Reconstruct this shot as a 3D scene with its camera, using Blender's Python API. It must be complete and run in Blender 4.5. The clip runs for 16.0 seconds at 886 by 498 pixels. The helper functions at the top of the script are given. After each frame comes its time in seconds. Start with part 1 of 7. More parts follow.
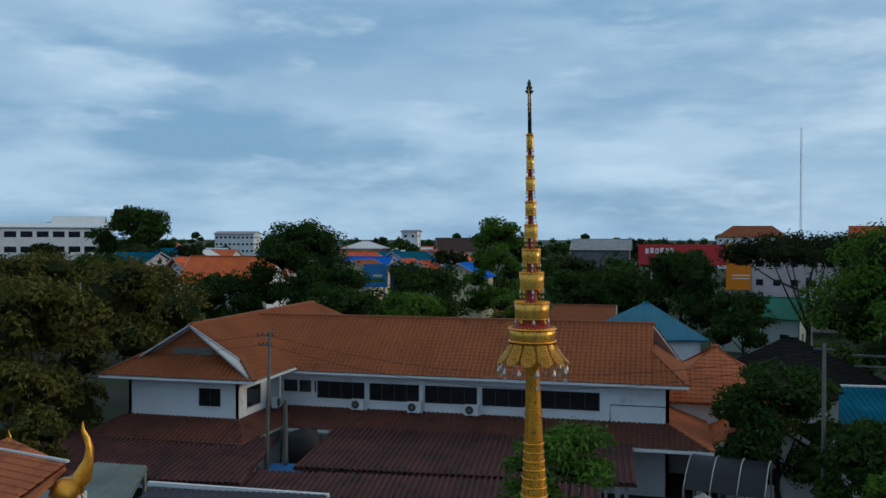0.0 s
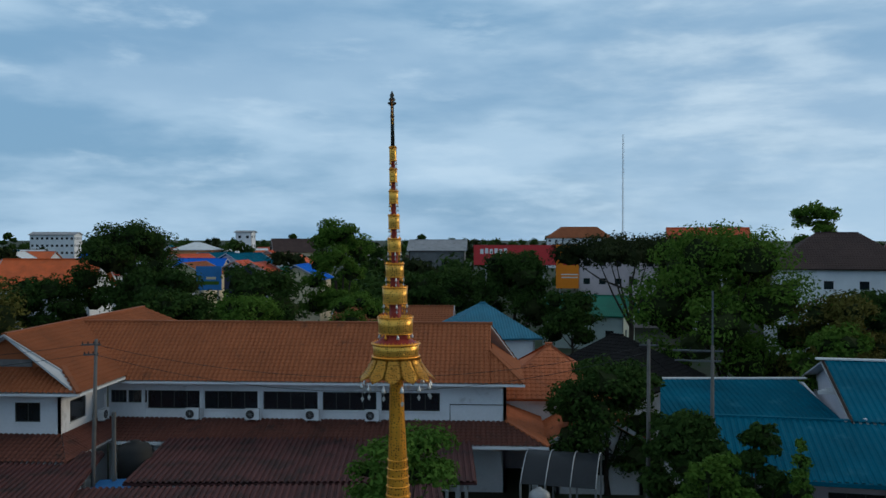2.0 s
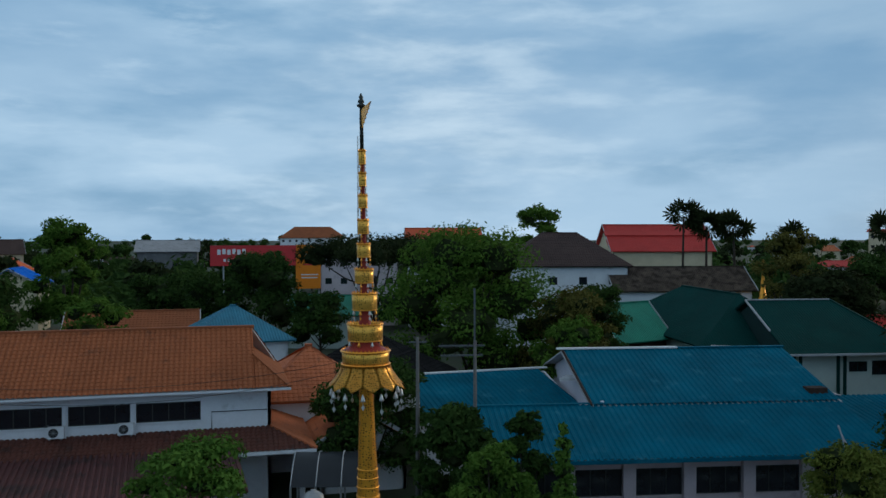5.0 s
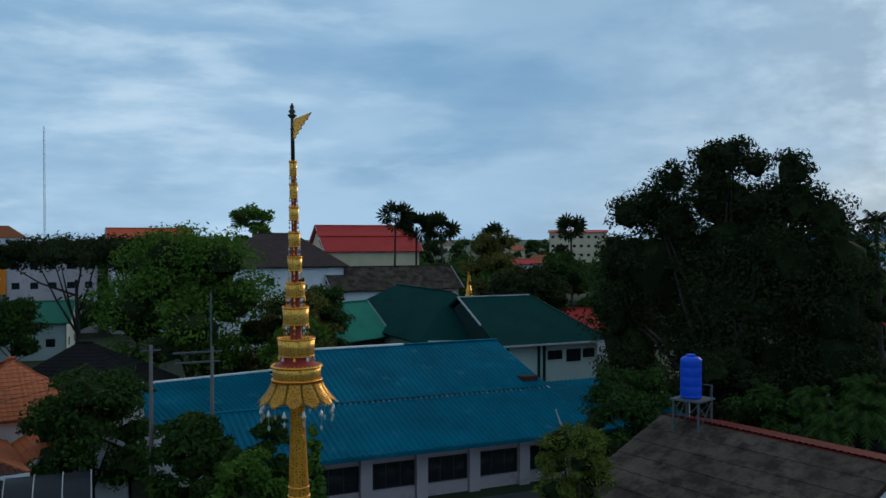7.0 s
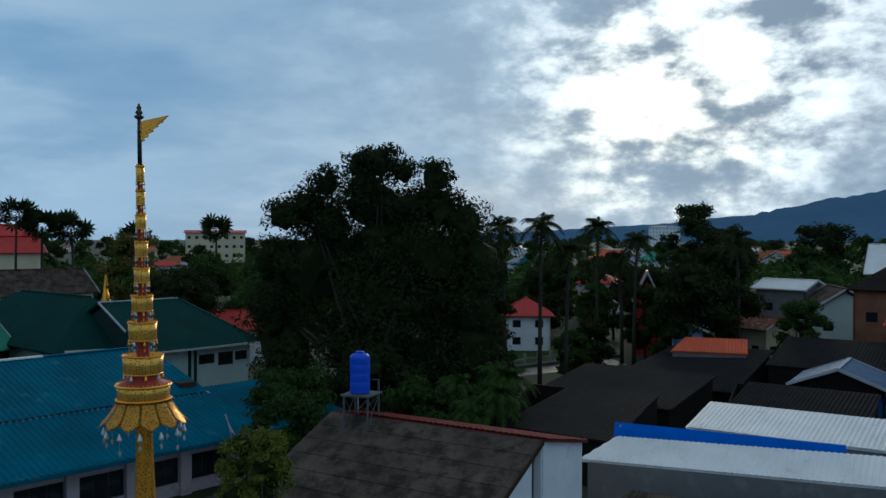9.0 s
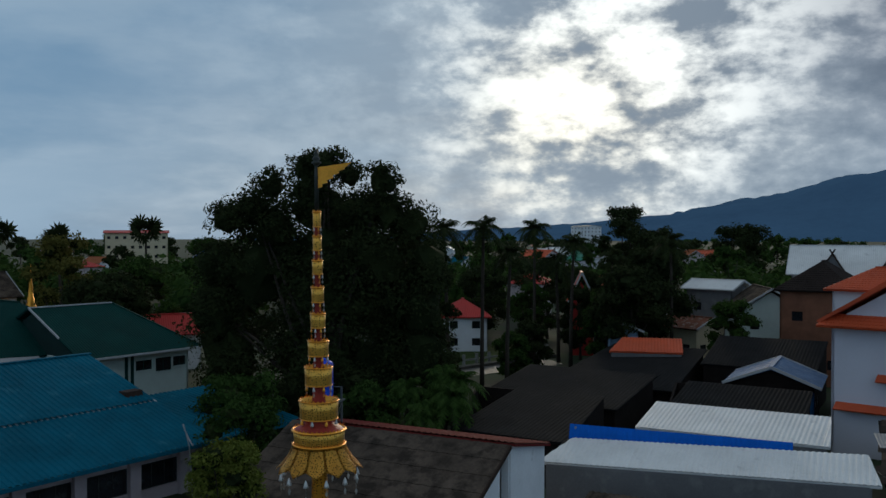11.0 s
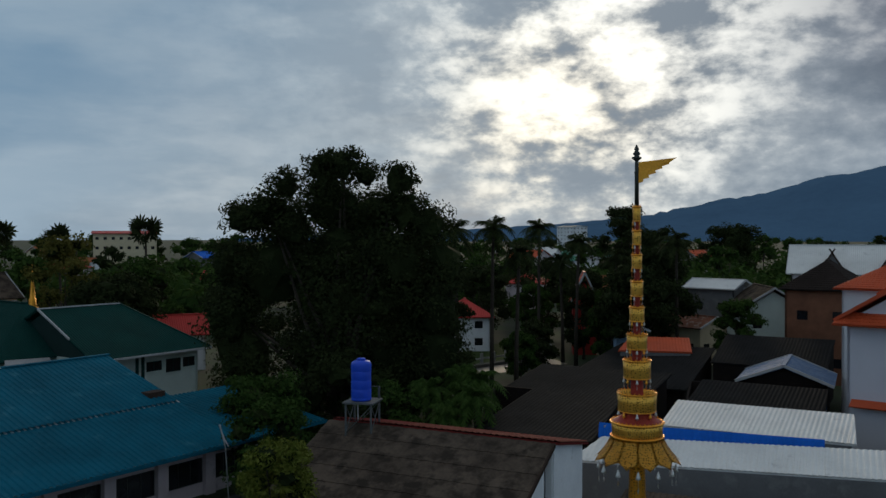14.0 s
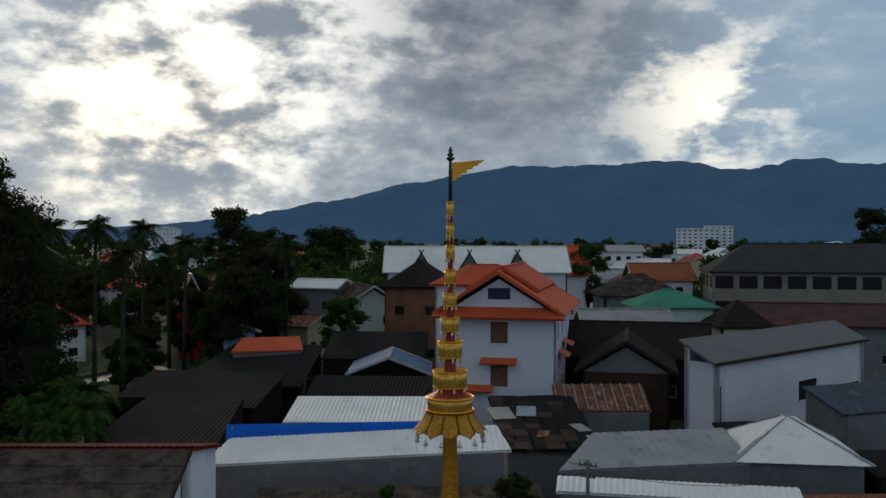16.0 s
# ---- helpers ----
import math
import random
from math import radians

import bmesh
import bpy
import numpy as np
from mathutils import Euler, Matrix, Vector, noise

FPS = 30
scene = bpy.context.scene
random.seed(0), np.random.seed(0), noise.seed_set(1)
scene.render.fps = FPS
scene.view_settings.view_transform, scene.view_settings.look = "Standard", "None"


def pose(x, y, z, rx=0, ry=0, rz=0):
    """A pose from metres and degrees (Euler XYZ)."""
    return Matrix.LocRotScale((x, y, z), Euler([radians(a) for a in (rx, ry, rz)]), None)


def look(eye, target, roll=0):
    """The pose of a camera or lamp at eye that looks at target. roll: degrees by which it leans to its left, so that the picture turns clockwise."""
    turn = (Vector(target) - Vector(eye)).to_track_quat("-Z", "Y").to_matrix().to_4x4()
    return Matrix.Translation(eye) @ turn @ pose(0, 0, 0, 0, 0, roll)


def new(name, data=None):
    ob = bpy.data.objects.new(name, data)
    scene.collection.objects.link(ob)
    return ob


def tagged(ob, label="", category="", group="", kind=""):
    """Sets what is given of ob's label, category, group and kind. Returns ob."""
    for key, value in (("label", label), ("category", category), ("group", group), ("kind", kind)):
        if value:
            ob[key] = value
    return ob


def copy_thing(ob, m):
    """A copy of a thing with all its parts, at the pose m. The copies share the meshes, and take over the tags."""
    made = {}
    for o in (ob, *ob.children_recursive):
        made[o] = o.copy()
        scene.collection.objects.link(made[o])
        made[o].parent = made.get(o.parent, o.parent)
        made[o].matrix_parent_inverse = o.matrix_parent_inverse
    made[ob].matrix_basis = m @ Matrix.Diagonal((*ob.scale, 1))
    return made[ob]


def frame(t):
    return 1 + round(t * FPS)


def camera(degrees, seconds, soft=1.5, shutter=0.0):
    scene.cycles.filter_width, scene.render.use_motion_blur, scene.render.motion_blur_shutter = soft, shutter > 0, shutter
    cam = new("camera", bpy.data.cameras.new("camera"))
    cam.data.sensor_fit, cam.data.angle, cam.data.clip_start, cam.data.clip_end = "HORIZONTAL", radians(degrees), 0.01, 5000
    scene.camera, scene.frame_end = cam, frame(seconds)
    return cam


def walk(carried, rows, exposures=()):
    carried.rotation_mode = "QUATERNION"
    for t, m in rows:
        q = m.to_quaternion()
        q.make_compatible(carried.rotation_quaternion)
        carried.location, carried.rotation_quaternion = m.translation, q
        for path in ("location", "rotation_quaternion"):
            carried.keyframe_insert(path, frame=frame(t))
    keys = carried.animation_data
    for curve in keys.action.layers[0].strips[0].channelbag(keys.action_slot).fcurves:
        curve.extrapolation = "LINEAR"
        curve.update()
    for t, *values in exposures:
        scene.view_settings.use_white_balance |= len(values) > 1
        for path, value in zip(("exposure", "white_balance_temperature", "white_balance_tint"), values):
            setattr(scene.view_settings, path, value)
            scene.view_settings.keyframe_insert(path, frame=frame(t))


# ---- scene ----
LENS = 53.98
cam = camera(LENS, 16.0, soft=1.5)
# seconds, x, y, z, yaw, pitch, roll
PATH = [
    (0.0, 0.288, 0.574, 14.804, 13.72, -0.77, -0.10),
    (0.5, 0.275, 0.562, 14.836, 10.80, -0.74, -0.09),
    (1.0, 0.238, 0.604, 14.872, 7.95, -0.74, -0.08),
    (1.5, 0.174, 0.631, 14.907, 5.63, -0.74, -0.05),
    (2.0, 0.047, 0.670, 14.918, 3.00, -0.73, -0.04),
    (2.5, -0.162, 0.677, 14.923, 0.61, -0.73, -0.01),
    (3.0, -0.472, 0.688, 14.944, -2.85, -0.72, 0.00),
    (3.5, -0.800, 0.728, 14.917, -6.10, -0.73, 0.04),
    (6.0, -2.857, 1.078, 15.015, -23.10, -0.76, 0.08),
    (6.5, -3.320, 1.268, 15.041, -28.84, -0.78, 0.08),
    (7.0, -3.741, 1.485, 15.071, -34.07, -0.78, 0.08),
    (7.5, -4.144, 1.742, 15.105, -38.91, -0.79, 0.07),
    (8.0, -4.523, 1.964, 15.099, -46.05, -0.76, 0.03),
    (8.5, -4.864, 2.223, 15.107, -53.87, -0.75, -0.03),
    (9.0, -5.167, 2.567, 15.148, -57.85, -0.76, -0.06),
    (9.5, -5.516, 2.961, 15.216, -58.32, -0.78, -0.06),
    (10.0, -5.811, 3.380, 15.319, -62.12, -0.79, -0.06),
    (12.5, -6.829, 5.310, 15.617, -63.29, -0.81, -0.01),
    (13.0, -7.026, 5.705, 15.556, -63.55, -0.79, 0.02),
    (13.5, -7.225, 6.086, 15.504, -63.79, -0.80, 0.04),
    (14.0, -7.481, 6.463, 15.455, -64.03, -0.79, 0.04),
    (14.5, -7.686, 6.896, 15.428, -65.14, -0.77, 0.01),
    (15.0, -7.833, 7.301, 15.426, -74.42, -0.73, -0.01),
    (15.5, -7.978, 7.734, 15.390, -83.29, -0.68, -0.03),
    (16.0, -8.230, 8.172, 15.375, -90.35, -0.65, -0.06),
]
EXPOSURE = ((0.0, 0.0, 6200, 5), (6.0, 0.0, 6100, 4), (8.0, -0.04, 5850, 3), (9.0, -0.14, 5900, 3), (9.5, -0.29, 6000, 4), (12.5, -0.4, 6700, 8), (14.5, -0.4, 6900, 9), (16.0, -0.25, 7000, 10))
walk(cam, [(t, pose(x, y, z, 90 + p, r, yaw)) for t, x, y, z, yaw, p, r in PATH], EXPOSURE)

# ---- sky and sun ----
SUN_YAW, SUN_EL = -72.0, 15.0          # yaw to the left from +y


def heading(yaw, el):
    a, e = radians(yaw), radians(el)
    return Vector((-math.sin(a) * math.cos(e), math.cos(a) * math.cos(e), math.sin(e)))


def build_sky():
    w = bpy.data.worlds.new("sky")
    scene.world = w
    w.use_nodes = True
    nt = w.node_tree
    nt.nodes.clear()
    N, L = nt.nodes.new, nt.links.new

    def math_node(op, a, b=None, clamp=False):
        n = N("ShaderNodeMath")
        n.operation, n.use_clamp = op, clamp
        for i, v in enumerate((a, b)):
            if v is None:
                continue
            if isinstance(v, (int, float)):
                n.inputs[i].default_value = v
            else:
                L(v, n.inputs[i])
        return n.outputs[0]

    def vec_node(op, a, b=None):
        n = N("ShaderNodeVectorMath")
        n.operation = op
        for i, v in enumerate((a, b)):
            if v is None:
                continue
            if isinstance(v, (tuple, Vector)):
                n.inputs[i].default_value = v
            else:
                L(v, n.inputs[i])
        return n

    def noise_node(vec, scale, detail, rough, distort=0.0):
        n = N("ShaderNodeTexNoise")
        L(vec, n.inputs["Vector"])
        n.inputs["Scale"].default_value, n.inputs["Detail"].default_value = scale, detail
        n.inputs["Roughness"].default_value, n.inputs["Distortion"].default_value = rough, distort
        return n.outputs[0]

    def ramp(v, lo, hi):
        n = N("ShaderNodeMapRange")
        n.interpolation_type = "SMOOTHSTEP"
        L(v, n.inputs[0])
        n.inputs[1].default_value, n.inputs[2].default_value = lo, hi
        return n.outputs[0]

    def mix(fac, a, b, blend="MIX"):
        n = N("ShaderNodeMix")
        n.data_type, n.blend_type = "RGBA", blend
        for i, v in ((0, fac), (6, a), (7, b)):
            if isinstance(v, (int, float)):
                n.inputs[i].default_value = v
            elif isinstance(v, tuple):
                n.inputs[i].default_value = (*v, 1)
            else:
                L(v, n.inputs[i])
        return n.outputs[2]

    way = vec_node("NORMALIZE", N("ShaderNodeTexCoord").outputs["Generated"]).outputs[0]
    sep = N("ShaderNodeSeparateXYZ")
    L(way, sep.inputs[0])
    up = math_node("MAXIMUM", sep.outputs[2], 0.0)
    flat = vec_node("MULTIPLY", way, (1.0, 1.0, 1.9)).outputs[0]

    def lobe(yaw, el, tight):
        """How near the way lies to a heading, 1 at its middle."""
        n = math_node("MAXIMUM", vec_node("DOT_PRODUCT", way, heading(yaw, el)).outputs["Value"], 0.0)
        return math_node("POWER", n, tight)

    def scaled(a, k):
        return math_node("MULTIPLY", a, k, True)

    sky = N("ShaderNodeTexSky")
    sky.sky_type, sky.sun_disc = "NISHITA", False
    sky.sun_elevation, sky.sun_rotation = radians(SUN_EL), radians(-SUN_YAW)
    blue = mix(0.12, (0.22, 0.39, 0.59), vec_node("MULTIPLY", sky.outputs[0], (0.09, 0.09, 0.09)).outputs[0])
    banded = vec_node("MULTIPLY", way, (1.0, 1.0, 3.8)).outputs[0]
    broad = noise_node(flat, 2.0, 5, 0.5, 0.2)
    veil = noise_node(banded, 3.6, 7, 0.52, 0.1)
    wisp = noise_node(vec_node("ADD", banded, (3.1, 1.7, 0.4)).outputs[0], 6.5, 7, 0.55, 0.1)
    puff = noise_node(vec_node("ADD", flat, (5.3, 0.6, 2.0)).outputs[0], 8.5, 9, 0.58, 0.1)
    curl = noise_node(flat, 21.0, 7, 0.58, 0.1)
    # high veil with bands of pale cloud
    c = mix(ramp(veil, 0.36, 0.62), blue, (0.44, 0.59, 0.75))
    c = mix(scaled(ramp(broad, 0.44, 0.64), 0.6), c, (0.24, 0.39, 0.575))
    c = mix(scaled(ramp(wisp, 0.53, 0.72), 0.5), c, (0.60, 0.73, 0.86))
    # pale broken bank to the north, then a smooth grey-blue sheet
    c = mix(scaled(lobe(-15, 9, 70), 0.6), c, mix(ramp(wisp, 0.40, 0.62), (0.36, 0.50, 0.665), (0.64, 0.745, 0.85)))
    c = mix(scaled(lobe(-42, 13, 40), 0.9), c, mix(ramp(veil, 0.34, 0.68), (0.205, 0.355, 0.54), (0.32, 0.46, 0.62)))
    c = mix(scaled(lobe(-50, 1, 90), 0.7), c, mix(ramp(wisp, 0.40, 0.62), (0.40, 0.52, 0.65), (0.62, 0.72, 0.82)))
    # broken bright cloud round the hidden sun
    rags = mix(0.35, puff, curl)
    split = N("ShaderNodeSeparateColor")
    L(rags, split.inputs[0])
    ragged = split.outputs[0]
    c = mix(scaled(lobe(-76, 10, 16), 0.95), c, mix(ramp(ragged, 0.42, 0.60), (0.585, 0.65, 0.715), (0.305, 0.365, 0.445)))
    c = mix(scaled(lobe(-95, 15, 60), 1.2), c, mix(ramp(ragged, 0.38, 0.60), (0.31, 0.355, 0.44), (0.15, 0.185, 0.25)))
    open_ = ragged
    for yaw, el, tight, much in ((-74.5, 14.5, 110, 0.10), (-68.5, 8.5, 260, 0.09), (-77.5, 7.5, 260, 0.09), (-84, 15, 300, 0.10)):
        open_ = math_node("SUBTRACT", open_, math_node("MULTIPLY", lobe(yaw, el, tight), much))
    glow = math_node("MULTIPLY", ramp(open_, 0.47, 0.30), lobe(-74.5, 11, 34))
    warm = math_node("MULTIPLY", ramp(open_, 0.50, 0.36), lobe(-71, 6.5, 160))
    far_gap = math_node("SUBTRACT", ragged, math_node("MULTIPLY", lobe(-106, 8.5, 500), 0.10))
    gap = math_node("MULTIPLY", ramp(far_gap, 0.51, 0.38), lobe(-107.5, 8.5, 230))
    for amount, tint in ((glow, (0.95, 0.91, 0.82)), (warm, (0.45, 0.35, 0.18)), (gap, (1.0, 0.88, 0.66))):
        add = vec_node("SCALE", tint)
        L(amount, add.inputs["Scale"])
        c = vec_node("ADD", c, add.outputs[0]).outputs[0]
    # sky overhead, out of view, is greyed so that its fill is less blue
    rise = vec_node("SCALE", mix(scaled(ramp(up, 0.30, 0.75), 0.75), c, (0.40, 0.43, 0.45)))
    rise.inputs["Scale"].default_value = 1.0
    bg, out = N("ShaderNodeBackground"), N("ShaderNodeOutputWorld")
    L(rise.outputs[0], bg.inputs[0])
    bg.inputs[1].default_value = 1.0
    L(bg.outputs[0], out.inputs[0])


build_sky()
sun_lamp = new("sun", bpy.data.lights.new("sun", "SUN"))
sun_lamp.data.energy, sun_lamp.data.angle, sun_lamp.data.color = 0.9, radians(12), (1.0, 0.84, 0.62)
sun_lamp.matrix_world = look(heading(SUN_YAW, SUN_EL) * 100, (0, 0, 0))

# ---- materials ----
MATS = {}


def mat(name, rgb, rough=0.75, metal=0.0, vary=0.3, scale=0.6, fine=14.0, bump=0.15, stain=None, stain_at=0.6, piece=0.0, spec=0.3, stretch=(1, 1, 1), glow=None):
    """Base colour with blotches, grain, optional stains of another colour and a difference from piece to piece."""
    if name in MATS:
        return MATS[name]
    m = MATS[name] = bpy.data.materials.new(name)
    m.use_nodes = True
    nt = m.node_tree
    N, L = nt.nodes.new, nt.links.new
    b = nt.nodes["Principled BSDF"]
    b.inputs["Roughness"].default_value, b.inputs["Metallic"].default_value = rough, metal
    b.inputs["Specular IOR Level"].default_value = spec
    tc, mp = N("ShaderNodeTexCoord"), N("ShaderNodeMapping")
    L(tc.outputs["Object"], mp.inputs[0])
    mp.inputs["Scale"].default_value = stretch

    def tex(s, d=5, r=0.6):
        n = N("ShaderNodeTexNoise")
        L(mp.outputs[0], n.inputs["Vector"])
        n.inputs["Scale"].default_value, n.inputs["Detail"].default_value, n.inputs["Roughness"].default_value = s, d, r
        return n.outputs[0]

    big, small = tex(scale), tex(fine, 3)
    add = N("ShaderNodeMath")
    add.operation = "MULTIPLY_ADD"
    L(small, add.inputs[0])
    add.inputs[1].default_value = 0.45
    L(big, add.inputs[2])
    rng = N("ShaderNodeMapRange")
    L(add.outputs[0], rng.inputs[0])
    rng.inputs[1].default_value, rng.inputs[2].default_value = 0.45, 1.0
    rng.inputs[3].default_value, rng.inputs[4].default_value = 1 - vary, 1 + vary
    val = rng.outputs[0]
    if piece:
        geo, inf = N("ShaderNodeNewGeometry"), N("ShaderNodeObjectInfo")
        s = N("ShaderNodeMath")
        s.operation = "ADD"
        L(geo.outputs["Random Per Island"], s.inputs[0])
        L(inf.outputs["Random"], s.inputs[1])
        pr = N("ShaderNodeMapRange")
        L(s.outputs[0], pr.inputs[0])
        pr.inputs[2].default_value = 2.0
        pr.inputs[3].default_value, pr.inputs[4].default_value = 1 - piece, 1 + piece
        mu = N("ShaderNodeMath")
        mu.operation = "MULTIPLY"
        L(val, mu.inputs[0])
        L(pr.outputs[0], mu.inputs[1])
        val = mu.outputs[0]
    sc = N("ShaderNodeVectorMath")
    sc.operation = "SCALE"
    sc.inputs[0].default_value = rgb
    L(val, sc.inputs["Scale"])
    col = sc.outputs[0]
    if stain:
        st, sr, mx = tex(scale * 2.3, 7, 0.65), N("ShaderNodeMapRange"), N("ShaderNodeMix")
        L(st, sr.inputs[0])
        sr.inputs[1].default_value, sr.inputs[2].default_value = stain_at - 0.07, stain_at + 0.09
        mx.data_type = "RGBA"
        L(sr.outputs[0], mx.inputs[0])
        L(col, mx.inputs[6])
        mx.inputs[7].default_value = (*stain, 1)
        col = mx.outputs[2]
    L(col, b.inputs["Base Color"])
    if bump:
        bp = N("ShaderNodeBump")
        bp.inputs["Strength"].default_value, bp.inputs["Distance"].default_value = bump, 0.03
        L(small, bp.inputs["Height"])
        L(bp.outputs[0], b.inputs["Normal"])
    if glow:
        b.inputs["Emission Color"].default_value, b.inputs["Emission Strength"].default_value = (*glow, 1), 1.0
    return m


def leaf_mat(name, rgb, rgb2, trans=0.25):
    if name in MATS:
        return MATS[name]
    m = MATS[name] = bpy.data.materials.new(name)
    m.use_nodes = True
    nt = m.node_tree
    N, L = nt.nodes.new, nt.links.new
    b = nt.nodes["Principled BSDF"]
    b.inputs["Roughness"].default_value, b.inputs["Specular IOR Level"].default_value = 0.85, 0.04
    geo, tc, no = N("ShaderNodeNewGeometry"), N("ShaderNodeTexCoord"), N("ShaderNodeTexNoise")
    L(tc.outputs["Object"], no.inputs["Vector"])
    no.inputs["Scale"].default_value, no.inputs["Detail"].default_value = 0.55, 3
    a = N("ShaderNodeMath")
    a.operation = "ADD"
    L(geo.outputs["Random Per Island"], a.inputs[0])
    L(no.outputs[0], a.inputs[1])
    r = N("ShaderNodeMapRange")
    L(a.outputs[0], r.inputs[0])
    r.inputs[1].default_value, r.inputs[2].default_value = 0.35, 1.35
    x = N("ShaderNodeMix")
    x.data_type = "RGBA"
    L(r.outputs[0], x.inputs[0])
    x.inputs[6].default_value, x.inputs[7].default_value = (*rgb, 1), (*rgb2, 1)
    L(x.outputs[2], b.inputs["Base Color"])
    t, mx = N("ShaderNodeBsdfTranslucent"), N("ShaderNodeMixShader")
    L(x.outputs[2], t.inputs[0])
    mx.inputs[0].default_value = trans
    L(b.outputs[0], mx.inputs[1])
    L(t.outputs[0], mx.inputs[2])
    L(mx.outputs[0], nt.nodes["Material Output"].inputs[0])
    return m


def filigree(name, rgb, hole, scale):
    """Gilt sheet with punched ornament."""
    m = MATS[name] = bpy.data.materials.new(name)
    m.use_nodes = True
    nt = m.node_tree
    N, L = nt.nodes.new, nt.links.new
    b = nt.nodes["Principled BSDF"]
    b.inputs["Metallic"].default_value, b.inputs["Roughness"].default_value = 0.75, 0.38
    tc, v, no = N("ShaderNodeTexCoord"), N("ShaderNodeTexVoronoi"), N("ShaderNodeTexNoise")
    L(tc.outputs["Object"], v.inputs["Vector"])
    v.inputs["Scale"].default_value, v.inputs["Randomness"].default_value = scale, 0.55
    L(tc.outputs["Object"], no.inputs["Vector"])
    no.inputs["Scale"].default_value = 9.0
    r = N("ShaderNodeMapRange")
    L(v.outputs["Distance"], r.inputs[0])
    r.inputs[1].default_value, r.inputs[2].default_value = 0.24, 0.36
    tone = N("ShaderNodeMix")
    tone.data_type = "RGBA"
    L(no.outputs[0], tone.inputs[0])
    tone.inputs[6].default_value, tone.inputs[7].default_value = (*[c * 0.65 for c in rgb], 1), (*[min(1, c * 1.25) for c in rgb], 1)
    x = N("ShaderNodeMix")
    x.data_type = "RGBA"
    L(r.outputs[0], x.inputs[0])
    x.inputs[6].default_value = (*hole, 1)
    L(tone.outputs[2], x.inputs[7])
    L(x.outputs[2], b.inputs["Base Color"])
    bp = N("ShaderNodeBump")
    bp.inputs["Strength"].default_value, bp.inputs["Distance"].default_value = 0.6, 0.006
    L(r.outputs[0], bp.inputs["Height"])
    L(bp.outputs[0], b.inputs["Normal"])
    return m


GOLD = mat("gold_leaf", (0.92, 0.40, 0.055), 0.36, 0.8, 0.25, 6, 60, 0.2)
GOLD_CUT = filigree("gold_filigree", (0.97, 0.45, 0.075), (0.14, 0.05, 0.010), 62)
GOLD_MESH = filigree("gold_scales", (0.90, 0.36, 0.035), (0.14, 0.05, 0.010), 46)
RED_LACQ = mat("red_lacquer", (0.30, 0.03, 0.018), 0.5, 0, 0.35, 4, 40)
BRONZE = mat("dark_bronze", (0.05, 0.055, 0.05), 0.5, 0.4, 0.4, 9, 60)
SILVER = mat("pale_metal", (0.62, 0.6, 0.58), 0.35, 0.5, 0.2, 9, 60)
WHITE = mat("white_render", (0.70, 0.71, 0.74), 0.85, 0, 0.12, 0.35, 9, 0.1, (0.42, 0.42, 0.43), 0.68)
LILAC = mat("pale_lilac_render", (0.60, 0.58, 0.64), 0.85, 0, 0.12, 0.3, 9, 0.1, (0.38, 0.36, 0.38), 0.68)
PINK = mat("pinkish_render", (0.52, 0.44, 0.46), 0.85, 0, 0.15, 0.4, 9, 0.1, (0.3, 0.26, 0.27), 0.64)
CREAM = mat("cream_render", (0.56, 0.48, 0.33), 0.85, 0, 0.15, 0.4, 9)
GREY_WALL = mat("grey_render", (0.144, 0.144, 0.150), 0.9, 0, 0.2, 0.4, 9, 0.15, (0.2, 0.2, 0.2), 0.6)
AQUA = mat("pale_green_render", (0.50, 0.58, 0.55), 0.85, 0, 0.12, 0.4, 9)
BRICK = mat("red_brick_wall", (0.20, 0.085, 0.05), 0.9, 0, 0.3, 0.8, 12)
TIMBER = mat("dark_timber", (0.042, 0.026, 0.02), 0.85, 0, 0.4, 0.9, 12, spec=0.15)
WOODWIN = mat("brown_shutter", (0.15, 0.07, 0.035), 0.7, 0, 0.3, 2, 20)
GLASS = mat("dark_glass", (0.012, 0.014, 0.018), 0.12, 0, 0.2, 1, 5, 0, spec=0.5)
FRAME = mat("white_frame", (0.66, 0.67, 0.69), 0.5, 0, 0.08, 1, 9, 0)
TRIM = mat("grey_fascia", (0.42, 0.43, 0.45), 0.7, 0, 0.15, 1, 9, 0.05)
TILE_BROWN = mat("brown_roof_tile", (0.27, 0.082, 0.030), 0.8, 0, 0.22, 0.4, 7, 0.2, (0.15, 0.055, 0.028), 0.66, 0.24)
# Maroon tile of the skirt roof, darkened for the shade it lies in.
TILE_SHADED = mat("shaded_maroon_tile", (0.115, 0.040, 0.028), 0.85, 0, 0.25, 0.4, 7, 0.2, (0.06, 0.028, 0.022), 0.6, 0.25)
TILE_BLACK = mat("blackish_tile", (0.026, 0.019, 0.017), 0.9, 0, 0.3, 0.5, 7, 0.2, spec=0.1)
BLACK_BOARD = mat("black_boards", (0.016, 0.012, 0.011), 0.9, 0, 0.4, 0.9, 12, spec=0.1)
TILE_ORANGE = mat("orange_roof_tile", (0.42, 0.12, 0.045), 0.7, 0, 0.25, 0.5, 7, 0.2, (0.2, 0.07, 0.035), 0.62, 0.15)
TILE_RED = mat("red_orange_tile", (0.52, 0.082, 0.028), 0.6, 0, 0.15, 0.4, 7, 0.15, None, 0.6, 0.1)
TILE_DARK = mat("dark_brown_tile", (0.060, 0.036, 0.032), 0.8, 0, 0.3, 0.5, 7, 0.2)
MAROON = mat("maroon_sheet", (0.075, 0.026, 0.026), 0.75, 0, 0.3, 0.35, 6, 0.1, (0.032, 0.017, 0.017), 0.55)
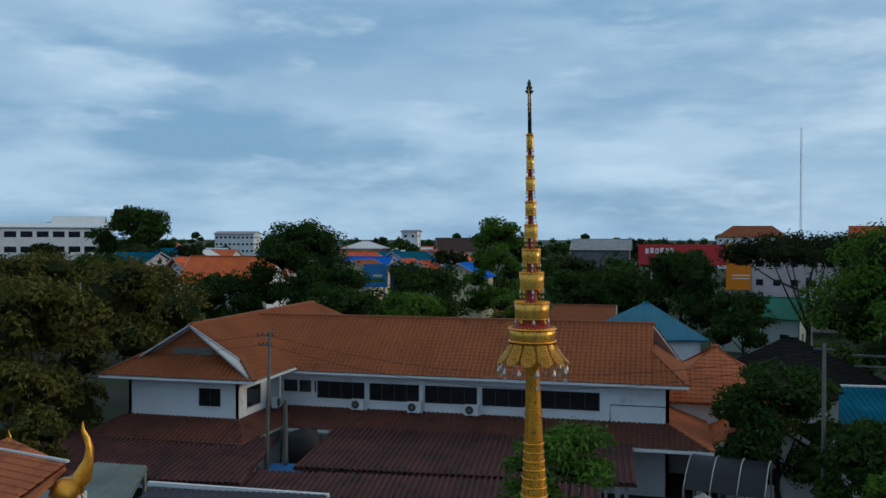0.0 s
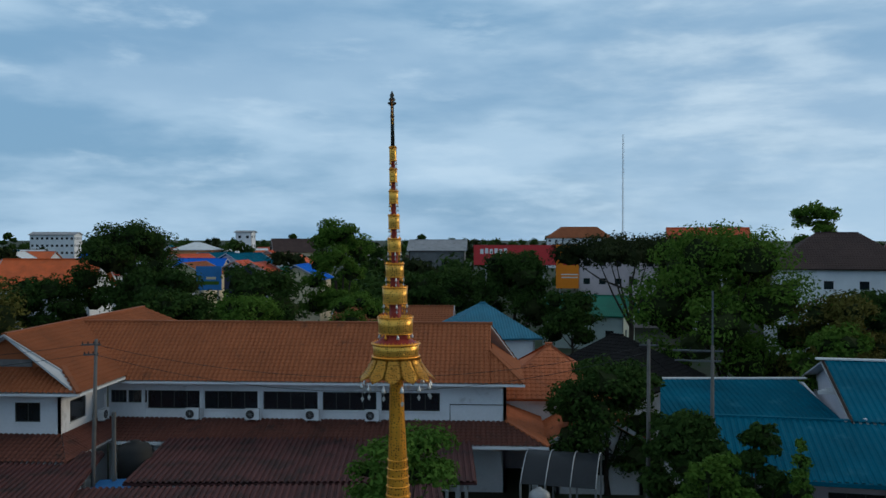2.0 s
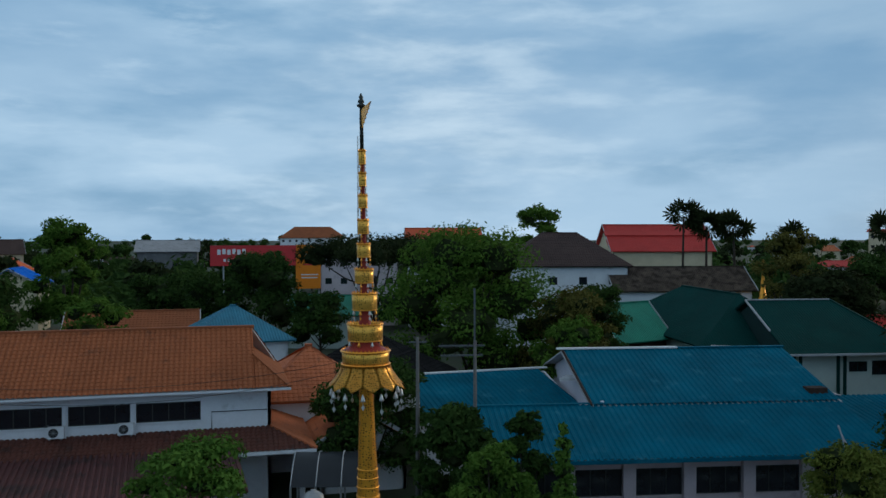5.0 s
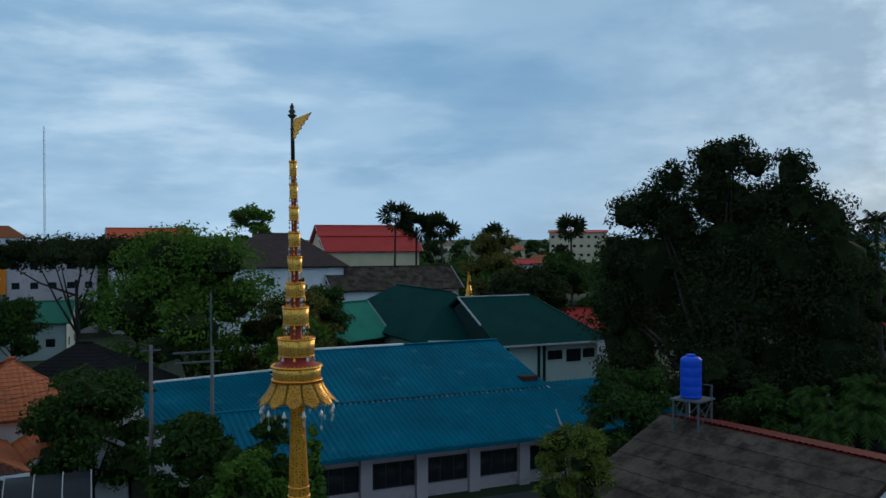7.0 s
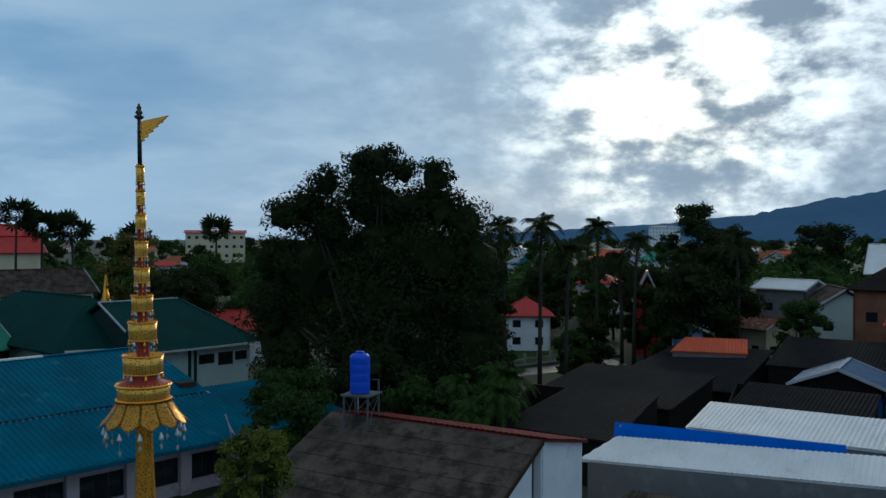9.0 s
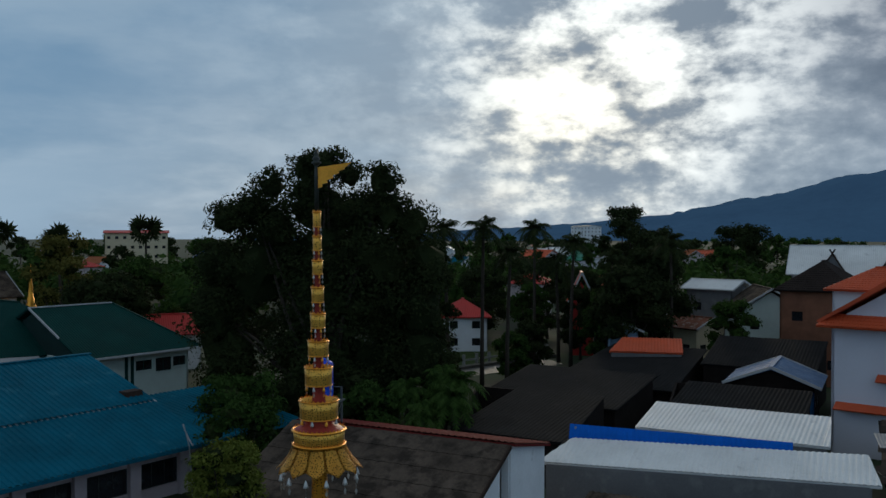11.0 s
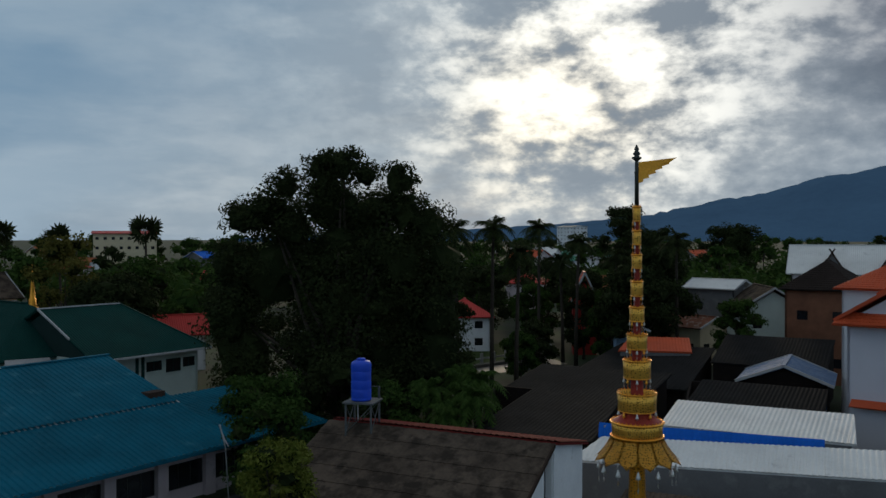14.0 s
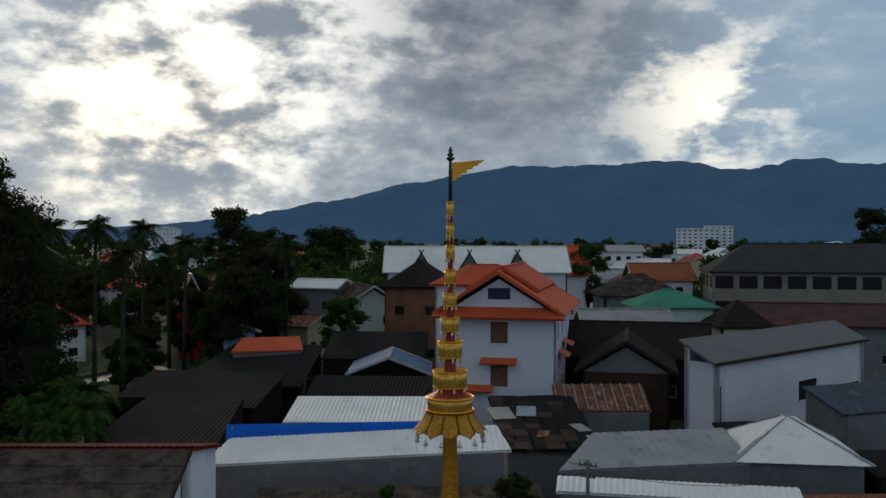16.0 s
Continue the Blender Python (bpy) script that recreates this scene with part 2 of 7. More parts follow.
BLUE_SHEET = mat("blue_steel_sheet", (0.002, 0.096, 0.155), 0.75, 0, 0.35, 0.3, 8, 0.08, (0.03, 0.15, 0.21), 0.66, spec=0.07)
BLUE_DARK = mat("bright_blue_sheet", (0.008, 0.13, 0.58), 0.7, 0, 0.15, 0.4, 8, 0.08, spec=0.1)
GREEN_DARK = mat("dark_green_sheet", (0.003, 0.040, 0.036), 0.75, 0, 0.25, 0.3, 8, 0.1, spec=0.08)
GREEN = mat("green_sheet", (0.02, 0.20, 0.13), 0.6, 0, 0.25, 0.4, 8)
ASBESTOS = mat("grey_cement_sheet", (0.082, 0.062, 0.049), 0.95, 0, 0.45, 0.5, 6, 0.3, (0.032, 0.025, 0.020), 0.52, spec=0.12)
BLACK_SHEET = mat("near_black_sheet", (0.0125, 0.012, 0.0125), 0.9, 0, 0.4, 0.5, 6, 0.3, (0.03, 0.027, 0.025), 0.68, spec=0.1)
ZINC = mat("bright_zinc_sheet", (0.70, 0.70, 0.70), 0.5, 0.0, 0.12, 0.4, 6, 0.1, (0.45, 0.45, 0.46), 0.66)
ZINC_GREY = mat("dull_zinc_sheet", (0.29, 0.29, 0.305), 0.6, 0.2, 0.2, 0.4, 6, 0.1, (0.16, 0.16, 0.165), 0.62)
RUST = mat("rusty_sheet", (0.16, 0.055, 0.03), 0.85, 0, 0.45, 0.8, 7, 0.3, (0.30, 0.26, 0.23), 0.6)
CONCRETE = mat("concrete", (0.25, 0.245, 0.235), 0.9, 0, 0.2, 0.8, 12)
POLE = mat("weathered_pole", (0.125, 0.12, 0.115), 0.9, 0, 0.3, 1.2, 14)
DARK_STEEL = mat("dull_steel", (0.11, 0.12, 0.125), 0.6, 0.3, 0.25, 3, 20)
STEEL = mat("galvanised_steel", (0.32, 0.33, 0.34), 0.5, 0.5, 0.2, 3, 20)
CABLE = mat("black_cable", (0.02, 0.02, 0.02), 0.7, 0, 0.1, 1, 9, 0)
TANK_BLUE = mat("blue_plastic", (0.012, 0.075, 0.62), 0.4, 0, 0.1, 1, 9, 0.02)
BARK = mat("bark", (0.045, 0.036, 0.028), 0.95, 0, 0.4, 1.5, 12, 0.5)
RED_PAINT = mat("red_paint", (0.44, 0.035, 0.03), 0.6, 0, 0.15, 0.5, 9)
ORANGE_PAINT = mat("orange_board", (0.80, 0.24, 0.012), 0.6, 0, 0.08, 0.5, 9, 0)
SIGN_RED = mat("red_board", (0.55, 0.04, 0.045), 0.6, 0, 0.08, 0.5, 9, 0)
SIGN_BLUE = mat("blue_board", (0.03, 0.16, 0.40), 0.6, 0, 0.2, 0.5, 9, 0)
SIGN_NAVY = mat("navy_board", (0.02, 0.022, 0.06), 0.6, 0, 0.2, 0.5, 9, 0)
PLAIN_WHITE = mat("white_lettering", (0.75, 0.75, 0.75), 0.6, 0, 0.05, 1, 9, 0)
WATER = mat("murky_water", (0.02, 0.022, 0.018), 0.5, 0, 0.2, 0.3, 4, 0.1, spec=0.5)
LEAF_DARK = leaf_mat("leaf_dark", (0.015, 0.035, 0.009), (0.048, 0.088, 0.020))
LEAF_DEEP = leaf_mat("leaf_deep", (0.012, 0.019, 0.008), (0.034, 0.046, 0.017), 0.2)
LEAF_MID = leaf_mat("leaf_mid", (0.038, 0.092, 0.012), (0.105, 0.185, 0.030), 0.35)
LEAF_BRIGHT = leaf_mat("leaf_bright", (0.04, 0.10, 0.014), (0.11, 0.20, 0.035))
LEAF_OLIVE = leaf_mat("leaf_olive", (0.050, 0.052, 0.013), (0.135, 0.125, 0.032))
LEAF_YELLOW = leaf_mat("leaf_yellow_green", (0.06, 0.09, 0.012), (0.15, 0.17, 0.035))

# ---- builders ----


def part(name, bm, material, parent, label=""):
    """Links a bmesh as one mesh object under a thing or a part."""
    me = bpy.data.meshes.new(name)
    bm.normal_update()
    bm.to_mesh(me)
    bm.free()
    me.materials.append(material)
    ob = new(name, me)
    ob.parent = parent
    if label:
        ob["label"] = label
    return ob


def part_data(name, verts, faces, material, parent, label="", kind="", smooth=False):
    me = bpy.data.meshes.new(name)
    me.from_pydata([tuple(v) for v in verts], [], [tuple(f) for f in faces])
    if smooth:
        me.polygons.foreach_set("use_smooth", [True] * len(me.polygons))
    me.materials.append(material)
    ob = new(name, me)
    ob.parent = parent
    if label:
        ob["label"] = label
    if kind:
        ob["kind"] = kind
    return ob


def thing(name, x, y, z, rz, label, category, group="", kind=""):
    e = new(name)
    e.empty_display_size = 0.3
    e.matrix_basis = pose(x, y, z, 0, 0, rz)
    return tagged(e, label, category, group, kind)


def box(bm, lo, hi):
    vs = [bm.verts.new((x, y, z)) for z in (lo[2], hi[2]) for x, y in ((lo[0], lo[1]), (hi[0], lo[1]), (hi[0], hi[1]), (lo[0], hi[1]))]
    for f in ((3, 2, 1, 0), (4, 5, 6, 7), (0, 1, 5, 4), (1, 2, 6, 5), (2, 3, 7, 6), (3, 0, 4, 7)):
        bm.faces.new([vs[i] for i in f])


def boxes(*pairs):
    bm = bmesh.new()
    for lo, hi in pairs:
        box(bm, lo, hi)
    return bm


def slab(bm, pts, thick):
    """A flat polygon given by its upper corners, thickened downwards along its normal."""
    ps = [Vector(p) for p in pts]
    n = sum(((ps[i] - ps[0]).cross(ps[i + 1] - ps[0]) for i in range(1, len(ps) - 1)), Vector())
    n = n.normalized()
    if n.z < 0:
        ps.reverse()
        n = -n
    up, dn = [bm.verts.new(p) for p in ps], [bm.verts.new(p - n * thick) for p in ps]
    bm.faces.new(up)
    bm.faces.new(dn[::-1])
    for i in range(len(ps)):
        j = (i + 1) % len(ps)
        bm.faces.new((up[j], up[i], dn[i], dn[j]))


def tube(bm, pts, radii, seg=8, cap=True):
    """A round bar through the points."""
    pts = [Vector(p) for p in pts]
    rings = []
    for i, p in enumerate(pts):
        d = (pts[min(i + 1, len(pts) - 1)] - pts[max(i - 1, 0)]).normalized()
        a = d.orthogonal().normalized() if abs(d.z) < 0.98 else Vector((1, 0, 0))
        a = (a - d * a.dot(d)).normalized()
        b = d.cross(a)
        r = radii[i] if isinstance(radii, (list, tuple)) else radii
        rings.append([bm.verts.new(p + (a * math.cos(2 * math.pi * k / seg) + b * math.sin(2 * math.pi * k / seg)) * r) for k in range(seg)])
    for u, v in zip(rings, rings[1:]):
        for k in range(seg):
            bm.faces.new((u[k], u[(k + 1) % seg], v[(k + 1) % seg], v[k])).smooth = True
    if cap:
        bm.faces.new(rings[0][::-1])
        bm.faces.new(rings[-1])


def lathe(bm, prof, seg=32, wave=0.0, waves=12, close=False):
    """Turns a profile of (radius, height); wave scallops the wide end."""
    rings = []
    for r, z in prof:
        rings.append([bm.verts.new((r * math.cos(2 * math.pi * k / seg), r * math.sin(2 * math.pi * k / seg), z)) for k in range(seg)])
    for u, v in zip(rings, rings[1:]):
        for k in range(seg):
            bm.faces.new((u[k], u[(k + 1) % seg], v[(k + 1) % seg], v[k])).smooth = True
    if close:
        bm.faces.new(rings[0][::-1])
        bm.faces.new(rings[-1])


def roof_plane(parent, name, origin, along, rise, upper, material, pitch=0.25, amp=0.03, rows=0.0, label=""):
    """A roof slope: 'along' is the eave's direction, 'rise' the way up the slope, 'upper' its top edge as (u, v). Ribbed sheet, or with rows of tiles."""
    o, a, r = Vector(origin), Vector(along).normalized(), Vector(rise)
    r = (r - a * r.dot(a)).normalized()
    n = a.cross(r)
    if n.z < 0:
        n = -n
    us, vs = [p[0] for p in upper], [p[1] for p in upper]
    u0, u1 = us[0], us[-1]
    k = max(2, int(round((u1 - u0) / pitch)))
    cols = []
    prof = ((0.0, 0), (0.18, 0), (0.32, 1), (0.68, 1), (0.82, 0)) if not rows else ((0.0, 0.1), (0.25, 0.75), (0.5, 1), (0.75, 0.75))
    for i in range(k):
        for f, h in prof:
            cols.append((u0 + (i + f) * (u1 - u0) / k, h * amp))
    cols.append((u1, 0.0))
    cols = sorted(set(cols + [(u, 0.0) for u in us[1:-1]]))
    verts, faces = [], []
    vmax = max(vs)
    if rows:
        m = max(1, int(round(vmax / rows)))
        levels = []
        for j in range(m):
            levels += [(j * vmax / m, 0.03), ((j + 1) * vmax / m - 0.012, 0.0)]
    else:
        levels = [(0, 0), (vmax, 0)]
    for u, h in cols:
        top = float(np.interp(u, us, vs))
        for v, lift in levels:
            verts.append(o + a * u + r * min(v, top) + n * (h + (lift if v < top else 0)))
    q = len(levels)
    for i in range(len(cols) - 1):
        t0, t1 = float(np.interp(cols[i][0], us, vs)), float(np.interp(cols[i + 1][0], us, vs))
        for j in range(q - 1):
            if levels[j][0] < max(t0, t1):
                faces.append((i * q + j, (i + 1) * q + j, (i + 1) * q + j + 1, i * q + j + 1))
    if a.cross(r).z < 0:
        faces = [f[::-1] for f in faces]
    return part_data(name, verts, faces, material, parent, label)


def deck(parent, pts, material=TRIM, thick=0.1, name="roof_deck"):
    bm = bmesh.new()
    slab(bm, [Vector(p) - Vector((0, 0, 0.05)) for p in pts], thick)
    return part(name, bm, material, parent)


def wall_cells(bm, length, height, openings, thick, place):
    """A wall from (0, 0) to (length, height) with openings (u, z, w, h), built of blocks; place maps (u, depth, z)."""
    us = sorted({0.0, length, *[o[0] for o in openings], *[o[0] + o[2] for o in openings]})
    zs = sorted({0.0, height, *[o[1] for o in openings], *[o[1] + o[3] for o in openings]})
    grid = {}

    def solid(i, j):
        u, z = (us[i] + us[i + 1]) / 2, (zs[j] + zs[j + 1]) / 2
        return not any(o[0] < u < o[0] + o[2] and o[1] < z < o[1] + o[3] for o in openings)

    def vert(u, d, z):
        key = (round(u, 4), round(d, 4), round(z, 4))
        if key not in grid:
            grid[key] = bm.verts.new(place(u, d, z))
        return grid[key]

    for i in range(len(us) - 1):
        for j in range(len(zs) - 1):
            if not solid(i, j):
                continue
            ua, ub, za, zb = us[i], us[i + 1], zs[j], zs[j + 1]
            quads = [((ua, 0, za), (ub, 0, za), (ub, 0, zb), (ua, 0, zb)), ((ub, thick, za), (ua, thick, za), (ua, thick, zb), (ub, thick, zb))]
            if i == 0 or not solid(i - 1, j):
                quads.append(((ua, thick, za), (ua, 0, za), (ua, 0, zb), (ua, thick, zb)))
            if i == len(us) - 2 or not solid(i + 1, j):
                quads.append(((ub, 0, za), (ub, thick, za), (ub, thick, zb), (ub, 0, zb)))
            if j == 0 or not solid(i, j - 1):
                quads.append(((ua, thick, za), (ub, thick, za), (ub, 0, za), (ua, 0, za)))
            if j == len(zs) - 2 or not solid(i, j + 1):
                quads.append(((ua, 0, zb), (ub, 0, zb), (ub, thick, zb), (ua, thick, zb)))
            for qd in quads:
                bm.faces.new([vert(*p) for p in qd])


def wall(parent, p, q, z0, z1, material, openings=(), thick=0.2, frame_mat=None, pane=None, name="wall", mullion=0, sill=True, label="", plain=False):
    """A wall whose outer face runs from p to q (outside on the right-hand side), with windows of frame, sill and panes in its openings."""
    p, q = Vector((*p, 0)), Vector((*q, 0))
    d = (q - p).normalized()
    inn = Vector((-d.y, d.x, 0))
    place = lambda u, dep, z: p + d * u + inn * dep + Vector((0, 0, z0 + z))
    bm = bmesh.new()
    wall_cells(bm, (q - p).length, z1 - z0, openings, thick, place)
    ob = part(name, bm, material, parent, label)
    frame_mat, pane = frame_mat or FRAME, pane or GLASS

    def bar(bm, ua, ub, da, db, za, zb):
        vs = [bm.verts.new(place(u, dd, z)) for z in (za, zb) for u, dd in ((ua, da), (ub, da), (ub, db), (ua, db))]
        for f in ((3, 2, 1, 0), (4, 5, 6, 7), (0, 1, 5, 4), (1, 2, 6, 5), (2, 3, 7, 6), (3, 0, 4, 7)):
            bm.faces.new([vs[i] for i in f])

    if plain:
        for u, z, w, h in openings:
            bm = bmesh.new()
            bar(bm, u - 0.03, u + w + 0.03, 0.085, 0.12, z - 0.03, z + h + 0.03)
            part("window", bm, pane, parent)
        return ob
    for u, z, w, h in openings:
        win = new("window")
        win.parent = parent
        bm, t = bmesh.new(), 0.05
        for ua, ub, za, zb in ((u, u + w, z, z + t), (u, u + w, z + h - t, z + h), (u, u + t, z + t, z + h - t), (u + w - t, u + w, z + t, z + h - t)):
            bar(bm, ua, ub, 0.06, 0.12, za, zb)
        for k in range(mullion):
            m = u + w * (k + 1) / (mullion + 1)
            bar(bm, m - 0.025, m + 0.025, 0.065, 0.115, z + t, z + h - t)
        part("window_frame", bm, frame_mat, win)
        for k in range(mullion + 1):
            bm = bmesh.new()
            bar(bm, u + w * k / (mullion + 1) + 0.02, u + w * (k + 1) / (mullion + 1) - 0.02, 0.085, 0.095, z + 0.02, z + h - 0.02)
            part("pane", bm, pane, win)
        if sill:
            bm = bmesh.new()
            bar(bm, u - 0.08, u + w + 0.08, -0.07, 0.05, z - 0.07, z - 0.003)
            part("window_sill", bm, material, win)
    return ob


def gable_fill(parent, x, y0, y1, z0, z1, material, thick=0.15, name="gable_wall"):
    """A triangle across the house's end at local x, from eave z0 to ridge z1."""
    bm = bmesh.new()
    a = [bm.verts.new((x - thick / 2, y, z)) for y, z in ((y0, z0), (y1, z0), ((y0 + y1) / 2, z1))]
    b = [bm.verts.new((x + thick / 2, y, z)) for y, z in ((y0, z0), (y1, z0), ((y0 + y1) / 2, z1))]
    bm.faces.new(a[::-1])
    bm.faces.new(b)
    for i in range(3):
        j = (i + 1) % 3
        bm.faces.new((a[i], a[j], b[j], b[i]))
    return part(name, bm, material, parent)


def bar_between(parent, p, q, w, h, material, name="ridge_cap", label=""):
    p, q = Vector(p), Vector(q)
    d = (q - p).normalized()
    s = d.cross(Vector((0, 0, 1))).normalized() * (w / 2)
    u = s.cross(d).normalized() * (h / 2)
    bm = bmesh.new()
    a = [bm.verts.new(p + i * s + j * u) for i, j in ((-1, -1), (1, -1), (1, 1), (-1, 1))]
    b = [bm.verts.new(q + i * s + j * u) for i, j in ((-1, -1), (1, -1), (1, 1), (-1, 1))]
    bm.faces.new(a[::-1])
    bm.faces.new(b)
    for i in range(4):
        bm.faces.new((a[i], a[(i + 1) % 4], b[(i + 1) % 4], b[i]))
    return part(name, bm, material, parent, label)


def house(name, x, y, rz, length, width, eave, ridge, label, category="house", wall_mat=WHITE, roof_mat=TILE_DARK, roof="gable", over=0.6, tile=True,
          windows=2, rows=1, win=(1.1, 1.0), pane=None, cap=None, group="", pitch=None, front_open=None, base=0.0, frame_mat=None, ends=True, left_open=None, plain=False, course=0.36, gable_mat=None):
    """A house: walls with windows, a gable, hip or single-slope roof. Its long side lies along local x."""
    e = thing(name, x, y, base, rz, label, category, group)
    l, w = length / 2, width / 2
    storey = (eave - 0.1) / max(rows, 1)

    def opens(run, n):
        out = []
        for k in range(n):
            u = run * (k + 0.5) / n - win[0] / 2
            for s in range(rows):
                out.append((u, s * storey + storey * 0.36, win[0], min(win[1], storey * 0.5)))
        return out

    long_n, short_n = windows, max(1, round(windows * width / length)) if windows else 0
    for p, q, n in (((-l, -w), (l, -w), long_n), ((l, -w), (l, w), short_n), ((l, w), (-l, w), 0), ((-l, w), (-l, -w), short_n)):
        run = math.dist(p, q)
        o = opens(run, n)
        if front_open and p == (-l, -w):
            o = front_open
        if left_open and p == (-l, w):
            o = left_open
        wall(e, p, q, 0, eave, wall_mat, o, pane=pane, frame_mat=frame_mat, plain=plain)
    pit = pitch or (0.32 if tile else 0.25)
    kw = dict(pitch=pit, amp=0.035 if tile else 0.03, rows=course if tile else 0)
    over_z = 0
    L2, W2 = l + over, w + over
    slope = (ridge - eave) / W2
    if roof == "shed":
        s = (ridge - eave) / (2 * W2)
        run = math.hypot(2 * W2, ridge - eave)
        deck(e, [(-L2, -W2, eave), (L2, -W2, eave), (L2, W2, ridge), (-L2, W2, ridge)], roof_mat)
        roof_plane(e, "roof", (-L2, -W2, eave), (1, 0, 0), (0, 2 * W2, ridge - eave), [(0, run), (2 * L2, run)], roof_mat, **kw)
        return e
    run = math.hypot(W2, ridge - eave)
    if roof == "gable":
        top = [(0, run), (2 * L2, run)]
        ra = (-L2, L2)
        if ends:
            gable_fill(e, -l + 0.1, -w, w, eave - 0.02, eave + slope * w - 0.06, gable_mat or wall_mat)
            gable_fill(e, l - 0.1, -w, w, eave - 0.02, eave + slope * w - 0.06, gable_mat or wall_mat)
    else:
        top = [(0, 0.02), (W2, run), (2 * L2 - W2, run), (2 * L2, 0.02)]
        ra = (-L2 + W2, L2 - W2)
        for s in (-1, 1):
            deck(e, [(s * L2, -W2, eave), (s * L2, W2, eave), (s * (L2 - W2), 0, ridge)], roof_mat)
            roof_plane(e, "roof", (s * L2, -s * W2, eave), (0, s, 0), (-s * W2, 0, ridge - eave), [(0, 0.02), (W2, run), (2 * W2, 0.02)], roof_mat, **kw)
    for s in (-1, 1):
        deck(e, [(-L2, s * W2, eave), (L2, s * W2, eave), (ra[1], 0, ridge), (ra[0], 0, ridge)], roof_mat)
        roof_plane(e, "roof", (s * L2, s * W2, eave) if s > 0 else (-L2, -W2, eave), (-s, 0, 0), (0, -s * W2, ridge - eave), top, roof_mat, **kw)
    bar_between(e, (ra[0], 0, ridge + 0.04), (ra[1], 0, ridge + 0.04), 0.3, 0.12, cap or roof_mat)
    if roof == "gable":
        for s in (-1, 1):
            for k in (-1, 1):
                bar_between(e, (s * L2, k * W2, eave - 0.02), (s * L2, 0, ridge + 0.02), 0.06, 0.22, cap or TRIM, "bargeboard")
    return e


def leaf_cloud(rng, clumps, n, size, droop=0.0):
    """Many small leaves over the shells of the clumps (x, y, z, r, flatness)."""
    c = np.array(clumps, float)
    weight = c[:, 3] ** 2
    pick = rng.choice(len(c), n, p=weight / weight.sum())
    d = rng.normal(size=(n, 3))
    d[:, 2] = np.abs(d[:, 2]) * 1.1 - 0.35
    d /= np.linalg.norm(d, axis=1, keepdims=True)
    rad = c[pick, 3:4] * (0.55 + 0.62 * rng.random((n, 1)))
    pos = c[pick, :3] + d * rad * np.c_[np.ones(n), np.ones(n), c[pick, 4]]
    nor = d + rng.normal(size=(n, 3)) * 0.55
    nor[:, 2] += 0.35
    nor /= np.linalg.norm(nor, axis=1, keepdims=True)
    t = np.cross(nor, rng.normal(size=(n, 3)))
    t /= np.linalg.norm(t, axis=1, keepdims=True)
    t[:, 2] -= droop
    b = np.cross(nor, t)
    s = size * (0.6 + 0.8 * rng.random((n, 1)))
    quad = np.stack([pos - t * s, pos - b * s * 0.45, pos + t * s, pos + b * s * 0.45], 1)
    return quad.reshape(-1, 3), np.arange(4 * n).reshape(-1, 4)


def core(rng, clumps, scale=0.74):
    """Lumpy inner mass of a crown."""
    vs, fs = [], []
    for cx, cy, cz, r, fl in clumps:
        bm = bmesh.new()
        bmesh.ops.create_icosphere(bm, subdivisions=2, radius=1)
        k, off = len(vs), rng.random(3) * 50
        for v in bm.verts:
            q = v.co * (scale * r * (0.75 + 0.5 * noise.noise(v.co * 1.6 + Vector(off))))
            vs.append((cx + q.x, cy + q.y, cz + q.z * fl))
        fs += [tuple(k + v.index for v in f.verts) for f in bm.faces]
        bm.free()
    return vs, fs


SEED = [10]


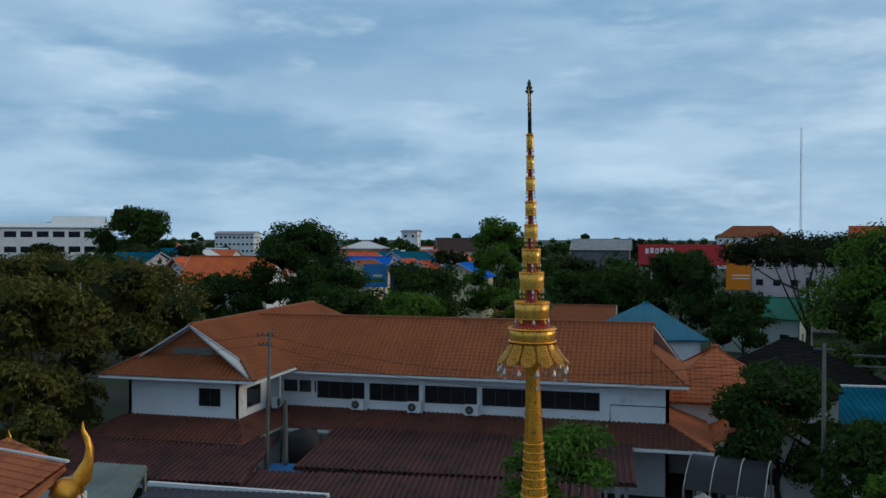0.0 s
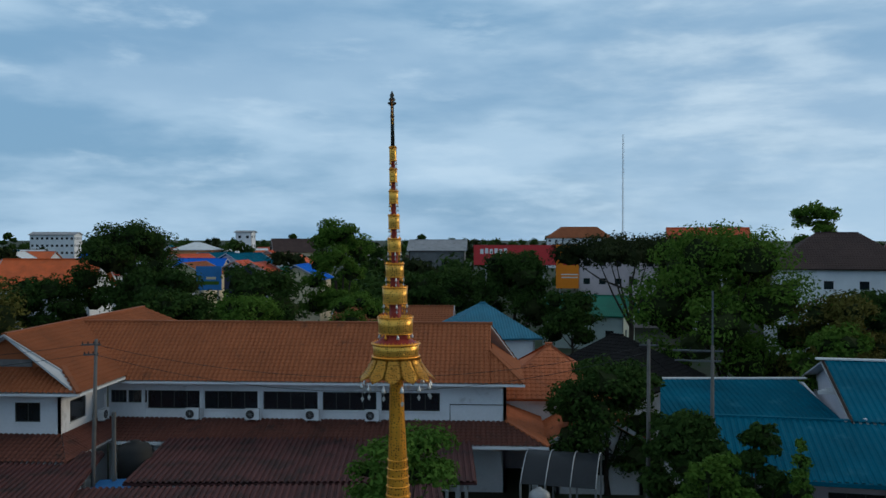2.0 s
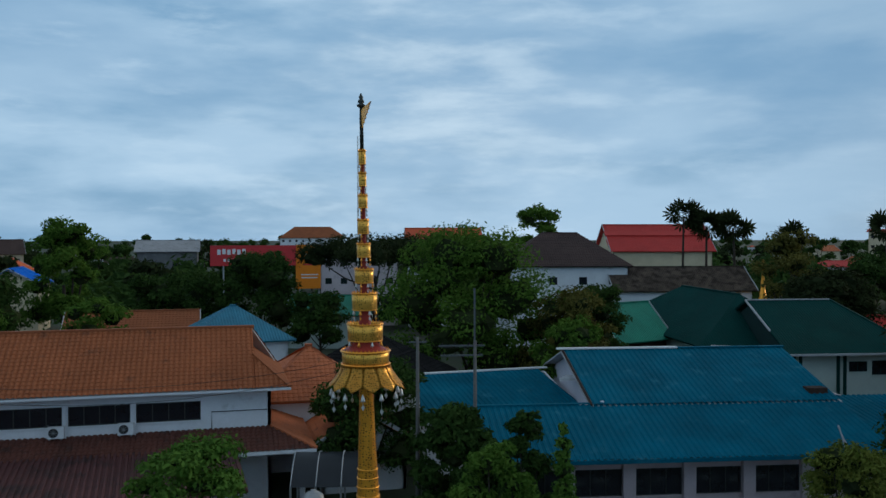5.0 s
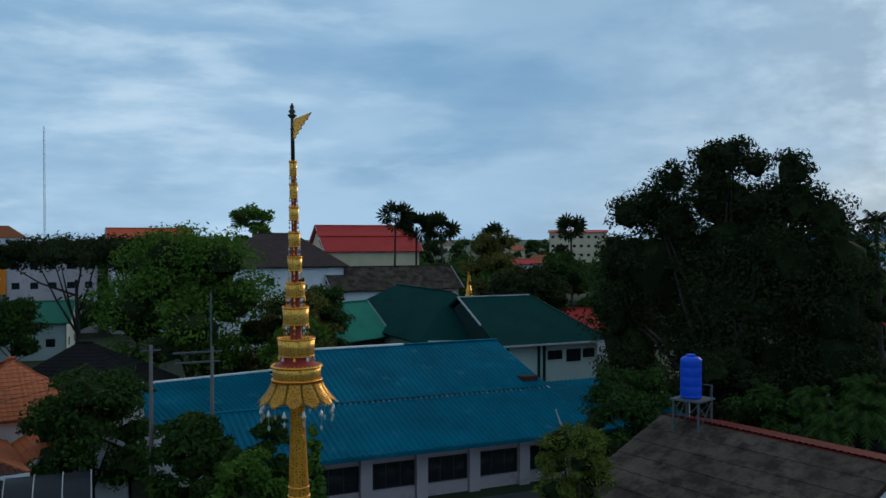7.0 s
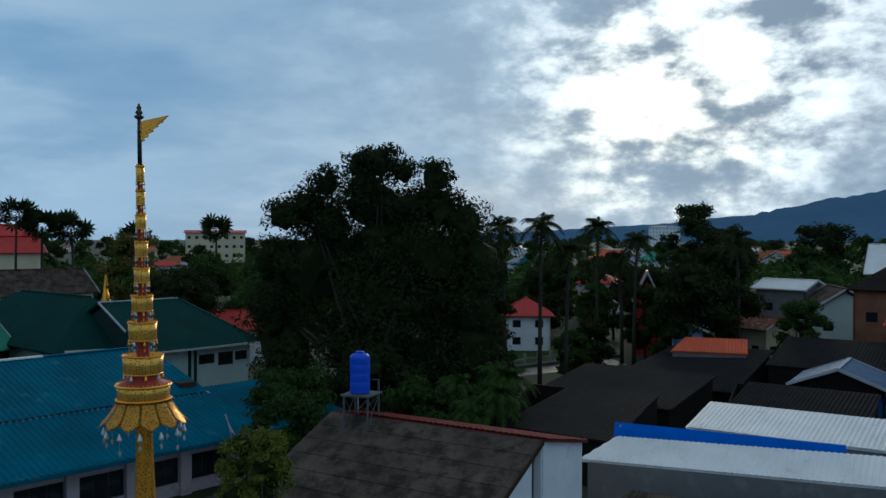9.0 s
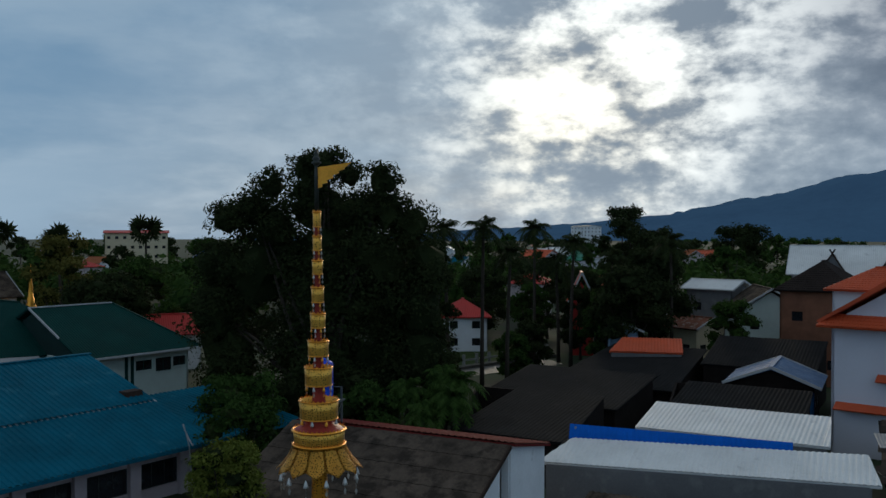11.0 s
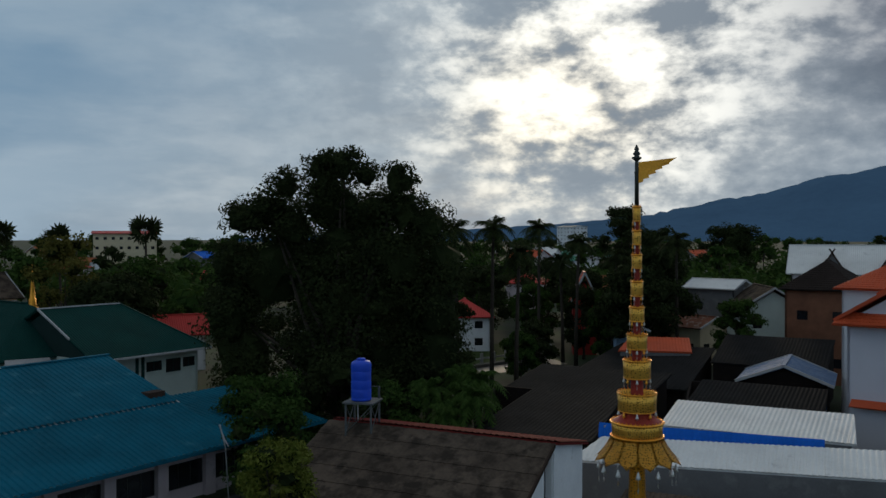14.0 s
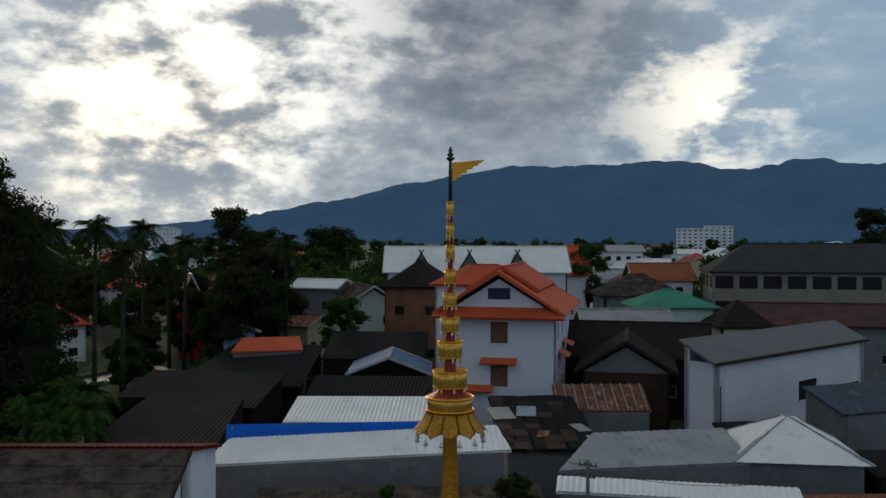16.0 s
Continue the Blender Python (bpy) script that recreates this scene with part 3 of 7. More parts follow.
def tree(x, y, h, r, label, leaf=LEAF_DARK, n=4500, size=0.3, clumps=12, low=0.35, flat=0.8, name="tree", trunks=1, droop=0.0, umbrella=False, category="tree", group="", made=None, hollow=False):
    SEED[0] += 1
    rng = np.random.default_rng(SEED[0])
    e = thing(name, x, y, 0, 0, label, category, group)
    cl = list(made or [])
    if not cl:
        for i in range(clumps):
            a, k = 2.4 * i + rng.random() * 0.8, (i + 0.5) / clumps
            if umbrella:
                z, rad, cr = h * (0.80 + 0.06 * rng.random()), r * math.sqrt(k) * 0.95, r * 0.32
                cl.append((rad * math.cos(a), rad * math.sin(a), z - 0.13 * h * k, cr, 0.6))
            else:
                z = h * (low + (1 - low) * k)
                env = math.sin(math.pi * min(1, 0.28 + 0.62 * k)) * r * 0.72
                cr = r * (0.30 + 0.16 * rng.random())
                cl.append((env * math.cos(a) * (0.6 + 0.4 * rng.random()), env * math.sin(a) * (0.6 + 0.4 * rng.random()), min(z, h - cr * flat), cr, flat))
    tufts = []
    for cx, cy, cz, cr, fl in cl:
        for _ in range(18 if made else 11):
            d = rng.normal(size=3)
            d[2] = d[2] * 0.8 + 0.25
            d *= cr * (0.5 + 0.32 * rng.random()) / np.linalg.norm(d)
            tufts.append((cx + d[0], cy + d[1], cz + d[2] * fl, cr * (0.34 + 0.24 * rng.random()), 0.85))
    v, f = leaf_cloud(rng, tufts, int(n * 2.3), size * 0.62, droop)
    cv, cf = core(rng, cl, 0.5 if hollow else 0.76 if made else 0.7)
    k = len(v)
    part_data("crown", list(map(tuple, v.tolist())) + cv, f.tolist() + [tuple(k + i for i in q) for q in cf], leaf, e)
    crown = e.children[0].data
    # Inner mass takes the deeper leaf colour, darkened for shade within the crown.
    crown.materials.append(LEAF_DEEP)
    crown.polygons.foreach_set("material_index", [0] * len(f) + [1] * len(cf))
    bm = bmesh.new()
    tr = max(0.07, h * 0.018)
    for t in range(trunks):
        ox, oy = (rng.random(2) - 0.5) * r * (0.8 if trunks > 1 else 0.05)
        top = Vector((ox * 0.6, oy * 0.6, h * (low + 0.25)))
        mid = Vector((ox + (rng.random() - 0.5) * 0.05 * h, oy + (rng.random() - 0.5) * 0.05 * h, h * low * 0.6))
        tube(bm, [(ox, oy, -0.1), (ox, oy, 0.3), mid, top], [tr * 1.5, tr * 1.15, tr, tr * 0.5], 8)
        for j in range(0, len(cl), max(1, len(cl) // 6)):
            c = Vector(cl[j][:3])
            st = mid.lerp(top, rng.random() * 0.8)
            tube(bm, [st, st.lerp(c, 0.5) + Vector((0, 0, -0.03 * h)), c], [tr * 0.5, tr * 0.35, tr * 0.12], 6)
    part("trunk", bm, BARK, e)
    return e


def fronds(rng, bm, head, count, length, width, leaflets, lift):
    """Feather leaves of a palm, arching from its head."""
    for i in range(count):
        a = 2 * math.pi * i / count * 2.618
        el = lift * (1 - 1.5 * i / count)
        L = length * (0.8 + 0.3 * rng.random())
        out = Vector((math.cos(a), math.sin(a), 0))
        side = Vector((-out.y, out.x, 0))
        prev = None
        for k in range(leaflets + 1):
            s = k / leaflets
            p = head + out * (L * (s - 0.18 * s * s) * math.cos(el)) + Vector((0, 0, L * (math.sin(el) * s - 0.62 * s * s)))
            if prev is not None:
                w = width * math.sin(math.pi * min(0.97, 0.12 + 0.83 * s))
                for sg in (-1, 1):
                    tip = p + side * (sg * w) + out * (w * 0.35) - Vector((0, 0, w * (0.45 + 0.3 * rng.random())))
                    bm.faces.new([bm.verts.new(q) for q in (prev, p, tip)])
            prev = p


def fans(rng, bm, head, count, reach, blade):
    """Fan leaves of a sugar palm round its head."""
    for i in range(count):
        d = Vector(rng.normal(size=3))
        d.z = d.z * 0.8 + 0.25
        d.normalize()
        c = head + d * reach * (0.7 + 0.4 * rng.random())
        s = d.orthogonal().normalized()
        u = d.cross(s)
        s, u = (s * math.cos(i) + u * math.sin(i)), (u * math.cos(i) - s * math.sin(i))
        hub = bm.verts.new(c)
        for k in range(9):
            a0, a1 = math.pi * (-0.75 + 1.5 * k / 9), math.pi * (-0.75 + 1.5 * (k + 0.75) / 9)
            am = (a0 + a1) / 2
            e0, e1, et = (c + (d * math.cos(a) + s * math.sin(a)) * rr for a, rr in ((a0, blade * 0.6), (a1, blade * 0.6), (am, blade)))
            bm.faces.new((hub, bm.verts.new(e0), bm.verts.new(et - u * 0.05), bm.verts.new(e1)))


def palm(x, y, h, r, label, fan=False, leaf=LEAF_DARK, group="palms", crook=0.5):
    SEED[0] += 1
    rng = np.random.default_rng(SEED[0])
    e = thing("palm_tree", x, y, 0, rng.random() * 360, label, "palm tree", group)
    head = Vector((crook, 0, h - r * (0.75 if fan else 0.35)))
    bm = bmesh.new()
    tube(bm, [(0, 0, -0.1), (0.05, 0, h * 0.3), (crook * 0.5, 0, h * 0.65), head], [0.26, 0.2, 0.17, 0.14], 8)
    part("trunk", bm, BARK, e)
    bm = bmesh.new()
    if fan:
        fans(rng, bm, head, 34, r * 0.55, r * 0.55)
    else:
        fronds(rng, bm, head, 26, r * 1.25, r * 0.28, 13, 1.15)
    part("crown", bm, leaf, e)
    return e

# ---- ground and distance ----


def build_ground():
    v, f, n = [(0, 0, 0)], [], 96
    for r in (60, 200, 800, 4900):
        v += [(r * math.cos(2 * math.pi * k / n), r * math.sin(2 * math.pi * k / n), 0) for k in range(n)]
    f += [(0, 1 + k, 1 + (k + 1) % n) for k in range(n)]
    for j in range(3):
        a, b = 1 + j * n, 1 + (j + 1) * n
        f += [(a + k, b + k, b + (k + 1) % n, a + (k + 1) % n) for k in range(n)]
    g = part_data("ground", v, f, mat("earth_and_scrub", (0.036, 0.038, 0.024), 0.95, 0, 0.45, 0.05, 1.4, 0.3, (0.03, 0.05, 0.018), 0.5), None)
    tagged(g, "bare earth and scrub between the houses", "ground", kind="structure")


def build_mountain():
    """A range that climbs from the horizon to a long back under the clouds."""
    yaws = [-50, -60, -67, -72, -77.2, -82.1, -88.7, -94.6, -101.8, -105.3, -110, -114, -119, -127, -140, -160]
    tops = [10, 25, 50, 66, 98, 158, 240, 296, 316, 300, 285, 306, 285, 260, 200, 20]
    verts, faces = [], []
    nu, nr = 260, 14
    for i in range(nu + 1):
        yaw = -50 - 110 * i / nu
        env = float(np.interp(-yaw, [-a for a in yaws], tops))
        for j in range(nr + 1):
            s = j / nr
            rad = 3000 + 1300 * s
            d = heading(yaw, 0)
            p = d * rad
            hgt = env * math.sin(math.pi / 2 * min(1, s * 1.25)) * (1 if s < 0.85 else 0.9)
            hgt += env * 0.16 * (noise.fractal(p * 0.0035, 1, 2, 6) * (0.3 + s)) * (1 - 0.75 * s * s)
            hgt += 9 * noise.fractal(p * 0.02, 1, 2, 4) * min(1, env / 100)
            verts.append((p.x, p.y, -2 + max(0, hgt) * (1.14 * rad / 3900)))
    q = nr + 1
    faces = [(i * q + j, i * q + j + 1, (i + 1) * q + j + 1, (i + 1) * q + j) for i in range(nu) for j in range(nr)]
    # Distance haze is put into the material: bluish base colour and a faint glow.
    m = part_data("mountain", verts, faces, mat("hazy_forest_ridge", (0.022, 0.042, 0.062), 1.0, 0, 0.35, 0.004, 0.03, 0, spec=0.0, glow=(0.019, 0.045, 0.092)), None, smooth=True)
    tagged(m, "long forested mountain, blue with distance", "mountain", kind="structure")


build_ground()
build_mountain()

# ---- golden spire ----


def build_spire():
    e = thing("temple_spire", -0.717, 8.064, 0, 0, "gilded temple spire with tiered umbrella rings and a pennant", "spire")
    s = 0.0049
    zz = lambda y: 14.804 - (y - 420.3) * s

    def put(name, bm, m, parent=e, label=""):
        for v in bm.verts:
            v.co.x -= (v.co.z - 12.3) * 0.0156
        return part(name, bm, m, parent, label)

    bm = bmesh.new()
    lathe(bm, [(4.2, 0), (4.2, 1.2), (3.9, 1.3), (3.9, 2.4), (3.4, 2.6), (3.3, 3.6), (2.9, 3.8), (2.8, 4.6), (2.3, 4.9), (2.2, 6.2), (1.9, 7.6), (1.2, 8.7), (0.75, 9.0), (0.75, 9.4),
               (0.5, 9.6), (0.34, 10.6), (0.24, 11.6)], 48)
    put("bell", bm, GOLD)
    bm = bmesh.new()
    lathe(bm, [(0.24, 11.6), (0.165, 12.1), (0.115, 12.55), (0.095, 12.8), (0.079, 13.1), (0.067, 13.4), (0.060, 13.65), (0.058, 13.76)], 28)
    put("shaft", bm, GOLD_MESH, label="gilt shaft sheathed in pierced scales")
    for k in range(18):
        bm = bmesh.new()
        z = 11.75 + k * 0.075
        r = float(np.interp(z, [11.6, 12.1, 12.55, 12.8, 13.1, 13.4], [0.24, 0.165, 0.115, 0.095, 0.079, 0.067]))
        lathe(bm, [(r, z - 0.006), (r + 0.006, z - 0.003), (r + 0.006, z + 0.003), (r, z + 0.006)], 28)
        put("band", bm, GOLD)
    # red core between the rings
    bm = bmesh.new()
    lathe(bm, [(0.075, zz(640)), (0.10, zz(580)), (0.075, zz(560)), (0.05, zz(535)), (0.04, zz(483)), (0.03, zz(440)), (0.025, zz(400)), (0.022, zz(330)), (0.018, zz(238))], 20)
    put("core", bm, RED_LACQ, label="dark red lacquered core")
    bm = bmesh.new()
    lathe(bm, [(0.198, zz(581)), (0.13, zz(573)), (0.095, zz(566))], 32)
    put("flange", bm, RED_LACQ)
    tiers = ((240, 263, 6.5), (278, 300, 7), (316, 337, 8.3), (358, 381, 10), (399, 421, 12), (442, 465, 16.5), (483, 511, 22), (535, 563, 31), (580, 604, 41))
    for y0, y1, hw in tiers:
        ra, rb, za, zb = hw * s, hw * s * 0.95, zz(y0), zz(y1)
        bm = bmesh.new()
        lathe(bm, [(rb, zb), (rb * 1.01, zb + 0.004), (ra * 0.97, (za + zb) / 2), (ra, za), (ra * 0.95, za), (rb * 0.95, zb), (rb, zb)], 40)
        ring = put("ring", bm, GOLD_CUT)
        for z, w in ((za, 0.006), (zb, 0.005)):
            bm = bmesh.new()
            r = ra if z == za else rb
            lathe(bm, [(r - w, z), (r, z + w), (r + w, z), (r, z - w), (r - w, z)], 40)
            put("rim", bm, GOLD, ring)
        n = max(8, int(hw * 0.9))
        bm = bmesh.new()
        for k in range(n):
            a = 2 * math.pi * k / n
            c, t = Vector((math.cos(a), math.sin(a), 0)), Vector((-math.sin(a), math.cos(a), 0))
            w = math.pi * ra / n * 0.75
            p = c * ra
            vs = [bm.verts.new(p + t * i * w + Vector((0, 0, za + h)) - c * d) for d in (0, 0.004) for i, h in ((-0.6, 0), (0.6, 0), (0.45, 0.008), (0, 0.019), (-0.45, 0.008))]
            bm.faces.new(vs[:5])
            bm.faces.new(vs[5:][::-1])
        put("cresting", bm, GOLD, ring)
        if hw < 40:
            m = 5 if hw < 12 else 8
            for k in range(m):
                a = 2 * math.pi * (k + 0.3) / m
                bell(put, ring, rb * 0.97 * math.cos(a), rb * 0.97 * math.sin(a), zb - 0.014, 0.007 + 0.00025 * hw, GOLD if k % 2 else SILVER)
    # flaring petals of the largest umbrella
    skirt = new("umbrella_skirt")
    skirt.parent = e
    n = 12
    for k in range(n):
        bm = bmesh.new()
        a0 = 2 * math.pi * k / n
        rows = []
        for j in range(9):
            v = j / 8
            r = 41 * s + (24 * s) * v ** 1.5
            z = zz(604) - (zz(604) - zz(640)) * v
            half = math.pi / n * (1.06 if v < 0.8 else 1.06 * math.sqrt(max(0.02, 1 - ((v - 0.8) / 0.2) ** 2 * 0.93)))
            row = []
            for i in range(7):
                u = i / 3 - 1
                a = a0 + u * half
                rr = r + (1 - u * u) * 0.012 * (0.4 + v)
                row.append((rr * math.cos(a), rr * math.sin(a), z - (1 - abs(u)) * 0.02 * v))
            rows.append(row)
        g = [[bm.verts.new(p) for p in row] for row in rows]
        for ra, rb in zip(g, g[1:]):
            for i in range(6):
                bm.faces.new((ra[i], rb[i], rb[i + 1], ra[i + 1])).smooth = True
        bmesh.ops.solidify(bm, geom=bm.faces[:], thickness=0.004)
        put("petal", bm, GOLD_CUT, skirt)
        r, am = 60 * s, a0 + math.pi / n
        bell(put, skirt, r * math.cos(am), r * math.sin(am), zz(650), 0.021, SILVER, 0.045 if k % 3 else 0.085)
    for r, y in ((41.5, 603), (42, 581)):
        bm = bmesh.new()
        lathe(bm, [(r * s - 0.008, zz(y)), (r * s, zz(y) + 0.008), (r * s + 0.008, zz(y)), (r * s, zz(y) - 0.008), (r * s - 0.008, zz(y))], 48)
        put("rim", bm, GOLD, skirt)
    bm = bmesh.new()
    tube(bm, [(0, 0, zz(242)), (0, 0, zz(190)), (0, 0, zz(163))], [0.017, 0.016, 0.013], 10)
    put("staff", bm, BRONZE)
    bm = bmesh.new()
    lathe(bm, [(0.012, zz(188)), (0.02, zz(186)), (0.012, zz(183)), (0.012, zz(168)), (0.036, zz(164)), (0.038, zz(162)), (0.016, zz(160)), (0.03, zz(157)), (0.022, zz(154)), (0.014, zz(152)),
               (0.02, zz(149)), (0.012, zz(146)), (0.004, zz(142))], 14)
    put("finial", bm, BRONZE, label="dark lotus-bud finial")
    # stepped pennant that points towards -y
    bm = bmesh.new()
    d, z0 = Vector((0.10, -0.995, 0)), zz(170)
    top = [(0.015, 0.0), (0.30, 0.028)]
    low = [(0.24, -0.012), (0.245, -0.02), (0.19, -0.035), (0.195, -0.05), (0.14, -0.065), (0.145, -0.085), (0.09, -0.1), (0.095, -0.12), (0.05, -0.13), (0.05, -0.15), (0.015, -0.16)]
    side = Vector((0.995, 0.10, 0)) * 0.004
    fr = [bm.verts.new(d * u + Vector((0, 0, z0 + h)) + side) for u, h in top + low]
    bk = [bm.verts.new(d * u + Vector((0, 0, z0 + h)) - side) for u, h in top + low]
    bm.faces.new(fr)
    bm.faces.new(bk[::-1])
    for i in range(len(fr)):
        j = (i + 1) % len(fr)
        bm.faces.new((fr[j], fr[i], bk[i], bk[j]))
    put("pennant", bm, GOLD, label="gilt stepped metal pennant")


def bell(put, parent, x, y, z, r, m, drop=0.03):
    """A small hanging bell with a leaf-shaped clapper."""
    bm = bmesh.new()
    lathe(bm, [(0.002, z + 0.02), (r * 0.5, z), (r * 0.8, z - r), (r, z - r * 1.8), (r * 0.7, z - r * 1.9)], 8)
    zc = z - r * 1.9 - drop
    a = [bm.verts.new((0.7 * r * i, t, zc + r * k)) for t in (-0.003, 0.003) for i, k in ((0, -1.4), (1, 0), (0, 1), (-1, 0))]
    bm.faces.new(a[:4])
    bm.faces.new(a[4:][::-1])
    tube(bm, [(0, 0, z), (0, 0, zc)], 0.0015, 4)
    for v in bm.verts:
        v.co.x += x
        v.co.y += y
    put("bell", bm, m, parent)


build_spire()

# ---- brown-roofed two-storey hall ----


def aircon(x, y, z, rz, group="outdoor units on the hall"):
    e = thing("aircon_unit", x, y, z, rz, "white outdoor air-conditioner unit bracketed to the wall", "air conditioner", group)
    part("casing", boxes(((-0.42, -0.32, 0), (0.42, 0, 0.62))), FRAME, e)
    bm = bmesh.new()
    lathe(bm, [(0.0, 0), (0.23, 0), (0.25, 0.02), (0.23, 0.03)], 24)
    bmesh.ops.rotate(bm, verts=bm.verts, matrix=Matrix.Rotation(radians(90), 3, "X"))
    bmesh.ops.translate(bm, verts=bm.verts, vec=(-0.1, -0.325, 0.31))
    part("fan_grille", bm, CABLE, e, "round black fan grille")
    for k in range(4):
        bm = bmesh.new()
        a = math.pi * k / 4
        tube(bm, [(-0.1 - 0.23 * math.cos(a), -0.36, 0.31 - 0.23 * math.sin(a)), (-0.1 + 0.23 * math.cos(a), -0.36, 0.31 + 0.23 * math.sin(a))], 0.012, 5)
        part("grille_bar", bm, STEEL, e)
    for sx in (-0.3, 0.3):
        part("bracket", boxes(((sx - 0.03, -0.38, -0.06), (sx + 0.03, 0.02, -0.002))), STEEL, e)
    part("pipe", boxes(((0.44, -0.1, -0.1), (0.5, -0.02, 1.4))), FRAME, e)


def build_hall():
    e = thing("assembly_hall", -12, 55, 0, 0, "white two-storey hall with brown tiled roof and dark windows", "building")
    o = Vector((-12, 55, 0))
    R = lambda x, y, z: Vector((x, y, z)) - o
    P = lambda x, y: (x - o.x, y - o.y)
    wins = [(-20.3, 3.15), (-16.85, 3.2), (-13.3, 3.25), (-9.75, 3.2), (-6.25, 3.45)]
    op = [(x + 22.7, 4.72, w, 1.08) for x, w in wins] + [(0.15, 5.05, 0.95, 0.75), (1.2, 5.05, 1.15, 0.75)]
    wall(e, P(-22.7, 51.6), P(1.1, 51.6), 0, 6.35, WHITE, op, mullion=3, frame_mat=BRONZE)
    wall(e, P(1.1, 51.6), P(1.1, 58.6), 0, 6.35, WHITE)
    wall(e, P(1.1, 58.6), P(-22.8, 58.6), 0, 6.35, WHITE)
    wall(e, P(-29.9, 46.0), P(-22.8, 46.0), 0, 6.5, WHITE, [(4.55, 5.02, 1.4, 1.05)], mullion=1, frame_mat=BRONZE)
    wall(e, P(-22.8, 46.0), P(-22.8, 51.6), 0, 6.5, WHITE, [(1.0, 4.8, 1.9, 1.2)], frame_mat=BRONZE)
    wall(e, P(-29.9, 67.0), P(-29.9, 46.0), 0, 6.5, WHITE)
    for x in (-17.0, -13.45, -9.9, -6.4, -20.55):
        part("pilaster", boxes((R(x - 0.1, 51.52, 4.0), R(x + 0.1, 51.6, 6.3))), WHITE, e)
    part("cornice", boxes((R(-22.7, 51.35, 6.22), R(1.3, 51.62, 6.36))), TRIM, e)
    part("soffit", boxes((R(-22.6, 50.65, 6.36), R(2.0, 51.7, 6.44))), TRIM, e)
    T = dict(pitch=0.29, amp=0.095, rows=0.33)
    # main roof
    deck(e, [R(-23.5, 50.6, 6.5), R(2.1, 50.6, 6.5), R(0.2, 53.0, 8.1), R(0.2, 55.2, 9.5), R(-26.3, 55.2, 9.5)])
    run = math.hypot(4.6, 3.0)
    roof_plane(e, "roof", R(-26.3, 50.6, 6.5), (1, 0, 0), (0, 4.6, 3.0), [(0, run), (26.5, run), (26.51, run * 0.55), (28.4, 0.02)], TILE_BROWN, **T)
    deck(e, [R(-26.3, 55.2, 9.5), R(0.2, 55.2, 9.5), R(2.1, 59.8, 6.5), R(-23.5, 59.8, 6.5)])
    roof_plane(e, "roof", R(2.1, 59.8, 6.5), (-1, 0, 0), (0, -4.6, 3.0), [(0, 0.02), (1.9, run), (27, run)], TILE_BROWN, **T)
    deck(e, [R(2.1, 50.6, 6.5), R(2.1, 59.8, 6.5), R(0.2, 57.4, 8.1), R(0.2, 53.0, 8.1)])
    hr = math.hypot(1.9, 1.6)
    roof_plane(e, "roof", R(2.1, 50.6, 6.5), (0, 1, 0), (-1.9, 0, 1.6), [(0, 0.02), (2.4, hr), (6.8, hr), (9.2, 0.02)], TILE_BROWN, **T)
    bm = bmesh.new()
    slab(bm, [R(0.15, 53.0, 8.1), R(0.15, 57.4, 8.1), R(0.15, 55.2, 9.45)], 0.1)
    part("gable_wall", bm, TILE_BROWN, e)
    bar_between(e, R(-25.8, 55.2, 9.55), R(0.3, 55.2, 9.55), 0.32, 0.18, TILE_BROWN)
    bar_between(e, R(0.2, 53.0, 8.16), R(2.1, 50.6, 6.58), 0.25, 0.12, TILE_BROWN)
    bar_between(e, R(-23, 50.56, 6.44), R(2.15, 50.56, 6.44), 0.1, 0.13, FRAME, "gutter", "pale rain gutter")
    # wing roof, ridge along y
    xr, zr = -26.2, 9.6
    half = 4.9
    runw = math.hypot(half, 2.85)
    for s in (-1, 1):
        deck(e, [R(xr + s * half, 47.2 if s < 0 else 44.9, 6.75), R(xr + s * half, 69.5, 6.75), R(xr, 65.5, zr), R(xr, 46.6, zr)])
    roof_plane(e, "roof", R(xr + half, 44.9, 6.75), (0, 1, 0), (-half, 0, 2.85), [(0, 0.02), (1.6, runw * 0.36), (1.61, runw), (20.6, runw), (24.6, 0.02)], TILE_BROWN, **T)
    roof_plane(e, "roof", R(xr - half, 69.5, 6.75), (0, -1, 0), (half, 0, 2.85), [(0, 0.02), (4.0, runw), (22.99, runw), (23.0, runw * 0.36), (24.6, 0.02)], TILE_BROWN, **T)
    deck(e, [R(xr - half, 44.9, 6.75), R(xr + half, 44.9, 6.75), R(xr + 3.1, 46.9, 7.8), R(xr - 3.1, 46.9, 7.8)])
    roof_plane(e, "roof", R(xr - half, 44.9, 6.75), (1, 0, 0), (0, 2.0, 1.05), [(0, 0.02), (1.75, 2.26), (2 * half - 1.75, 2.26), (2 * half, 0.02)], TILE_BROWN, **T)
    bm = bmesh.new()
    a = [bm.verts.new(R(x, y, z)) for y in (47.0, 47.15) for x, z in ((xr - 3.1, 7.75), (xr + 3.1, 7.75), (xr, 9.5))]
    for f in ((0, 1, 2), (5, 4, 3), (0, 3, 4, 1), (1, 4, 5, 2), (2, 5, 3, 0)):
        bm.faces.new([a[i] for i in f])
    part("gable_wall", bm, TILE_BROWN, e)
    part("gable_vent", boxes((R(xr - 1.3, 46.94, 7.85), R(xr + 1.3, 46.99, 8.25))), GREY_WALL, e)
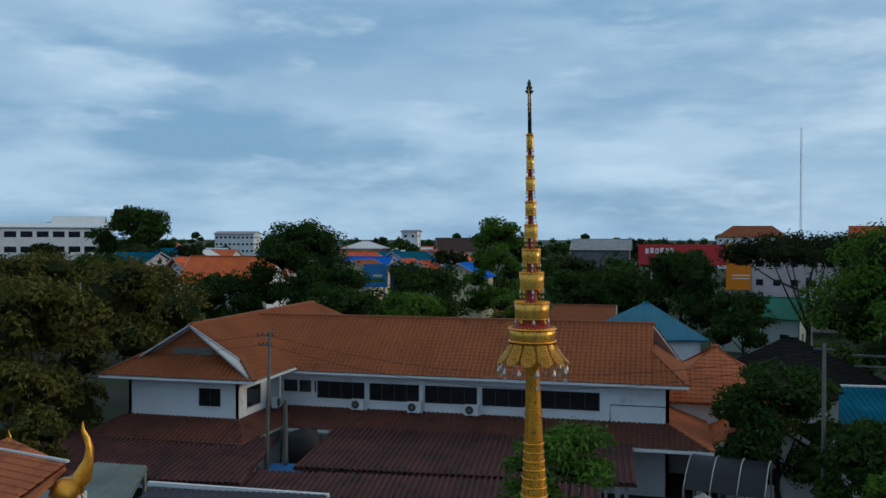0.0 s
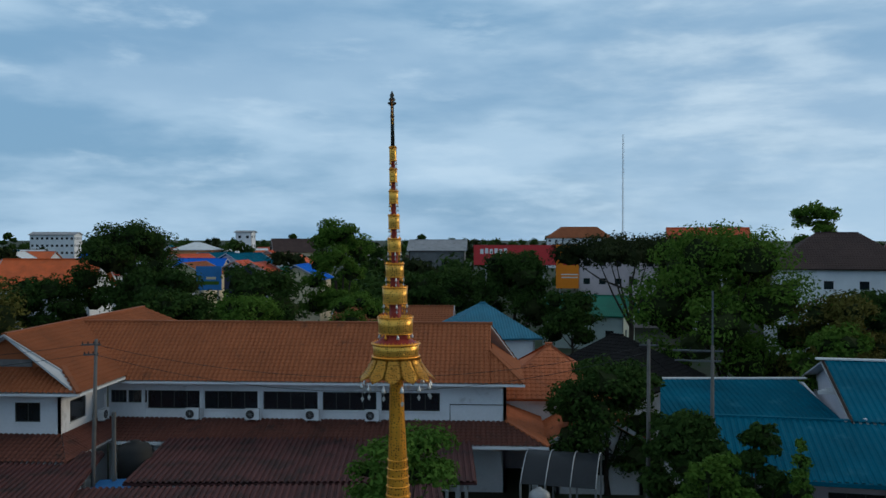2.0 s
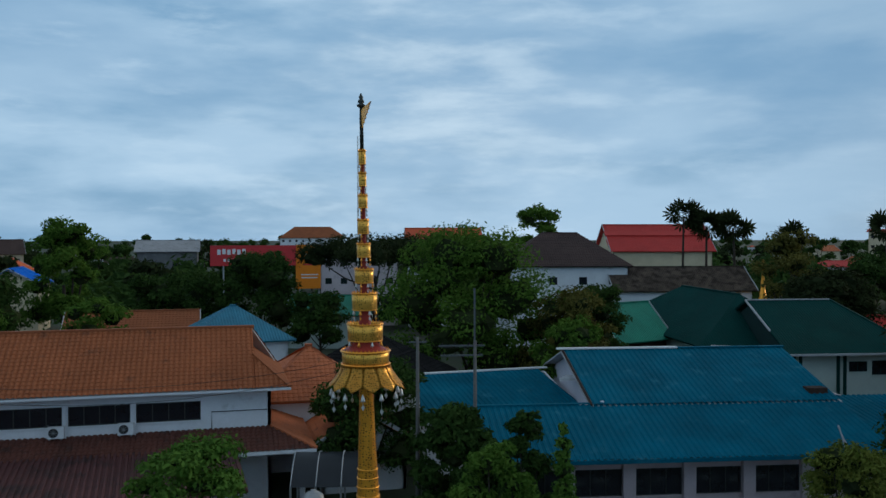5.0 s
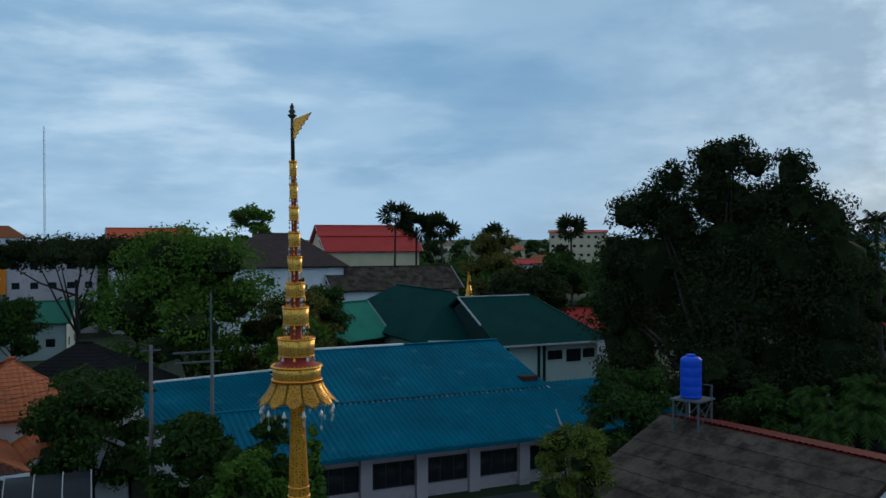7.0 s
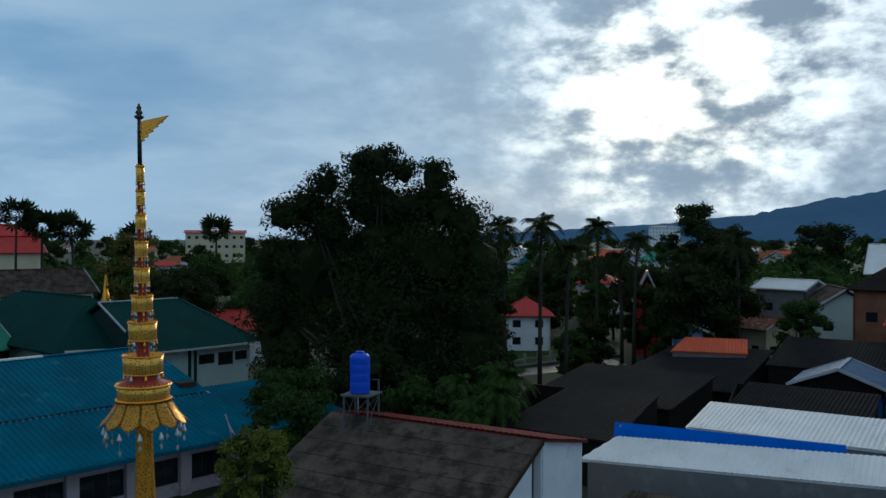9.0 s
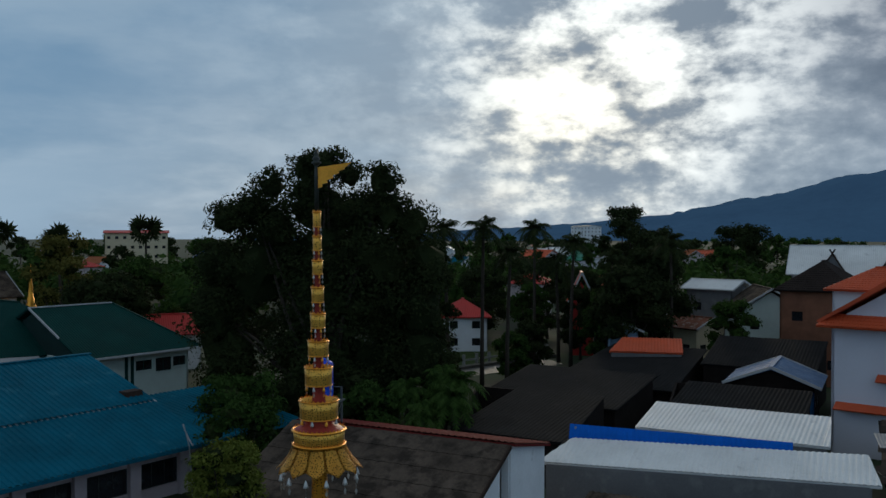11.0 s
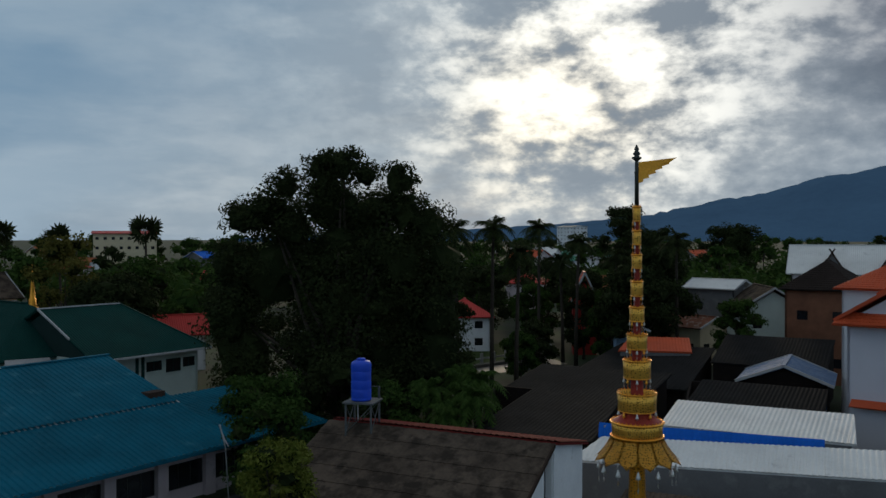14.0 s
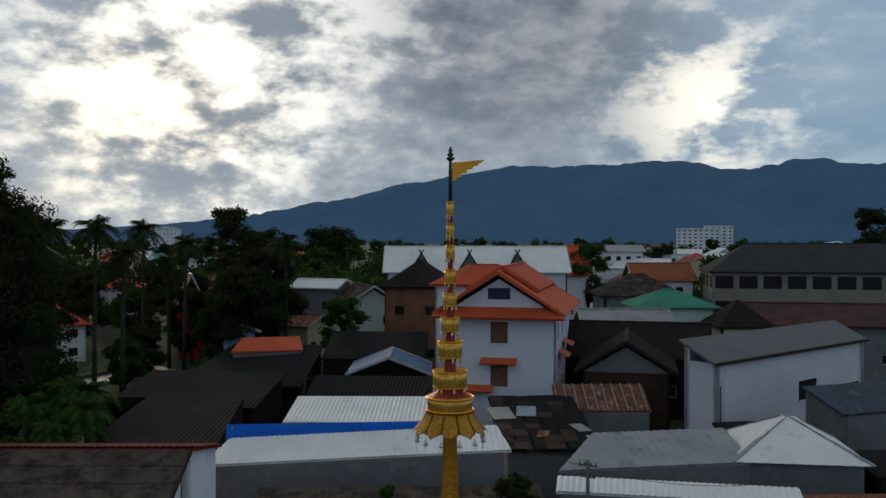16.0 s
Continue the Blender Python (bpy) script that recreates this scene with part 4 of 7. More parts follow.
    for s in (-1, 1):
        bar_between(e, R(xr + s * 3.25, 46.45, 7.7), R(xr, 46.45, 9.62), 0.08, 0.1, TRIM, "bargeboard")
        bar_between(e, R(xr + s * (half + 0.02), 44.88, 6.68), R(xr + s * (half + 0.02), 50.6 if s > 0 else 69.4, 6.68), 0.1, 0.12, FRAME, "gutter")
        bar_between(e, R(xr + s * half, 44.9, 6.83), R(xr + s * 3.1, 46.9, 7.9), 0.25, 0.12, TILE_BROWN)
    bar_between(e, R(xr - half, 44.86, 6.68), R(xr + half, 44.86, 6.68), 0.1, 0.12, FRAME, "gutter")
    bar_between(e, R(xr, 46.5, zr + 0.06), R(xr, 65.5, zr + 0.06), 0.32, 0.16, TILE_BROWN)
    # skirt roof round the ground floor
    deck(e, [R(-22.8, 49.0, 3.3), R(3.4, 49.0, 3.3), R(1.1, 51.6, 4.15), R(-22.8, 51.6, 4.15)])
    roof_plane(e, "roof", R(-22.8, 49.0, 3.3), (1, 0, 0), (0, 2.6, 0.85), [(0, 2.73), (23.9, 2.73), (26.2, 0.02)], TILE_SHADED, **T)
    deck(e, [R(3.4, 49.0, 3.3), R(3.4, 60, 3.3), R(1.1, 60, 4.15), R(1.1, 51.6, 4.15)])
    roof_plane(e, "roof", R(3.4, 49.0, 3.3), (0, 1, 0), (-2.3, 0, 0.85), [(0, 0.02), (2.6, 2.45), (11, 2.45)], TILE_ORANGE, **T)
    bar_between(e, R(1.1, 51.6, 4.22), R(3.4, 49.0, 3.38), 0.25, 0.12, TILE_ORANGE)
    deck(e, [R(-31.5, 43.4, 3.5), R(-21.3, 43.4, 3.5), R(-22.8, 46.0, 4.35), R(-30, 46.0, 4.35)])
    roof_plane(e, "roof", R(-31.5, 43.4, 3.5), (1, 0, 0), (0, 2.6, 0.85), [(0, 0.02), (1.5, 2.73), (8.7, 2.73), (10.2, 0.02)], TILE_SHADED, **T)
    deck(e, [R(-21.3, 43.4, 3.5), R(-21.3, 49.2, 3.5), R(-22.8, 51.6, 4.35), R(-22.8, 46, 4.35)])
    roof_plane(e, "roof", R(-21.3, 43.4, 3.5), (0, 1, 0), (-1.5, 0, 0.85), [(0, 0.02), (2.6, 1.72), (6.0, 1.72), (8.0, 1.72)], TILE_SHADED, **T)
    bar_between(e, R(-21.3, 48.97, 3.24), R(3.4, 48.97, 3.24), 0.1, 0.18, FRAME, "gutter")
    for k in range(6):
        part("pillar", boxes((R(-19 + 4.3 * k, 49.3, 0), R(-18.7 + 4.3 * k, 49.6, 3.2))), WHITE, e)
    bm = bmesh.new()
    pts = [R(-2.2, 51.55, 4.2), R(-2.2, 51.55, 5.15), R(0.9, 51.55, 5.15)]
    tube(bm, pts, 0.025, 6)
    part("conduit", bm, CABLE, e)


build_hall()
for ax_ in (-17.45, -13.85, -10.3, -6.75):
    aircon(ax_, 51.35, 4.22, 0)
aircon(-22.4, 49.9, 4.4, 90)

# ---- maroon sheet roofs before the hall ----


def sheet_roof(name, corners, material, label, category="roof", pitch=0.3, posts=True, wall_mat=None, group="", cap=None):
    """A single-slope ribbed roof on posts; corners: low left, low right, high right, high left."""
    a, b, c, d = [Vector(p) for p in corners]
    e = thing(name, a.x, a.y, 0, 0, label, category, group)
    o = Vector((a.x, a.y, 0))
    a, b, c, d = a - o, b - o, c - o, d - o
    al = (b - a).normalized()
    up = d - a
    up = up - al * up.dot(al)
    run = up.length
    off0, off1 = (d - a).dot(al), (c - a).dot(al)
    L = (b - a).length
    u0, u1 = min(0, off0), max(L, off1)
    top = [(0, run), (L, run)]
    if off0 > 0.3:
        top = [(0, 0.02), (off0, run)] + top[1:]
    if off1 < L - 0.3:
        top = top[:-1] + [(off1, run), (L, 0.02)]
    un = up.normalized()
    deck(e, [a, b] + [a + al * u + un * v for u, v in reversed(top)], material)
    roof_plane(e, "roof", a, al, up, top, material, pitch, 0.085 if material is MAROON else 0.03 if material is ZINC else 0.06 if material is BLUE_SHEET else 0.028 if material in (BLACK_SHEET, BLUE_DARK) else 0.035)
    if cap:
        bar_between(e, d + Vector((0, 0, 0.05)), c + Vector((0, 0, 0.05)), 0.35, 0.1, cap)
    ins = [p.lerp((a + b + c + d) / 4, 0.06) for p in (a, b, c, d)]
    if wall_mat:
        for p, q in ((ins[0], ins[1]), (ins[1], ins[2]), (ins[2], ins[3]), (ins[3], ins[0])):
            bm = bmesh.new()
            n = (q - p).cross(Vector((0, 0, 1))).normalized() * 0.08
            lo = [Vector((t.x, t.y, 0)) for t in (p - n, q - n, q + n, p + n)]
            hi = [t + Vector((0, 0, -0.13)) for t in (p - n, q - n, q + n, p + n)]
            vs = [bm.verts.new(t) for t in lo + hi]
            for f in ((3, 2, 1, 0), (4, 5, 6, 7), (0, 1, 5, 4), (1, 2, 6, 5), (2, 3, 7, 6), (3, 0, 4, 7)):
                bm.faces.new([vs[i] for i in f])
            part("wall", bm, wall_mat, e)
    elif posts:
        for p in ins:
            part("post", boxes(((p.x - 0.07, p.y - 0.07, 0), (p.x + 0.07, p.y + 0.07, p.z - 0.1))), STEEL, e)
    return e


sheet_roof("shed_roof", [(-17.7, 41.9, 3.0), (-0.5, 43.0, 3.0), (-0.6, 49.0, 3.5), (-18.9, 49.0, 3.5)], MAROON, "dark maroon ribbed metal roof over the yard")
sheet_roof("shed_roof", [(-37, 36.6, 3.0), (-18.9, 38.5, 3.0), (-20.0, 43.8, 3.6), (-36, 43.8, 3.6)], MAROON, "dark maroon ribbed metal roof beside the hall")
sheet_roof("shed_roof", [(-19.4, 31.5, 2.1), (-1.2, 33.5, 2.1), (-1.4, 42.6, 2.9), (-19.4, 41.2, 2.9)], MAROON, "faded maroon corrugated roof in shade")
sheet_roof("canopy_roof", [(-26.5, 32.3, 3.3), (-21.2, 32.3, 3.3), (-22.5, 36.3, 4.2), (-25.2, 36.3, 4.2)], mat("weathered_teal_sheet", (0.16, 0.19, 0.18), 0.8, 0, 0.3, 0.6, 7), "weathered grey-green corrugated canopy", pitch=0.22)
strip = thing("canopy_edge", -20.85, 33.8, 0, 0, "long white gutter along a dark awning", "gutter")
bar_between(strip, (0, 0, 4.2), (7.95, 0.8, 4.0), 0.2, 0.16, FRAME, "gutter")
part("post", boxes(((0.2, -0.1, 0), (0.35, 0.05, 4.05))), STEEL, strip)
part("post", boxes(((7.6, 0.65, 0), (7.75, 0.8, 3.85))), STEEL, strip)
sheet_roof("awning_roof", [(-20.2, 29.3, 3.4), (-12.5, 30.2, 3.4), (-12.9, 34.4, 3.95), (-20.8, 33.6, 4.05)], mat("dusky_purple_sheet", (0.045, 0.04, 0.06), 0.7), "dusky purple awning sheet behind the temple roof")
bt = thing("blue_tarpaulin", -18.7, 42.9, 0, 0, "crumpled blue tarpaulin over stored goods", "tarpaulin")
bm = bmesh.new()
for k in range(4):
    box(bm, (-0.9 + 0.6 * k, -0.8, 0), (-0.35 + 0.6 * k, 0.8, 2.2 + 0.25 * (k % 2)))
part("stack", bm, TIMBER, bt)
bm = bmesh.new()
slab(bm, [(-1.0, -0.9, 2.35), (1.6, -0.9, 2.6), (1.6, 0.9, 2.75), (-1.0, 0.9, 2.6)], 0.03)
part("sheet", bm, SIGN_BLUE, bt)
drum = thing("drum_tank", -18.6, 45.6, 0, 0, "black round water drum in the gap between the roofs", "water tank")
bm = bmesh.new()
lathe(bm, [(0.0, 0.0), (0.85, 0.0), (0.9, 0.1), (0.88, 1.3), (0.9, 1.35), (0.88, 2.6), (0.9, 2.65), (0.88, 3.7), (0.7, 4.0), (0.25, 4.12), (0.25, 4.2), (0.0, 4.22)], 24)
part("drum_body", bm, CABLE, drum)
dome = thing("steel_tank", 2.5, 42.4, 0, 0, "round-topped stainless steel water tank", "water tank")
bm = bmesh.new()
lathe(bm, [(0.0, 1.2), (0.5, 1.2), (0.52, 1.3), (0.52, 2.5), (0.48, 2.7), (0.3, 2.84), (0.12, 2.9), (0.12, 2.96), (0.0, 2.97)], 24)
part("tank_body", bm, STEEL, dome)
for sx in (-0.35, 0.35):
    for sy in (-0.35, 0.35):
        part("leg", boxes(((sx - 0.04, sy - 0.04, 0), (sx + 0.04, sy + 0.04, 1.22))), STEEL, dome)

# temple roof corner with its gilt finial
tr = thing("temple_roof", -20.0, 22.0, 0, 0, "orange tiled temple roof end with white verge", "roof")
deck(tr, [(1.0, -4.2, 7.2), (5.6, -6.0, 7.4), (5.7, -2.25, 9.0), (0, 0, 8.7)], TILE_ORANGE)
roof_plane(tr, "roof", (1.0, -4.2, 7.25), (4.6, -1.8, 0.2), (-1.0, 4.2, 1.5), [(0, 4.45), (3.73, 3.9)], TILE_ORANGE, 0.2, 0.05, 0.24)
bar_between(tr, (-0.6, 0.25, 8.78), (5.75, -2.2, 9.07), 0.09, 0.06, FRAME, "verge", "thin white verge board")
part("wall", boxes(((0.6, -3.6, 0), (4.2, -2.0, 7.3))), WHITE, tr)


def naga(x, y, z, s, rz):
    e = thing("roof_finial", x, y, z, rz, "gilded curling roof finial of the temple", "finial")
    bm = bmesh.new()
    pts = [(-0.42, 0, 0.0), (-0.2, 0, -0.08), (0.1, 0, 0.0), (0.32, 0, 0.3), (0.46, 0, 0.72), (0.5, 0, 1.05), (0.42, 0, 1.3), (0.33, 0, 1.5), (0.33, 0, 1.72)]
    tube(bm, [Vector(p) * s for p in pts], [0.24 * s, 0.38 * s, 0.38 * s, 0.24 * s, 0.13 * s, 0.1 * s, 0.085 * s, 0.05 * s, 0.012], 10)
    part("body", bm, GOLD, e)
    for k in range(3):
        bm = bmesh.new()
        tube(bm, [(Vector((-0.55 + 0.2 * k, 0, 0.02 * k))) * s, Vector((-0.25 + 0.16 * k, 0, 0.16 + 0.05 * k)) * s, Vector((0.02 + 0.12 * k, 0, 0.1 + 0.12 * k)) * s], [0.03 * s, 0.05 * s, 0.03 * s], 6)
        part("scale_ridge", bm, SILVER if k % 2 else GOLD, e)
    return e


naga(-14.05, 19.62, 8.42, 1.0, 13.7)
pl = thing("roof_bracket", -14.05, 19.62, 0, 13.7, "white masonry pier under the gilded finial", "pier")
part("pier", boxes(((-0.45, -0.2, 0), (0.3, 0.3, 8.3))), WHITE, pl)
naga(-17.4, 21.3, 8.86, 0.3, 13.7)

# ---- poles and wires ----


def power_pole(x, y, h, label, arms=2, rz=0, lean=0.0, half=0.45, shift=0.0):
    e = thing("utility_pole", x, y, 0, rz, label, "utility pole", "utility poles")
    bm = bmesh.new()
    tube(bm, [(0, 0, 0), (lean, 0, h)], [0.12, 0.08], 8)
    part("pole", bm, POLE, e)
    for k in range(arms):
        z = h - 0.3 - 0.5 * k
        part("crossarm", boxes(((shift - half + 0.1 * k, -0.04, z), (shift + half - 0.1 * k, 0.04, z + 0.08))), DARK_STEEL, e)
        for sx in (-0.85, -0.3, 0.3, 0.85):
            bm = bmesh.new()
            lathe(bm, [(0.02, z + 0.08), (0.04, z + 0.11), (0.025, z + 0.14), (0.035, z + 0.17), (0.01, z + 0.2)], 8)
            bmesh.ops.translate(bm, verts=bm.verts, vec=(shift + sx * (half - 0.1 * k), 0, 0))
            part("insulator", bm, CABLE, e)
    return e


def wires(label, runs, name="power_lines"):
    e = thing(name, *runs[0][0][:2], 0, 0, label, "cable")
    o = Vector((*runs[0][0][:2], 0))
    for p, q, sag in runs:
        p, q = Vector(p) - o, Vector(q) - o
        bm = bmesh.new()
        tube(bm, [p.lerp(q, k / 12) - Vector((0, 0, sag * 4 * (k / 12) * (1 - k / 12))) for k in range(13)], 0.014, 4)
        part("cable", bm, CABLE, e)


power_pole(-19.75, 43.0, 9.85, "grey concrete utility pole with crossarms", 2, 20, 0.25)
power_pole(11.1, 44.2, 9.6, "grey concrete utility pole with long crossarms", 2, -10, 0, 1.2, -0.7)
power_pole(7.8, 43.2, 10.0, "grey concrete utility pole with a short crossarm", 1, -10)
stub = thing("steel_post", -18.86, 43.6, 0, 0, "weathered grey post beside the shed roof", "post")
part("post", boxes(((-0.08, -0.08, 0), (0.08, 0.08, 6.1))), POLE, stub)
mast2 = thing("antenna_mast", 11.2, 44.6, 0, 0, "thin steel antenna mast above the blue roof", "antenna")
part("mast", boxes(((-0.04, -0.04, 0), (0.04, 0.04, 12.3))), DARK_STEEL, mast2)
wires("thin black power lines slung between poles", [((-19.6, 43.0, 9.6), (7.8, 43.2, 9.7), 1.6), ((-19.6, 43.0, 9.1), (7.8, 43.2, 9.4), 1.9), ((-19.9, 42.9, 9.6), (-50, 30, 9.8), 0.9),
                                                  ((-19.9, 42.9, 9.1), (-50, 30, 9.4), 1.0), ((7.8, 43.2, 9.7), (11.1, 44.2, 9.3), 0.15)])

# ---- glazed carport canopy ----
cp = thing("arched_canopy", 4.2, 47.2, 0, -12, "dark translucent barrel canopy on white ribs", "canopy")
vs, fs = [], []
for i in range(2):
    for k in range(11):
        a = math.pi * (0.02 + 0.62 * k / 10)
        vs.append((-2.2 + 3.9 * i, -1.6 + 3.2 * (k / 10), 2.0 + 1.25 * math.sin(a)))
fs = [(k, k + 1, 12 + k, 11 + k) for k in range(10)]
part_data("sheet", vs, fs, mat("smoked_sheet", (0.018, 0.022, 0.028), 0.45, 0, 0.2, 1, 9, 0, spec=0.2), cp, smooth=True)
for k in range(4):
    bm = bmesh.new()
    x = -2.2 + 3.9 * k / 3
    tube(bm, [(x, -1.6 + 0.32 * j, 2.05 + 1.25 * math.sin(math.pi * (0.02 + 0.062 * j))) for j in range(11)], 0.03, 6)
    part("rib", bm, TRIM, cp)
    part("post", boxes(((x - 0.05, 1.5, 0), (x + 0.05, 1.6, 3.2))), STEEL, cp)
    part("post", boxes(((x - 0.05, -1.6, 0), (x + 0.05, -1.5, 2.1))), STEEL, cp)

# ---- blue-roofed school block ----


def build_blue():
    e = thing("school_block", 21.3, 55.8, 0, -9.3, "low pinkish school block under two tiers of blue metal roofing", "building")
    kw = dict(pitch=0.36, amp=0.05)
    run = math.hypot(7.6, 2.3)
    deck(e, [(-0.6, -7.6, 5.0), (15.1, -7.6, 5.0), (15.1, 0, 7.3), (-0.6, 0, 7.3)])
    roof_plane(e, "upper_roof", (-0.4, -7.6, 5.05), (1, 0, 0), (0, 7.6, 2.3), [(0, run), (15.4, run)], BLUE_SHEET, **kw)
    deck(e, [(-0.6, 7.0, 5.2), (15.1, 7.0, 5.2), (15.1, 0, 7.3), (-0.6, 0, 7.3)])
    roof_plane(e, "upper_roof", (15.0, 7.0, 5.2), (-1, 0, 0), (0, -7, 2.1), [(0, 7.3), (15.4, 7.3)], BLUE_SHEET, **kw)
    bar_between(e, (-0.9, 0, 7.42), (7.5, 0, 7.42), 0.4, 0.1, ZINC, "ridge_cap", "pale worn ridge capping")
    bar_between(e, (7.5, 0, 7.4), (15.1, 0, 7.4), 0.4, 0.08, BLUE_SHEET)
    run = math.hypot(6.0, 1.75)
    deck(e, [(-1.4, -13.4, 3.2), (15.0, -13.4, 3.2), (15.0, -7.4, 4.95), (-7.6, -7.4, 4.95), (-7.6, -11.4, 3.8)])
    roof_plane(e, "lower_roof", (-7.6, -13.4, 3.25), (1, 0, 0), (0, 6.0, 1.75), [(0, run), (22.6, run)], BLUE_SHEET, **kw)
    run = math.hypot(9.6, 1.35)
    deck(e, [(15.0, -13.4, 3.2), (22.5, -13.4, 3.2), (22.5, -3.8, 4.55), (15.0, -3.8, 4.55)])
    roof_plane(e, "lower_roof", (15.0, -13.4, 3.25), (1, 0, 0), (0, 9.6, 1.35), [(0, run), (7.5, run)], BLUE_SHEET, **kw)
    bar_between(e, (-7.6, -7.3, 5.08), (3.0, -7.3, 5.08), 0.35, 0.05, BLUE_SHEET, "flashing")
    bar_between(e, (-7.6, -13.45, 3.15), (22.5, -13.45, 3.15), 0.1, 0.2, BLUE_SHEET, "fascia")
    # gable wall with eave tails
    gable_fill(e, 0.15, -7.2, 6.8, 5.05, 7.1, LILAC)
    bar_between(e, (-0.5, -7.6, 4.95), (-0.5, 0, 7.25), 0.1, 0.25, TIMBER, "bargeboard")
    for k in range(3):
        part("eave_bracket", boxes(((-1.2 + 0.3 * k, -2.4 + 0.5 * k, 5.6), (0.1, -2.2 + 0.5 * k, 5.8))), FRAME, e)
    op = [(0.9 + 3.4 * k, 0.75, 2.65, 1.5) for k in range(8)]
    wall(e, (-6.8, -11.5), (21.5, -11.5), 0, 3.5, PINK, op, mullion=2, sill=True, frame_mat=BRONZE)
    wall(e, (21.5, -11.5), (21.5, 6.5), 0, 3.2, PINK)
    wall(e, (0.1, 6.5), (0.1, -7.4), 0, 5.2, LILAC)
    wall(e, (-6.8, -7.6), (-6.8, -11.5), 0, 3.3, PINK, [(1.2, 0.9, 1.6, 1.3)])
    for k in range(8):
        part("pillar", boxes(((-6.65 + 3.4 * k, -11.8, 0), (-5.95 + 3.4 * k, -11.503, 3.4))), PINK, e)
    part("vent_hood", boxes(((13.4, -6.8, 5.2), (14.6, -6.0, 5.65))), TIMBER, e, "dark roof vent hood")
    d = thing("drain_walk", 26, 40, 0, -9.3, "dark paved walk with pale stepping slabs", "paving")
    part("paving", boxes(((-10, -3.2, 0.0), (8, 1.6, 0.06))), mat("wet_paving", (0.05, 0.055, 0.06), 0.5, 0, 0.3, 0.6, 9), d)
    for k in range(9):
        part("slab", boxes(((-9 + 1.7 * k, -1.6 - 0.5 * (k % 2), 0.062), (-7.9 + 1.7 * k, -1.0 - 0.5 * (k % 2), 0.12))), AQUA, d)


build_blue()
e2 = sheet_roof("annex", [(10.2, 52.6, 4.0), (21.2, 53.4, 4.0), (21.4, 60.3, 5.45), (11.6, 59.7, 5.45)], BLUE_SHEET, "small annex with a blue ribbed roof and zinc ridge", "building", 0.36, wall_mat=WHITE, cap=ZINC)

# ---- dark green hipped hall ----
house("green_hall", 49.6, 84.5, 90 - 9.3, 27, 11.6, 5.0, 9.3, "pale-walled hall under a dark green hipped roof", "building", AQUA, GREEN_DARK, "hip", 0.9, False, 6, 1, (1.7, 1.0), cap=GREEN_DARK)


